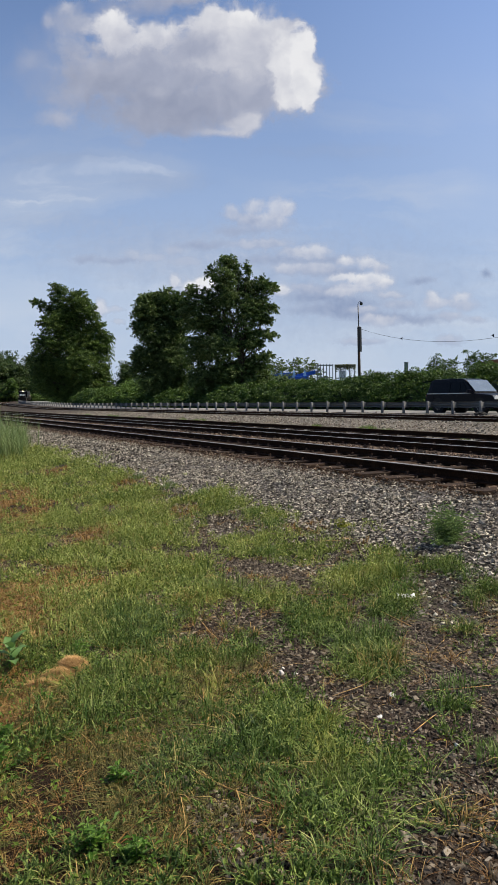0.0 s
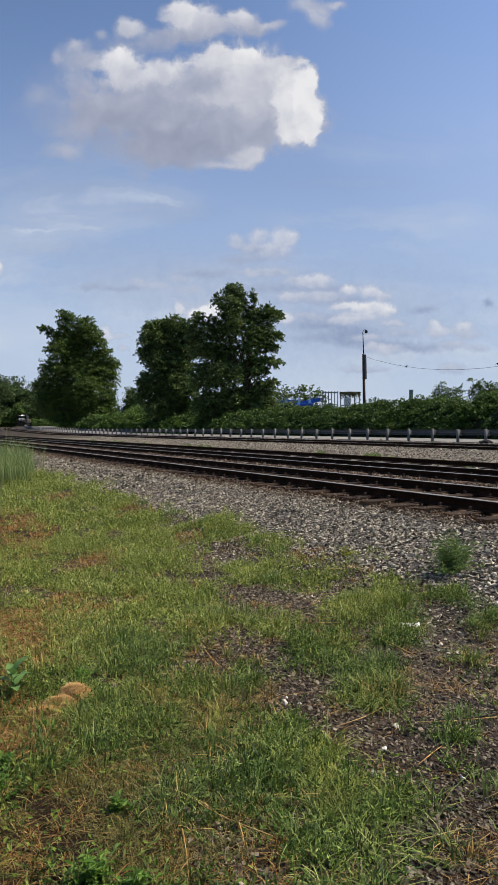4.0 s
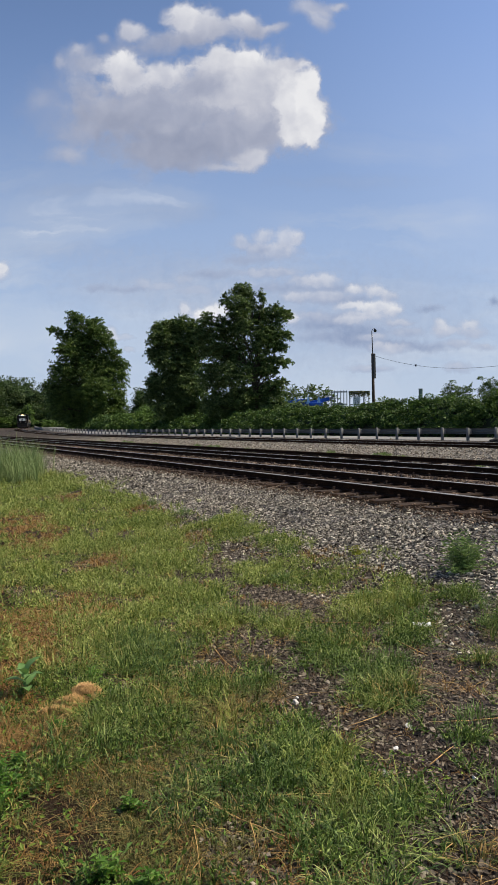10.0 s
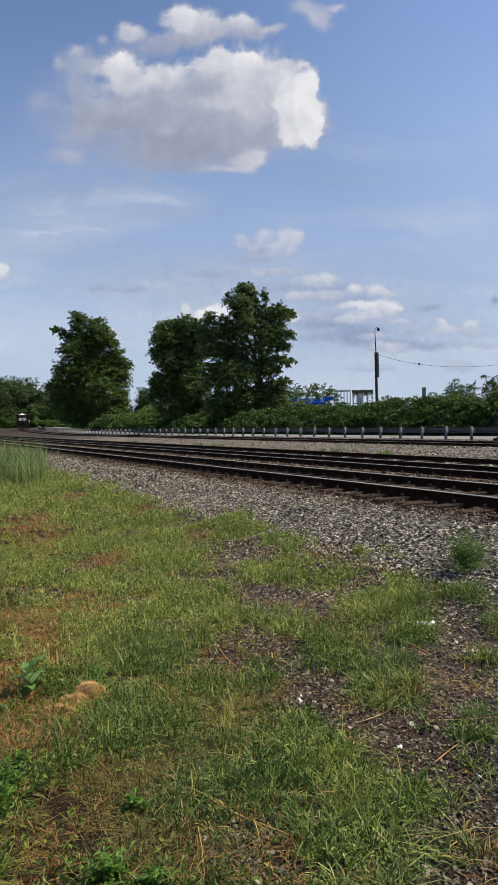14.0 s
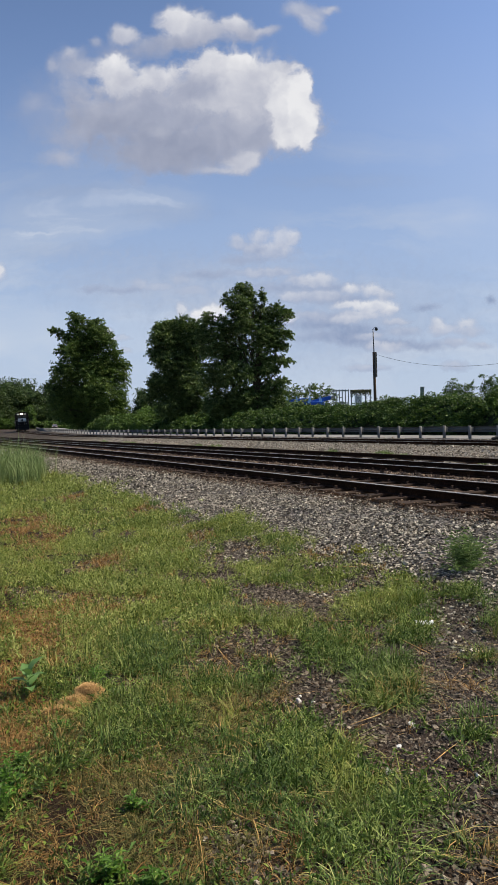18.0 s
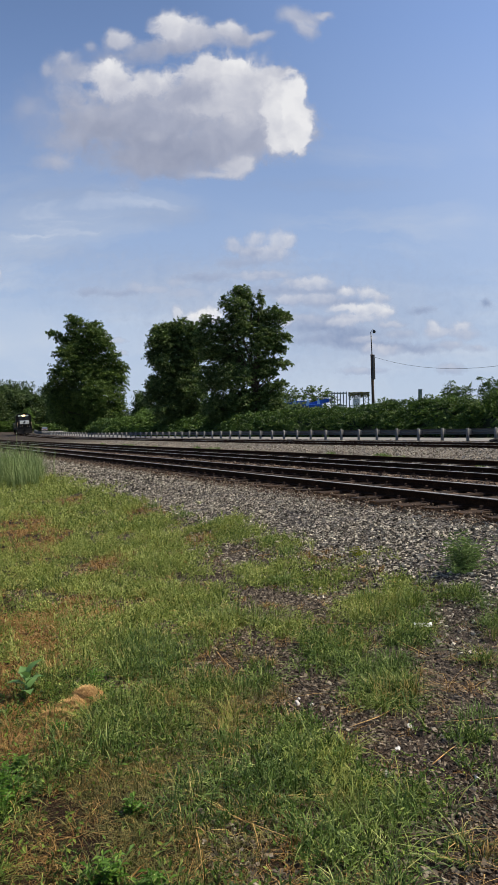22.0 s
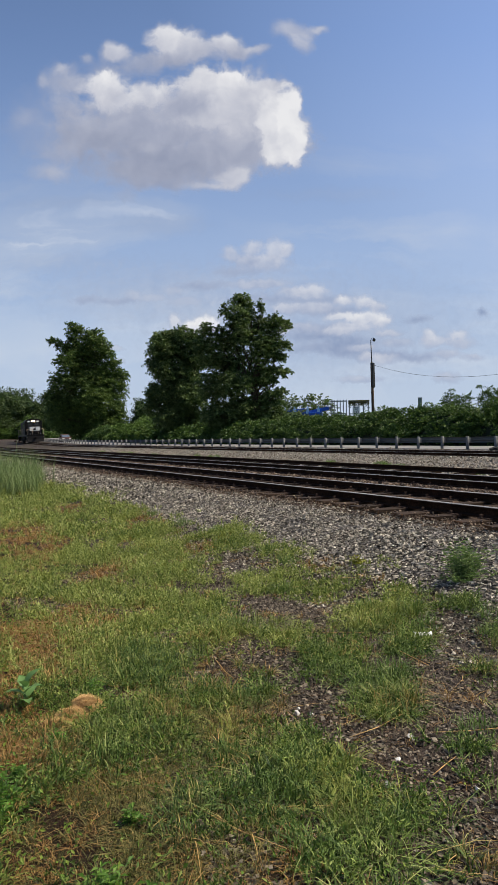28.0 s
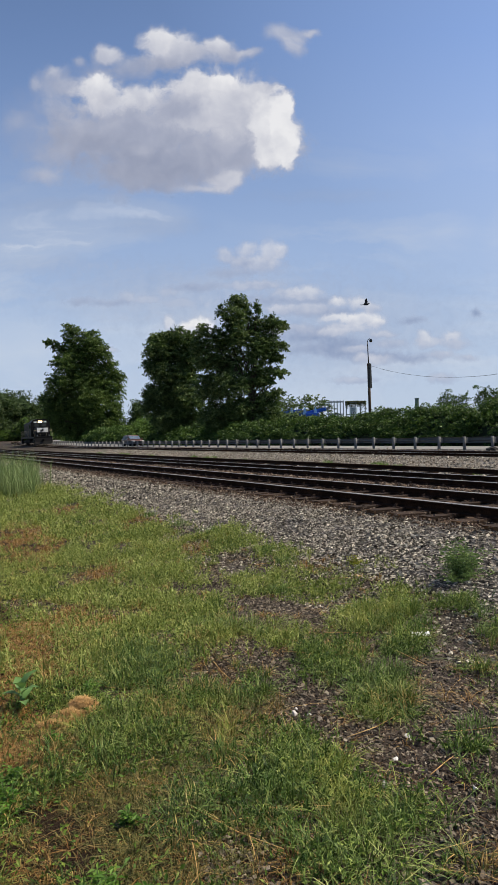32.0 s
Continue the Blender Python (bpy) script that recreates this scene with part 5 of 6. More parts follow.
def mat_cloud(name, far, puffs, grain=1.0, fray=1.0, veil=False, swirl=0.8, shades=((0.0, (0.265, 0.3, 0.415)), (0.3, (0.38, 0.41, 0.52)), (0.62, (0.56, 0.575, 0.65)), (0.98, (0.82, 0.82, 0.84)))):
    """Cumulus by puffs, the far ones first: each is a frayed billow, brighter on its sunny top."""
    n = Nodes(name)
    p = n.vmath("MULTIPLY", n.coord("Object"), (1000.0 / far, 0.0, 1000.0 / far))

    def churn(scale, by, detail, at):
        c = n.add("TexNoise", {"Vector": at, "Scale": scale * grain, "Detail": detail, "Roughness": 0.55}).outputs["Color"]
        return n.vmath("MULTIPLY", n.vmath("SUBTRACT", c, (0.5, 0.5, 0.5)), (by / grain, 0.0, by * 0.85 / grain))

    q = n.vmath("ADD", p, n.vmath("ADD", churn(0.016, 44.0 * fray, 2.0, p), churn(0.07, 13.0 * fray, 3.0, p)))
    rag = n.math("MULTIPLY", n.math("SUBTRACT", n.noise(0.05 * grain, 6, 0.6, q), 0.5), 1.1 * fray)
    billow = n.math("MULTIPLY", n.math("SUBTRACT", n.noise(0.03 * grain, 5, 0.5, q), 0.5), swirl)
    clear, tone = 1.0, 0.3
    for cu, cv, ru, rv, top, foot, dense, soft in puffs:
        d = n.vmath("MULTIPLY", n.vmath("SUBTRACT", q, (cu, 0, cv)), (1.0 / ru, 0.0, 1.0 / rv))
        f = n.math("SUBTRACT", rag, n.add("VectorMath", {0: d}, operation="LENGTH").outputs["Value"])
        edge = n.add("MapRange", {"Value": f, "From Min": -1.1, "From Max": -1.1 + soft, "To Min": 0.0, "To Max": dense})
        edge.interpolation_type = "SMOOTHSTEP"
        up = n.add("SeparateXYZ", {0: d}).outputs["Z"]
        t = n.math("ADD", n.span(up, -0.9, 0.8, foot, top), billow)
        keep = n.math("SUBTRACT", 1.0, edge.outputs[0])
        tone = n.math("ADD", n.math("MULTIPLY", t, edge.outputs[0]), n.math("MULTIPLY", tone, keep))
        clear = n.math("MULTIPLY", clear, keep)
    a = n.math("SUBTRACT", 1.0, clear)
    col = n.ramp(tone, *shades)
    if veil:
        xyz = n.add("SeparateXYZ", {0: p})
        slant = n.add("Mapping", {"Vector": q, "Rotation": (0.0, radians(-14.0), 0.0), "Scale": (0.22, 1.0, 1.0)})
        thin = n.math("MULTIPLY", n.span(n.noise(0.011, 5, 0.55, slant.outputs[0], 0.8), 0.44, 0.68, 0.0, 0.75), n.span(xyz.outputs["Z"], 470.0, 330.0))
        thin = n.math("MULTIPLY", thin, n.span(n.noise(0.0045, 2, 0.5, p), 0.32, 0.52))
        haze = n.math("MULTIPLY", n.span(xyz.outputs["Z"], 1000.0, 110.0), n.span(xyz.outputs["Z"], 900.0, 30.0, 0.0, 0.98))
        glare = n.math("MULTIPLY", n.span(xyz.outputs["X"], -250.0, 420.0, 0.0, 0.8), n.span(xyz.outputs["Z"], 900.0, 450.0, 0.35, 1.0))
        w = n.math("MAXIMUM", n.math("MAXIMUM", thin, glare), haze)
        pale = n.ramp(n.span(xyz.outputs["Z"], 60.0, 600.0), (0.0, (0.495, 0.59, 0.745)), (0.45, (0.42, 0.54, 0.785)), (1.0, (0.31, 0.47, 0.87)))
        pale = n.mix(thin, pale, (0.70, 0.735, 0.80))
        col = n.mix(a, pale, col)
        a = n.math("MAXIMUM", a, w)
    em = n.add("Emission", {"Color": col, "Strength": 1.0})
    m = n.add("MixShader", {0: a, 1: n.add("BsdfTransparent").outputs[0], 2: em.outputs[0]})
    n.tree.links.new(m.outputs[0], n.out.inputs["Surface"])
    n.tree.nodes.remove(n.bsdf)
    return n.mat


def cloud(name, mat, far, u0, u1, v0, v1, label):
    """A far sheet of sky about the standpoint, bowed so that it keeps its distance."""
    us, vs = np.linspace(u0, u1, 24), np.linspace(v0, v1, 16)
    U, W = np.meshgrid(us, vs, indexing="ij")
    V = np.stack([U, np.full_like(U, 1000.0), W], -1).reshape(-1, 3) * far / 1000.0
    i = (np.arange(23)[:, None] * 16 + np.arange(15)[None]).ravel()
    ob = big_mesh(name, V, np.stack([i, i + 16, i + 17, i + 1], -1), mat, kind="structure", label=label)
    ob.matrix_basis = pose(0, 0, 1.6, 0, 0, 61)
    return ob


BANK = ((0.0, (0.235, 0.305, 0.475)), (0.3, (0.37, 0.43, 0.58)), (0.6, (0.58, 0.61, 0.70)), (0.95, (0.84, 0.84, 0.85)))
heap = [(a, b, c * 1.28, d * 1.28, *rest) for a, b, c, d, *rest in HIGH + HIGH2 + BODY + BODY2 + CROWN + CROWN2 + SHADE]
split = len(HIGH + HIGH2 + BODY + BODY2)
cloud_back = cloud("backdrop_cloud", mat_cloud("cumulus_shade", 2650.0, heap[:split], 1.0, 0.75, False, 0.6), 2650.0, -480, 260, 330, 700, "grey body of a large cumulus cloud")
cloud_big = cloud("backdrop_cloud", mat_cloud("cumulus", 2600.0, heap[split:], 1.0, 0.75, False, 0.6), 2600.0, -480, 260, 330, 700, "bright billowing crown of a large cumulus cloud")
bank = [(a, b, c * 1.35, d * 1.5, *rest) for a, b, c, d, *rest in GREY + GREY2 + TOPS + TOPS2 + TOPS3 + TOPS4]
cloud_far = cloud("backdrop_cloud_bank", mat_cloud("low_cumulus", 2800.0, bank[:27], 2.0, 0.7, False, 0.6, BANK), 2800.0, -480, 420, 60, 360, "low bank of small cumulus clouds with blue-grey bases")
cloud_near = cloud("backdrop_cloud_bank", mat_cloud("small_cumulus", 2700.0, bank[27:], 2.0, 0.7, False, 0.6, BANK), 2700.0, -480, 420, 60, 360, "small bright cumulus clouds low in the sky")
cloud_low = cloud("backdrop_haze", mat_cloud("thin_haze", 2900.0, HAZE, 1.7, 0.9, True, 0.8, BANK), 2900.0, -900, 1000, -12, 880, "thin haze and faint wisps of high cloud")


# ---- stones ----
M_WHITESTONE = mat_stone("white_stone", (0.05, (0.3, 0.28, 0.26)), (0.6, (0.55, 0.53, 0.5)), (0.95, (0.7, 0.68, 0.65)))
STONE_V = np.array([(x, y, z) for x in (-1, 1) for y in (-1, 1) for z in (-1, 1)], float)
STONE_F = np.array([(0, 1, 3, 2), (4, 6, 7, 5), (0, 4, 5, 1), (2, 3, 7, 6), (1, 5, 7, 3)])


def stones(name, n, xs, ys, size, flat, mat, label, g, rise=0.3, parent=None):
    """Broken stones: skewed blocks, each turned its own way, bedded on the land."""
    x, y = g.uniform(*xs, n), g.uniform(*ys, n)
    b = np.degrees(np.arctan2(y, -x))
    keep = ((b > 4) & (b < 56)) | (g.random(n) < 0.15)
    x, y = x[keep], y[keep]
    n = len(x)
    s = size * g.uniform(0.5, 1.35, n) * np.where(g.random(n) < 0.06, 1.5, 1.0)
    V = STONE_V[None] * g.uniform(0.3, 1.0, (n, 8, 3))
    V = V * np.stack([np.ones(n), g.uniform(0.55, 0.95, n), flat * g.uniform(0.7, 1.3, n)], -1)[:, None] * s[:, None, None] * 0.5
    a, b, c = g.uniform(0, 6.283, n), g.normal(0, 0.42, n), g.normal(0, 0.42, n)
    ca, sa, cb, sb, cc, sc = np.cos(a), np.sin(a), np.cos(b), np.sin(b), np.cos(c), np.sin(c)
    V = np.stack([V[..., 0] * cb[:, None] + V[..., 2] * sb[:, None], V[..., 1], V[..., 2] * cb[:, None] - V[..., 0] * sb[:, None]], -1)
    V = np.stack([V[..., 0], V[..., 1] * cc[:, None] - V[..., 2] * sc[:, None], V[..., 1] * sc[:, None] + V[..., 2] * cc[:, None]], -1)
    V = np.stack([V[..., 0] * ca[:, None] - V[..., 1] * sa[:, None], V[..., 0] * sa[:, None] + V[..., 1] * ca[:, None], V[..., 2]], -1)
    near = np.clip(1 - np.abs(x + 10) / 60, 0, 1) * (y < 5.2)
    z = np.interp(y, PROFILE_Y, PROFILE_Z) + swell(x, y) * near + s * flat * rise * g.uniform(0.2, 2.2, n)
    V = V + np.stack([x, y + bend(x), z], -1)[:, None]
    F = STONE_F[None] + 8 * np.arange(n)[:, None, None]
    return big_mesh(name, V.reshape(-1, 3), F.reshape(-1, 4), mat, parent, "stuff", label)


g = np.random.default_rng(71)
stones("ballast_stones", 84000, (-14, 1.5), (4.25, 6.0), 0.034, 0.5, M_STONE, "grey and white crushed stones along the track", g)
stones("ballast_stones", 34000, (-42, -14), (4.3, 6.05), 0.045, 0.7, M_STONE, "grey and white crushed stones along the track", g)
stones("ballast_stones", 8000, (-12, 1), (3.4, 4.4), 0.03, 0.5, M_STONE, "scattered stones at the edge of the grass", g)
stones("ballast_stones", 3500, (-45, 0), (5.95, 8.6), 0.035, 0.7, M_RUSTSTONE, "rust-stained stones between the rails", g)
stones("ballast_stones", 18000, (-50, -2), (8.55, 9.5), 0.045, 0.75, M_RUSTSTONE, "rust-stained stones between the tracks", g, 0.6)
stones("ballast_stones", 22000, (-75, -8), (14.2, 22.0), 0.075, 0.7, M_PALE, "pale stones between the tracks", g)
stones("ballast_stones", 3000, (-75, -15), (24.6, 26.6), 0.1, 0.7, M_PALE, "pale stones beside the far track", g)
stones("ballast_stones", 17000, (-40, 1), (5.7, 6.25), 0.028, 0.55, M_RUSTSTONE, "small rust-stained stones over the tie ends", g, 1.6)
stones("gravel_chips", 84000, (-8.0, -0.4), (1.0, 4.5), 0.024, 0.36, M_SLATE, "dark slate chips showing through the grass", g, 0.2)
stones("gravel_chips", 9000, (-0.5, 6.0), (1.3, 4.6), 0.034, 0.36, M_SLATE, "dark slate chips showing through the grass", g, 0.2)
stones("ballast_stones", 6000, (1.4, 12.0), (4.25, 6.0), 0.045, 0.62, M_STONE, "grey and white crushed stones along the track", g)
for x, y, s in ((-3.36, 2.07, 0.05), (-3.3, 2.13, 0.03), (-3.42, 2.12, 0.03), (-1.81, 1.72, 0.045), (-1.84, 1.65, 0.04), (-2.35, 2.35, 0.035), (-2.62, 2.2, 0.04), (-2.2, 2.3, 0.03), (-3.1, 2.35, 0.035), (-14.4, 5.75, 0.16), (-2.45, 2.0, 0.05), (-2.75, 2.4, 0.05), (-2.55, 2.45, 0.04), (-5.2, 4.3, 0.06), (-4.9, 4.65, 0.05)):
    rr = random.Random(int(x * 1000))
    bm = B()
    for _ in range(14):
        d = Vector((rr.gauss(0, 1), rr.gauss(0, 1), rr.gauss(0, 1))).normalized()
        bm.verts.new((d.x * s * 0.62, d.y * s * 0.42, d.z * s * 0.28))
    hull = bmesh.ops.convex_hull(bm, input=bm.verts)
    bmesh.ops.bevel(bm, geom=list(bm.edges), offset=s * 0.03, segments=1, affect="EDGES")
    st = part("stone", bm, M_WHITESTONE if rr.random() < 0.7 else M_SLATE)
    tagged(st, "pale broken stone lying on the gravel", "stone", "pale stones in the grass")
    st.matrix_basis = pose(x, y, float(land(x, y) + swell(x, y)) + s * 0.2, rr.uniform(-15, 15), rr.uniform(-15, 15), rr.uniform(0, 360))

# ---- grass ----
# where the grass ends over the gravel, as seen from the standpoint: bearing in degrees from -x, log of the distance
EDGE_D = (0.5, 0.81, 0.88, 1.02, 1.18, 1.24, 1.36, 1.51, 1.64, 1.88, 2.29, 2.53, 3.0)
EDGE_A = (44.0, 41.2, 40.5, 38.5, 37.5, 34.8, 30.8, 28.4, 26.5, 25.5, 21.8, 20.0, 13.0)
GREEN = [(26.1, 2.27, 4.3, 0.09), (30.8, 2.16, 3.0, 0.09), (29.8, 1.98, 3.7, 0.08), (34.6, 1.89, 2.3, 0.06), (38.4, 1.78, 3.6, 0.12), (40.8, 1.64, 2.0, 0.07), (29.6, 1.69, 2.8, 0.08), (34.7, 1.56, 3.2, 0.1), (39.2, 1.43, 2.7, 0.1),
         (45.3, 1.79, 3.2, 0.05), (45.3, 1.24, 2.2, 0.07), (48.0, 1.53, 1.7, 0.08), (42.2, 1.02, 5.1, 0.09), (48.0, 1.02, 2.4, 0.1), (41.2, 0.91, 3.0, 0.05), (37.5, 1.94, 1.5, 0.04), (47.5, 1.69, 1.8, 0.03)]
DRY = [(10.2, 1.71, 2.6, 0.14), (9.8, 2.4, 2.8, 0.2), (13.4, 1.85, 2.0, 0.07), (13.2, 2.75, 1.6, 0.08), (19.3, 2.51, 2.0, 0.07), (12.6, 1.05, 4.6, 0.09), (10.0, 1.3, 3.6, 0.11), (26.9, 1.33, 1.9, 0.05), (31.6, 0.98, 2.6, 0.09),
       (31.2, 0.88, 3.6, 0.06), (9.3, 0.93, 2.8, 0.09), (34.6, 2.04, 1.9, 0.04), (20.2, 1.39, 2.0, 0.04), (23.6, 2.25, 1.5, 0.04), (23.5, 0.9, 5.0, 0.06), (17.3, 1.17, 3.2, 0.06), (36.3, 0.87, 2.5, 0.05), (8.0, 1.5, 2.5, 0.1), (16.0, 2.1, 2.2, 0.06)]
DRY += [(8.5, 1.77, 2.4, 0.06), (12.5, 1.8, 1.8, 0.05), (15.6, 1.79, 1.2, 0.04), (9.8, 1.62, 1.6, 0.05), (12.4, 1.58, 1.4, 0.04), (8.0, 1.38, 2.2, 0.07), (12.7, 1.13, 2.5, 0.06), (15.9, 0.98, 3.0, 0.06)]


def drift(x, y, cell, seed):
    """Smooth random unevenness between 0 and 1 over the land, with bumps of about the given size."""
    lattice = np.random.default_rng(seed).random((128, 128))
    u, v = np.asarray(x) / cell + 500.0, np.asarray(y) / cell + 500.0
    i, j = np.floor(u).astype(int), np.floor(v).astype(int)
    a, b = u - i, v - j
    a, b = a * a * (3 - 2 * a), b * b * (3 - 2 * b)
    i, j, i1, j1 = i % 128, j % 128, (i + 1) % 128, (j + 1) % 128
    return (lattice[i, j] * (1 - a) + lattice[i1, j] * a) * (1 - b) + (lattice[i, j1] * (1 - a) + lattice[i1, j1] * a) * b


def spots(x, y, g, which):
    a, d = np.degrees(np.arctan2(y, -x)), np.log(np.hypot(x, y) + 0.01)
    c = np.zeros_like(x)
    for pa, pd, ra, rd in which:
        q = np.hypot((a - pa) / ra, (d - pd) / rd) + g.normal(0, 0.12, x.shape)
        c = np.maximum(c, np.clip((1.25 - q) / 0.5, 0, 1))
    return c


def dry(x, y, g):
    return np.clip(spots(x, y, g, DRY) * np.clip(4.0 * drift(x, y, 0.16, 9) - 0.9, 0.25, 1) + 0.1 * (y < 4.3), 0, 1)


def cover(x, y, g):
    """How thick the grass stands, 0 to 1."""
    a, d = np.degrees(np.arctan2(y, -x)), np.log(np.hypot(x, y) + 0.01)
    c = np.clip((np.interp(d, EDGE_D, EDGE_A) - a) / 1.6 + 0.5 + g.normal(0, 0.25, x.shape), 0.0, 1)
    c = np.maximum(c, spots(x, y, g, [(pa, pd, ra * 0.88, rd * 0.88) for pa, pd, ra, rd in GREEN]))
    c *= (1 - 0.9 * spots(x, y, g, DRY)) * np.clip((np.hypot(x + 3.9, y - 0.9) - 0.09) / 0.12, 0.05, 1) * np.where(a < 29, np.interp(d, (0.9, 1.6), (0.5, 1.0)), 0.95)
    mottle = np.clip(5.5 * (0.5 * drift(x, y, 0.38, 5) + 0.5 * drift(x, y, 0.17, 6)) - 2.2, 0.03, 1)
    c = np.clip(c * mottle + 0.02, 0, 1) * np.clip((4.75 + 0.2 * np.sin(1.9 * x) - y) / 0.25, 0.0, 1)
    c *= np.where((a > 4) & (a < 57), 1.0, 0.25)
    return c


def blades(name, n, xs, ys, height, width, mat, label, g, mask=cover, lean=1.15, tuft=16):
    """Blades in small tufts; each is a bent strip that ends in a point."""
    m = n // tuft
    tx, ty = g.uniform(*xs, m), g.uniform(*ys, m)
    keep = g.random(m) < (mask(tx, ty, g) if mask else 1)
    tx, ty = tx[keep], ty[keep]
    m = len(tx)
    th = height * g.uniform(0.6, 1.35, m) * (0.55 + 0.9 * drift(tx, ty, 0.5, 7)) * np.interp(np.hypot(tx, ty), (2.0, 4.0), (0.6, 1.0))
    wide = np.repeat(g.uniform(0.25, 1.0, m) * 0.0011 * tuft, tuft)
    ox, oy = g.normal(0, 1, m * tuft) * wide, g.normal(0, 1, m * tuft) * wide
    x, y = np.repeat(tx, tuft) + ox, np.repeat(ty, tuft) + oy
    k = m * tuft
    h = np.repeat(th, tuft) * g.uniform(0.45, 1.25, k)
    a = np.arctan2(oy, ox) + g.normal(0, 0.6, k)
    l = np.abs(g.normal(0, lean, k)) * h
    d = np.stack([np.cos(a), np.sin(a), np.zeros(k)], -1)
    side = np.stack([-np.sin(a), np.cos(a), np.zeros(k)], -1) * (width * g.uniform(0.6, 1.3, k))[:, None]
    z = land(x, y) + swell(x, y) * np.clip(1 - np.abs(x + 10) / 60, 0, 1)
    p = np.stack([x, y, z - 0.005], -1)
    up = np.stack([np.zeros(k), np.zeros(k), h], -1)
    bow = np.clip(l / h, 0, 1.6)[:, None]
    sway = side / width * g.normal(0, 0.18, (k, 1)) * h[:, None]
    low = p + up * (0.5 - 0.08 * bow) + d * (l * 0.22)[:, None]
    mid = p + up * (0.86 - 0.24 * bow) + d * (l * 0.62)[:, None] + sway * 0.5
    tip = p + up * (1.02 - 0.48 * bow) + d * l[:, None] + sway
    V = np.stack([p - side, p + side, low + side * 0.85, low - side * 0.85, mid + side * 0.6, mid - side * 0.6, tip], 1).reshape(-1, 3)
    i = 7 * np.arange(k)[:, None]
    F = np.concatenate([i + [0, 1, 2], i + [0, 2, 3], i + [3, 2, 4], i + [3, 4, 5], i + [5, 4, 6]], 1).reshape(-1, 3)
    return big_mesh(name, V, F, mat, None, "stuff", label)


def sprigs(name, n, xs, ys, long, leaf, mat, label, g, mask=cover, per=11, wide=0.05):
    """Sprawling weeds in tufts: thin arching stems with narrow leaflets along them."""
    x, y = g.uniform(*xs, n // 9), g.uniform(*ys, n // 9)
    keep = g.random(n // 9) < mask(x, y, g)
    size = np.repeat(g.uniform(0.55, 1.35, keep.sum()), 9)
    x, y = np.repeat(x[keep], 9), np.repeat(y[keep], 9)
    n = len(x)
    x, y = x + g.normal(0, wide, n) * size, y + g.normal(0, wide, n) * size
    a, L = g.uniform(0, 6.283, n), long * size * g.uniform(0.4, 1.25, n)
    tilt = np.abs(g.normal(0.75, 0.35, n))
    d = np.stack([np.cos(a) * np.sin(tilt), np.sin(a) * np.sin(tilt), np.clip(np.cos(tilt), 0.05, 1)], -1)
    base = np.stack([x, y, land(x, y) + swell(x, y) * np.clip(1 - np.abs(x + 10) / 60, 0, 1)], -1)
    s = np.stack([-np.sin(a), np.cos(a), np.zeros(n)], -1) * leaf * 0.07
    mid = base + d * (L * 0.55)[:, None]
    tip = base + d * L[:, None] - np.stack([0 * L, 0 * L, 0.22 * L], -1)
    V1 = np.stack([base - s, base + s, mid + s, mid - s, tip], 1)
    i = 5 * np.arange(n)[:, None]
    F1 = np.concatenate([i + [0, 1, 2], i + [0, 2, 3], i + [3, 2, 4]], 1).reshape(-1, 3)
    q = (np.arange(per) + 0.8)[None] / per * np.ones((n, 1))
    q3 = q[..., None]
    c = base[:, None] * (1 - q3) ** 2 + 2 * mid[:, None] * q3 * (1 - q3) + tip[:, None] * q3 ** 2
    v = g.normal(size=(n, per, 3)) + d[:, None] * 0.8 + np.array((0, 0, 0.25))
    v /= np.linalg.norm(v, axis=-1, keepdims=True)
    w = np.cross(v, g.normal(size=(n, per, 3)))
    w /= np.linalg.norm(w, axis=-1, keepdims=True)
    l = (leaf * g.uniform(0.5, 1.4, (n, per)) * (1.15 - 0.5 * q))[..., None]
    V2 = np.stack([c, c + v * l * 0.5 + w * l * 0.13, c + v * l, c + v * l * 0.5 - w * l * 0.13], 2)
    V2[..., 2] = np.maximum(V2[..., 2], base[:, None, None, 2] + 0.002)
    j = len(V1) * 5 + 4 * np.arange(n * per)[:, None]
    F2 = np.concatenate([j + [0, 1, 2], j + [0, 2, 3]], 1).reshape(-1, 3)
    return big_mesh(name, np.concatenate([V1.reshape(-1, 3), V2.reshape(-1, 3)]), np.concatenate([F1, F2]), mat, None, "stuff", label)


def round_here(x, y, g):
    """Thin grass on the side of the standpoint that lies behind and beside the view."""
    return 0.35 * np.clip((4.6 - y) / 0.4, 0, 1)


g = np.random.default_rng(81)
blades("grass", 120000, (-5.0, -0.9), (0.1, 4.8), 0.11, 0.0023, M_GRASS, "short patchy green grass with dry straw", g, cover, 1.3, 50)
blades("grass", 42000, (-10.0, -5.0), (0.5, 4.8), 0.085, 0.0036, M_GRASS, "short patchy green grass with dry straw", g, cover, 1.9, 40)
blades("grass", 36000, (-22.0, -10.0), (1.0, 4.8), 0.1, 0.0065, M_GRASS, "short patchy green grass with dry straw", g, cover, 1.9, 32)
blades("grass", 30000, (-60.0, -20.0), (1.5, 4.6), 0.2, 0.012, M_GRASS, "rough grass farther along the track", g, round_here)
blades("grass", 60000, (-10.0, 6.0), (-5.0, 4.8), 0.1, 0.005, M_GRASS, "thin grass round the standpoint", g, lambda x, y, g: round_here(x, y, g) * 1.8 * ((y < 0.2) | (x > -0.9)))
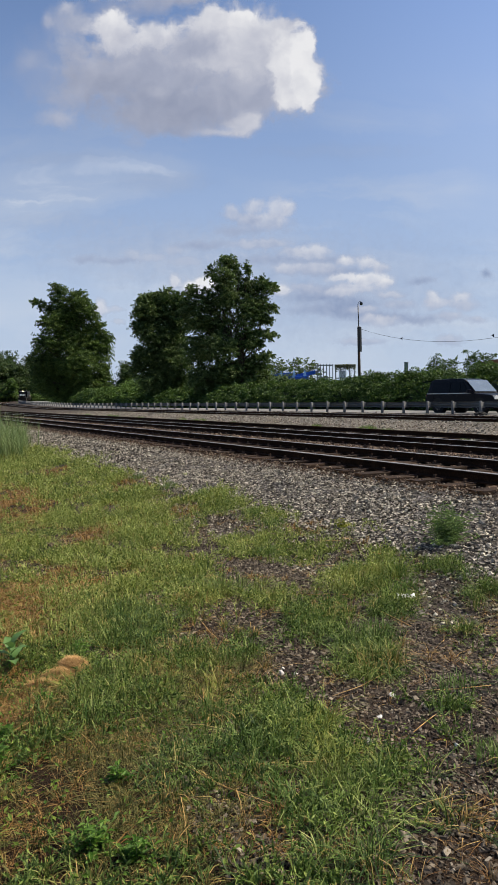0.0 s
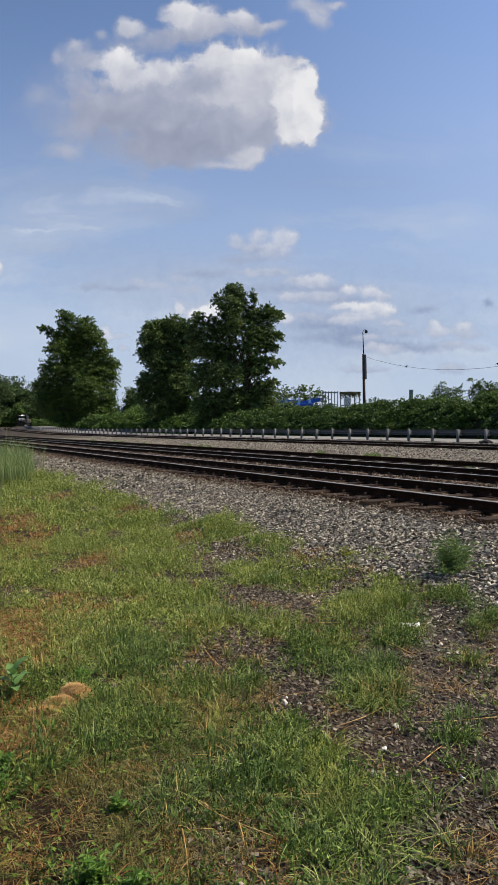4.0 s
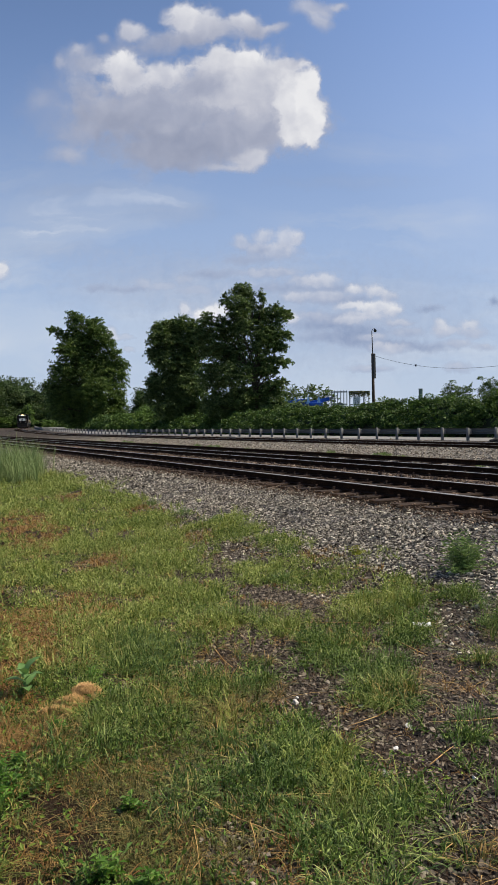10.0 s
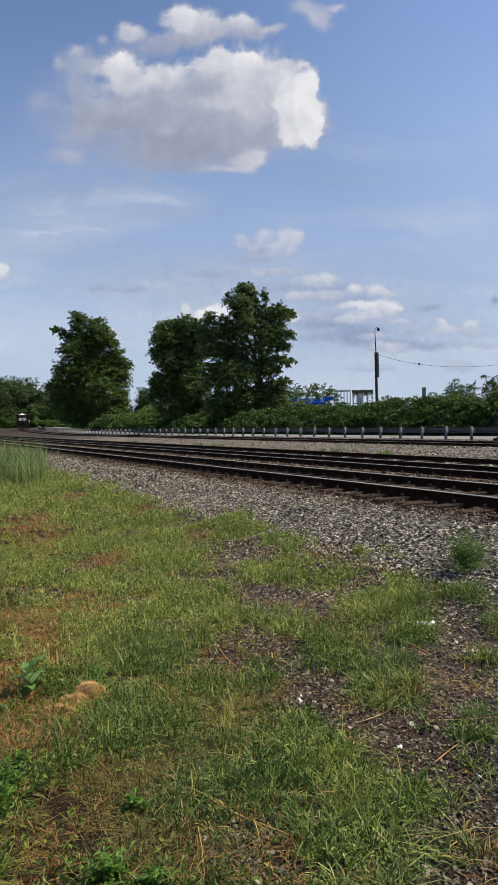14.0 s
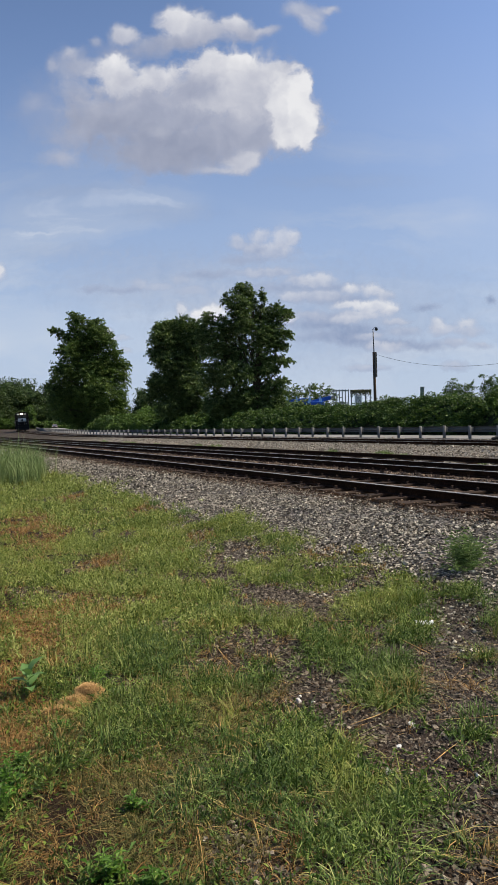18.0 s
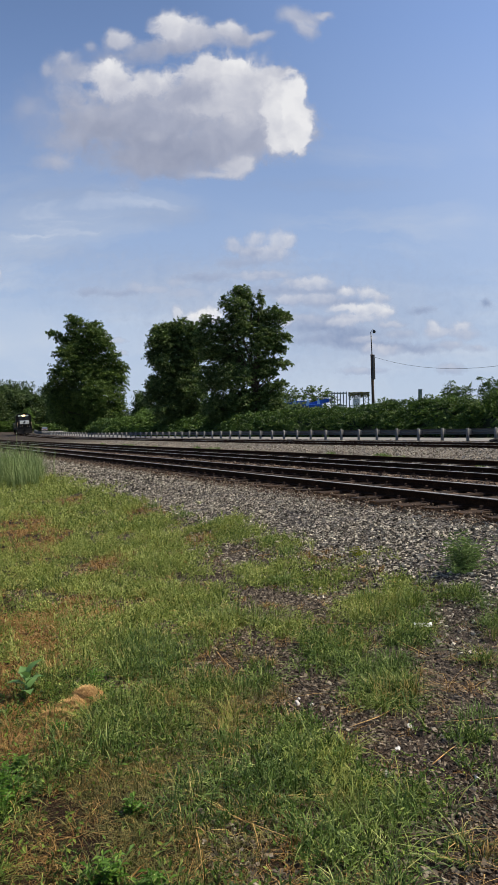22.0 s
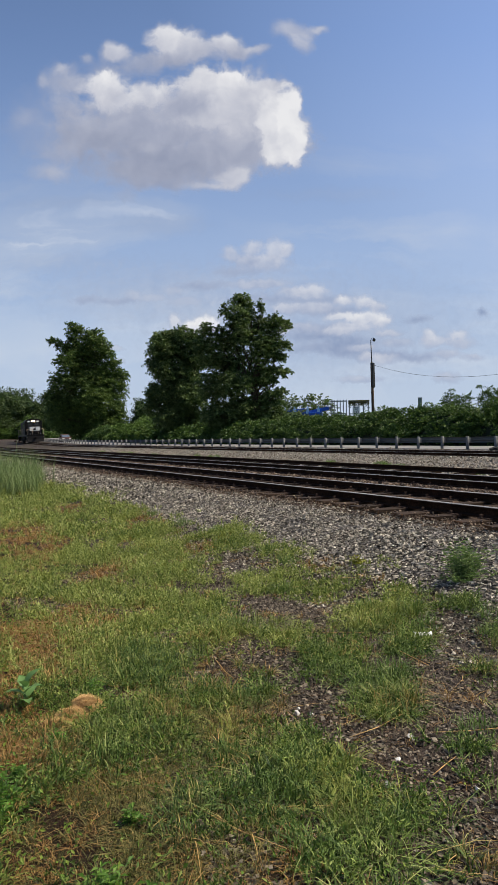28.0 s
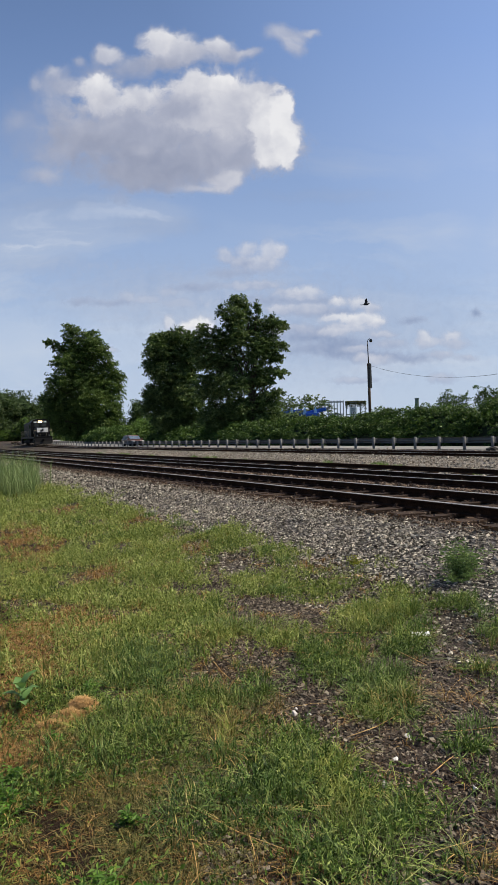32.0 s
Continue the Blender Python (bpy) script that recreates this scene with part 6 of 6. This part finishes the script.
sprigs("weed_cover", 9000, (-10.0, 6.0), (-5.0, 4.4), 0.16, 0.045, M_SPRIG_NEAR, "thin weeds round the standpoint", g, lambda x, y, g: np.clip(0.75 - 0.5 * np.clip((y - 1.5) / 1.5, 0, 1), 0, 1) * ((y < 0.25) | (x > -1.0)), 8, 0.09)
blades("dry_grass", 100000, (-5.2, -0.9), (0.1, 4.4), 0.06, 0.0014, M_DRY, "flattened dry straw between the grass", g, dry, 1.9)
blades("dry_grass", 56000, (-7.4, -3.4), (0.4, 2.1), 0.05, 0.002, M_DRY, "patch of orange-brown dead grass", g, dry, 1.9)
M_OLIVE = leafy("fine_olive_grass", (0.025, 0.032, 0.008), (0.1, 0.1, 0.025), (0.36, 0.29, 0.11), 0.12, 3.5)
blades("fine_grass", 80000, (-3.9, -1.6), (0.2, 2.2), 0.065, 0.0014, M_OLIVE, "fine dense olive grass bleached at its tips", g, lambda x, y, g: np.clip(5.0 * (0.5 * drift(x, y, 0.45, 15) + 0.5 * drift(x, y, 0.15, 16)) - 2.0, 0.03, 1) * np.clip((31 - np.degrees(np.arctan2(y, -x))) / 6, 0, 1), 1.6, 20)
M_THATCH = leafy("dead_brown_litter", (0.018, 0.01, 0.005), (0.07, 0.038, 0.016), (0.24, 0.145, 0.062), 0.03, 1.5)
blades("dead_litter", 54000, (-5.0, -1.2), (0.1, 3.2), 0.022, 0.0017, M_THATCH, "flattened brown litter on the soil", g, lambda x, y, g: np.clip((2.9 - y) / 1.2, 0, 1) * np.where(np.degrees(np.arctan2(y, -x)) < 50, 1.0, 0.2), 2.6, 6)
blades("dry_grass", 120000, (-16.0, -5.2), (0.5, 4.5), 0.065, 0.003, M_DRY, "flattened dry straw between the grass", g, dry, 1.9)
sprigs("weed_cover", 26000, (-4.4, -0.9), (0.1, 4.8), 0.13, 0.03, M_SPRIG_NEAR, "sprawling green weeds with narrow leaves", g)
sprigs("weed_cover", 36000, (-10.5, -4.2), (0.4, 4.8), 0.16, 0.036, M_SPRIG, "sprawling green weeds with narrow leaves", g, cover, 9, 0.075)
sprigs("weed_cover", 22000, (-22.0, -10.0), (1.0, 4.9), 0.2, 0.058, M_SPRIG, "sprawling green weeds with narrow leaves", g, cover, 8, 0.13)


g2 = np.random.default_rng(83)
gx, gy = g2.uniform(-6.5, -1.8, 26000), g2.uniform(0.0, 2.4, 26000)
thick = 0.5 + 0.5 * np.sin(2.3 * gx + 0.7) * np.sin(2.9 * gy + 1.9) + 0.35 * np.sin(6.1 * gx) * np.sin(5.3 * gy)
keep = g2.random(26000) < np.clip(thick - np.clip((gy - 1.2) / 1.2, 0, 1), 0, 1)
gx, gy = gx[keep], gy[keep]
pts = np.stack([gx, gy, land(gx, gy) + swell(gx, gy) + np.abs(g2.normal(0, 0.028, len(gx))) + 0.005], -1)
V, F = leaf_cloud(pts, g2.uniform(0.006, 0.016, len(gx)), g2, 0.5)
big_mesh("clover", V, F, leafy("clover_leaves", (0.05, 0.11, 0.015), (0.13, 0.22, 0.03), (0.28, 0.34, 0.06), 0.35, 2.0), None, "stuff", "low leafy ground cover between the grass")


def tall(x, y, g):
    return np.clip(1.3 - ((x + 24) / 4.0) ** 2 - ((y - 3.4) / 1.0) ** 2 + g.normal(0, 0.25, x.shape), 0, 1)


blades("tall_grass", 30000, (-29.5, -18.0), (2.3, 4.7), 0.8, 0.0036, leafy("pale_tall_grass", (0.08, 0.13, 0.04), (0.2, 0.27, 0.095), (0.42, 0.46, 0.22), 0.3), "stand of pale tall grass beside the ballast", g, tall, 0.5)


M_STEM = plain("green_stem", (0.09, 0.13, 0.04), 0.6, 0, 0.2)


def plant(name, x, y, stems, height, leaf_len, leaf_w, mat, label, category, seed, spread=0.6, per=9):
    """A weed: thin stems with narrow leaves along them."""
    g, r = np.random.default_rng(seed), random.Random(seed)
    t = tagged(new(name), label, category)
    t.matrix_basis = pose(x, y, float(land(x, y) + swell(x, y)))
    bm, V, F, cnt = B(), [], [], 0
    for _ in range(stems):
        a, tilt, h = r.uniform(0, 6.283), abs(r.gauss(0, spread)), height * r.uniform(0.5, 1.1)
        base = Vector((r.gauss(0, height * 0.12), r.gauss(0, height * 0.12), 0))
        tip = base + Vector((math.cos(a) * math.sin(tilt), math.sin(a) * math.sin(tilt), math.cos(tilt))) * h
        rod(bm, base, tip, 0.0022, 0.001, 4)
        for k in range(per):
            p = base.lerp(tip, 0.2 + 0.8 * k / per)
            b = r.uniform(0, 6.283)
            d = Vector((math.cos(b), math.sin(b), r.uniform(0.1, 0.7))).normalized()
            s = d.cross(Vector((0, 0, 1))).normalized() * leaf_w * r.uniform(0.6, 1.2)
            L = leaf_len * r.uniform(0.5, 1.2)
            q = p + d * L * 0.5 + Vector((0, 0, 0.1 * L))
            e = p + d * L - Vector((0, 0, 0.15 * L))
            V += [p, q + s, e, q - s]
            F += [(cnt, cnt + 1, cnt + 2), (cnt, cnt + 2, cnt + 3)]
            cnt += 4
    part("stem", bm, M_STEM, t)
    big_mesh("leaves", [tuple(v) for v in V], F, mat, t, "stuff")
    return t


def clump(x, y, n, height, spread, seed, thin=0.0016):
    """A wiry tuft of thin bent stems of its own."""
    g = np.random.default_rng(seed)
    t = tagged(new("grass_clump"), "wiry tuft of pale green grass in the gravel", "grass clump", "grass tufts in the gravel")
    t.matrix_basis = pose(x, y, float(land(x, y) + swell(x, y)))
    p = np.concatenate([g.normal(0, 0.42 * spread, (n, 2)) * (1.25, 1.0), np.zeros((n, 1))], 1)
    far = np.clip(1.15 - np.linalg.norm(p[:, :2], axis=1) / (1.3 * spread), 0.35, 1)
    h = height * g.uniform(0.4, 1.25, n) * far
    a = np.arctan2(p[:, 1], p[:, 0]) + g.normal(0, 1.3, n)
    l = np.abs(g.normal(0, 0.85, n)) * h
    d = np.stack([np.cos(a), np.sin(a), np.zeros(n)], -1)
    s = np.stack([-np.sin(a), np.cos(a), np.zeros(n)], -1) * thin
    up = np.stack([np.zeros(n), np.zeros(n), h], -1)
    bow = np.clip(l / h, 0, 1.6)[:, None]
    low, mid = p + up * (0.5 - 0.08 * bow) + d * (l * 0.22)[:, None], p + up * (0.86 - 0.24 * bow) + d * (l * 0.62)[:, None]
    tip = p + up * (1.02 - 0.48 * bow) + d * l[:, None]
    V = np.stack([p - s, p + s, low + s, low - s, mid + s * 0.7, mid - s * 0.7, tip], 1).reshape(-1, 3)
    i = 7 * np.arange(n)[:, None]
    F = np.concatenate([i + [0, 1, 2], i + [0, 2, 3], i + [3, 2, 4], i + [3, 4, 5], i + [5, 4, 6]], 1).reshape(-1, 3)
    big_mesh("stem_tuft", V, F, M_WEED, t, "stuff")


M_WEED = leafy("weed_leaves", (0.045, 0.09, 0.02), (0.135, 0.21, 0.05), (0.36, 0.43, 0.15), 0.3, 3.0)
M_FRESH = leafy("fresh_green_leaves", (0.05, 0.125, 0.014), (0.11, 0.23, 0.03), (0.22, 0.35, 0.06), 0.4, 3.0)
M_STRAW = mat_stone("dead_straw", (0.1, (0.2, 0.1, 0.03)), (0.5, (0.47, 0.28, 0.105)), (0.95, (0.74, 0.5, 0.23)))
plant("weed", -4.6, 4.66, 95, 0.4, 0.07, 0.003, leafy("grey_green_leaves", (0.08, 0.14, 0.045), (0.22, 0.32, 0.105), (0.48, 0.57, 0.25), 0.35, 3.0), "bushy grey-green weed growing in the ballast", "weed", 1, 0.95, 12)
for k, (x, y, n, h) in enumerate(((-4.4, 3.85, 40, 0.26), (-4.75, 3.7, 40, 0.25), (-4.1, 3.75, 22, 0.2), (-3.34, 2.7, 36, 0.24), (-3.55, 2.95, 34, 0.24), (-4.75, 2.65, 30, 0.2), (-5.9, 3.5, 30, 0.26), (-6.8, 4.1, 40, 0.26), (-7.4, 4.2, 40, 0.26), (-2.6, 2.75, 20, 0.2),
                                 (-2.85, 1.75, 40, 0.2), (-2.6, 1.5, 36, 0.2), (-3.1, 1.5, 34, 0.2), (-2.2, 1.4, 30, 0.2), (-2.0, 2.35, 26, 0.22), (-2.15, 1.8, 26, 0.2), (-9.2, 4.3, 40, 0.28), (-10.4, 4.25, 40, 0.28), (-12.0, 4.3, 40, 0.3), (-1.75, 1.45, 24, 0.18), (-3.7, 1.9, 26, 0.2), (-3.6, 3.9, 16, 0.2))):
    clump(x, y, n * 6, h * 0.55, h * 0.75, 300 + k, 0.002)
for k, (x, y, n, h) in enumerate(((-3.1, 0.42, 26, 0.13), (-2.95, 0.36, 20, 0.12), (-2.33, 0.63, 24, 0.12), (-2.2, 0.75, 18, 0.1), (-3.3, 0.5, 14, 0.1), (-4.2, 1.1, 18, 0.1), (-3.6, 0.75, 14, 0.08), (-2.7, 0.85, 12, 0.08))):
    plant("weed", x, y, n, h, 0.035, 0.008, M_FRESH, "low bright green weed with small leaves", "weed", 140 + k, 0.8, 11)
for k in range(16):
    clump(-14 - 3.1 * k + math.sin(k * 5) * 2, 14.6 + 3.0 * abs(math.sin(k * 3.7)), 260, 0.22, 0.35, 400 + k, 0.006)
plant("yellow_weed", -5.97, 4.47, 26, 0.12, 0.05, 0.006, leafy("yellow_green_leaves", (0.2, 0.22, 0.03), (0.34, 0.33, 0.04), (0.5, 0.45, 0.06)), "small yellow-green weed on the ballast", "weed", 160, 0.9)
M_MILK = leafy("milkweed_leaves", (0.09, 0.18, 0.05), (0.15, 0.27, 0.085), (0.22, 0.35, 0.13), 0.3, 3.0)
broad = plant("milkweed_seedling", -4.2, 0.69, 3, 0.16, 0.02, 0.004, M_FRESH, "broad-leaved green seedling in the grass", "weed", 170, 0.25, 3)
for k in range(7):
    bm = B()
    rows_ = []
    for q in range(5):
        w = 0.033 * math.sin(math.pi * (0.12 + 0.86 * q / 4))
        z = 0.03 * math.sin(math.pi * q / 5) - 0.012 * q
        rows_.append([bm.verts.new((0.03 * q, -w, z + 0.006)), bm.verts.new((0.03 * q, 0, z)), bm.verts.new((0.03 * q, w, z + 0.006))])
    for u, v in zip(rows_, rows_[1:]):
        for j in (0, 1):
            bm.faces.new((u[j], v[j], v[j + 1], u[j + 1])).smooth = True
    lf = part("leaf", bm, M_MILK, broad, "broad oval green leaf")
    lf.matrix_basis = pose(0, 0, 0.05 + 0.017 * k, 0, -25 - 4 * k, 137 * k)


def straw_heap(x, y, w, l, h, turn, n, seed):
    """A clump of dead straw: short bent stalks over a low mound."""
    g = np.random.default_rng(seed)
    t = tagged(new("straw_clump"), "clump of dead tan straw lying in the grass", "straw", "dead straw clumps")
    t.matrix_basis = pose(x, y, float(land(x, y) + swell(x, y)), 0, 0, turn)
    bm = B()
    bmesh.ops.create_icosphere(bm, subdivisions=3, radius=1)
    for v in bm.verts:
        v.co = Vector((v.co.x * l * 0.85, v.co.y * w * 0.85, max(v.co.z, -0.1) * h * 0.7)) * (1 + 0.25 * noise.noise(v.co * 2.3))
    if h > 0.02:
        part("mat", bm, M_STRAW, t)
    else:
        bm.free()
    a, q = g.uniform(0, 6.283, n), np.sqrt(g.random(n))
    cx, cy = np.cos(a) * q * l, np.sin(a) * q * w
    cz = h * np.sqrt(np.clip(1 - q * q, 0, 1)) * g.uniform(0.6, 1.15, n) + 0.005
    b, L = g.uniform(0, 6.283, n), g.uniform(0.01, 0.035, n)
    d = np.stack([np.cos(b), np.sin(b), g.normal(0, 0.2, n)], -1) * L[:, None]
    s = np.stack([-np.sin(b), np.cos(b), np.zeros(n)], -1) * 0.0009
    c = np.stack([cx, cy, cz], -1)
    V = np.stack([c - d - s, c - d + s, c + d + s + (0, 0, -0.004), c + d - s + (0, 0, -0.004)], 1).reshape(-1, 3)
    F = (4 * np.arange(n)[:, None] + [0, 1, 2, 3])
    big_mesh("stalk_mat", V, F, M_STRAW, t, "stuff")
    return t


straw_heap(-3.97, 1.0, 0.075, 0.105, 0.08, 25, 5200, 1)
straw_heap(-3.91, 0.91, 0.055, 0.1, 0.055, 60, 3200, 3)
straw_heap(-3.87, 0.8, 0.04, 0.1, 0.038, 80, 2600, 2)
for k, (x, y, w) in enumerate(((-12.3, 4.05, 0.3), (-9.9, 3.7, 0.25), (-3.42, 1.72, 0.14), (-5.6, 4.3, 0.14))):
    straw_heap(x, y, w * 0.6, w * 0.8, 0.008, 40 * k, 240, 10 + k)

# loose dead stalks
g = np.random.default_rng(91)
stalk_r = random.Random(5)
for k in range(46):
    x, y = stalk_r.uniform(-7, -2.3), stalk_r.uniform(1.2, 4.3)
    a, L = stalk_r.uniform(0, 6.283), stalk_r.uniform(0.06, 0.28)
    z = float(land(x, y) + swell(x, y)) + 0.018
    bm = B()
    p = [Vector((x + math.cos(a) * L * (q - 1) + stalk_r.gauss(0, 0.006), y + math.sin(a) * L * (q - 1) + stalk_r.gauss(0, 0.006), z + stalk_r.uniform(-0.008, 0.02))) for q in range(3)]
    rod(bm, p[0], p[1], 0.0025, 0.0025, 5), rod(bm, p[1], p[2], 0.0025, 0.0012, 5)
    tagged(part("dead_stalk", bm, M_STRAW), "dry tan plant stalk lying on the gravel", "stalk", "loose dead stalks")

# crumpled white paper
bm = B()
bmesh.ops.create_grid(bm, x_segments=14, y_segments=8, size=0.5)
for v in bm.verts:
    v.co = Vector((v.co.x * 0.14, v.co.y * 0.06, 0.016 + 0.014 * noise.noise(v.co * 9) + 0.01 * noise.noise(v.co * 21)))
bmesh.ops.solidify(bm, geom=list(bm.faces), thickness=0.002)
paper = part("litter", bm, M_WHITE)
tagged(paper, "crumpled scrap of white paper on the gravel", "litter")
paper.matrix_basis = pose(-3.93, 3.55, float(land(-3.93, 3.55)) + 0.035, 14, -5, 55)


# dark debris by the guardrail
bm = B()
bmesh.ops.create_icosphere(bm, subdivisions=3, radius=1)
for v in bm.verts:
    v.co = Vector((v.co.x * 0.34, v.co.y * 0.2, v.co.z * 0.13)) * (1 + 0.35 * noise.noise(v.co * 2.1))
debris = part("debris", bm, M_RUBBER)
tagged(debris, "dark crumpled debris lying beside a guardrail post", "debris")
debris.matrix_basis = pose(-24.3, 26.75, float(land(-24.3, 26.75)) + 0.06, 0, 0, 20)

# ---- birds ----
M_BIRD = plain("black_feathers", (0.012, 0.012, 0.014), 0.6, 0, 0.3)


def bird(label, size=1.0):
    """Forward +x; body, tail and two wings spread."""
    t = tagged(new("bird"), label, "bird", "black birds")
    bm = B()
    bmesh.ops.create_uvsphere(bm, u_segments=14, v_segments=10, radius=1)
    for v in bm.verts:
        v.co = Vector((v.co.x * 0.1, v.co.y * 0.035, v.co.z * 0.036))
    bmesh.ops.create_uvsphere(bm, u_segments=10, v_segments=8, radius=0.026, matrix=Matrix.Translation((0.1, 0, 0.018)))
    part("body", bm, M_BIRD, t)
    part("beak", rod(B(), (0.118, 0, 0.016), (0.15, 0, 0.012), 0.008, 0.001, 8), M_DARKMETAL, t)
    bm = B()
    prism(bm, [(-0.08, -0.014), (-0.2, -0.045), (-0.2, 0.045), (-0.08, 0.014)], -0.003, 0.003)
    bmesh.ops.rotate(bm, verts=bm.verts, cent=(0, 0, 0), matrix=Matrix.Rotation(radians(90), 3, "X"))
    part("tail", bm, M_BIRD, t)
    wings = []
    for s in (-1, 1):
        bm = B()
        prism(bm, [(0.05 * size, 0.0), (0.06 * size, 0.08 * size), (0.02 * size, 0.2 * size), (-0.03 * size, 0.14 * size), (-0.06 * size, 0.0)], -0.003, 0.003)
        bmesh.ops.rotate(bm, verts=bm.verts, cent=(0, 0, 0), matrix=Matrix.Rotation(radians(-90), 3, "X"))
        for v in bm.verts:
            v.co.y *= s
        wg = part("wing", bm, M_BIRD, t, "dark pointed wing")
        wg.matrix_basis = pose(0, s * 0.02, 0.02)
        wings.append((wg, s))
    for ob in [t.children[k] for k in range(3)]:
        ob.data.transform(Matrix.Scale(size, 4))
    return t, wings


bird_high, wings_high = bird("black bird flying over the tracks", 1.35)
bird_low, wings_low = bird("black bird flying past the trees", 1.9)
bird_wire, wings_wire = bird("small dark bird sitting on the wire")
bird_still, wings_still = bird("small dark bird resting on the wire")
for wg, s in wings_still:
    wg.matrix_basis = pose(0, s * 0.02, 0.0, s * -70, 0, 0)
bird_still.matrix_basis = pose(-37.46, 42.5, 6.7, 0, -20, 30)


# ---- what moves ----
def line_pose(x, y, z, lean=0.0):
    """A pose on the railway or road at x, facing along it."""
    u = min(x - BEND_X, 0.0)
    return pose(x, y + u * u / (2 * BEND_R), z + float(rise(x)), lean, 0, math.degrees(math.atan(u / BEND_R)))


def motions():
    # locomotive: creeps round the bend and slows; x of its middle
    keys = ((0, -281), (2, -271), (5.5, -254), (9, -233), (14, -199), (19, -168.5), (25, -148), (29, -135), (32, -125.5))
    ts = [k * 0.5 for k in range(65)]
    tt, xx = [k[0] for k in keys], [k[1] for k in keys]

    def smooth(t):
        s = 0.0
        for d in range(-4, 5):
            q = t + d * 0.5
            s += xx[0] + 5 * q if q < 0 else xx[-1] + 3.1 * (q - 32) if q > 32 else float(np.interp(q, tt, xx))
        return s / 9

    walk(loco, [(t, line_pose(smooth(t), 23.25, 0.885, 2.7)) for t in ts])
    spins = [k * 0.1 for k in range(321)]
    for ax, x in loco_axles:
        walk(ax, [(t, pose(x, 0, 0.51, 0, math.degrees((smooth(t) - smooth(0)) / 0.51) % 360.0, 0)) for t in spins])
    # the dark vehicle leaves at once; the small car comes from the bend at the end
    for ob, wheels, rows_ in ((suv, suv_wheels, ((0, -27.85), (0.5, -21.5), (32, 377.0))), (car, car_wheels, ((0, -480.0), (32, -90.0)))):
        if ob is suv:
            path = [(t, line_pose(-27.98 + 12.65 * t, 30.0, 0.91)) for t in (0, 0.5, 1, 4, 8, 12)] + [(32, line_pose(-27.98 + 12.65 * 12, 30.0, 0.91))]
        else:
            path = [(t, line_pose(-90.2 - 12.2 * (32 - t), 30.0, 0.91)) for t in [k for k in range(33)]]
        walk(ob, path)
        for wh, wx, wy, rad in wheels:
            v = 12.4 / rad
            walk(wh, [(k * 0.1, pose(wx, wy, rad, 0, math.degrees(v * k * 0.1) % 360.0, 0)) for k in range(13)] + [(32, pose(wx, wy, rad, 0, math.degrees(v * 1.2) % 360.0, 0))] if ob is suv else
                 [(k * 0.1, pose(wx, wy, rad, 0, math.degrees(v * k * 0.1) % 360.0, 0)) for k in range(321)])
    # clouds drift slowly to the left and down
    for sheet_high in (cloud_back, cloud_big):
        walk(sheet_high, [(t, pose(0, 0, 1.6, 0, 0, 61 + 2.3 * t / 32) @ pose(0, 0, 0, -0.9 * t / 32, 0, 0)) for t in (0, 16, 32)])
    for sheet_low in (cloud_low, cloud_far, cloud_near):
        walk(sheet_low, [(t, pose(0, 0, 1.6, 0, 0, 61 + 1.4 * t / 32) @ pose(0, 0, 0, -0.15 * t / 32, 0, 0)) for t in (0, 16, 32)])
    # birds
    high = [(0, -77.3, 41.6, 14.0), (29.2, -77.3, 41.6, 14.0), (29.5, -62.9, 38.2, 16.0), (29.7, -50.8, 32.2, 16.8), (29.9, -41.0, 25.9, 17.3), (30.1, -31.7, 19.6, 16.1), (30.3, -25.3, 14.3, 15.0), (30.5, -20.3, 9.8, 13.5), (30.7, -16.7, 6.0, 11.9), (30.9, -14.0, 3.2, 10.7), (32, 4, -10, 8)]
    low = [(0, -87, 45.5, 4.4), (29.9, -87, 45.5, 4.4), (30.3, -66, 8, 6.4), (30.6, -58.4, 12.7, 7.1), (31.0, -51.7, 17.7, 8.2), (31.4, -46.4, 22.1, 9.6), (31.8, -39.9, 25.2, 10.4), (32.0, -35.6, 27.8, 10.3)]
    perch = 8.71 - 0.301 * 5.9 + 0.01 * 5.9 ** 2 + 0.06
    wired = [(0, -47.9, 42.5, perch), (14.6, -47.9, 42.5, perch), (15.2, -44, 44, perch + 2), (16.2, -30, 48, perch + 3), (18, -5, 55, 1.14), (32, -5, 55, 1.14)]
    for ob, wings, rows_ in ((bird_high, wings_high, high), (bird_low, wings_low, low), (bird_wire, wings_wire, wired)):
        path = []
        turn = 0.0
        for k, (t, x, y, z) in enumerate(rows_):
            q = rows_[min(k + 1, len(rows_) - 1)]
            p = rows_[k] if q is not rows_[k] else rows_[k - 1]
            if abs(q[1] - p[1]) + abs(q[2] - p[2]) > 0.01:
                turn = math.degrees(math.atan2(q[2] - p[2], q[1] - p[1]))
            path.append((t, pose(x, y, z, 0, 0, turn)))
        walk(ob, path)
        for wg, s in wings:
            start = rows_[1][0]
            folded = pose(0, s * 0.02, 0.0, s * -70, 0, 0)
            beats = [(0, folded), (start, folded)] + [(round(start + 0.1 * (k + 1), 2), pose(0, s * 0.02, 0.02, s * (35 if k % 2 else -25), 0, 0)) for k in range(int((32 - start) * 10) - 1)]
            if ob is bird_wire:
                beats = beats[:36] + [(32, folded)]
            walk(wg, beats)


motions()
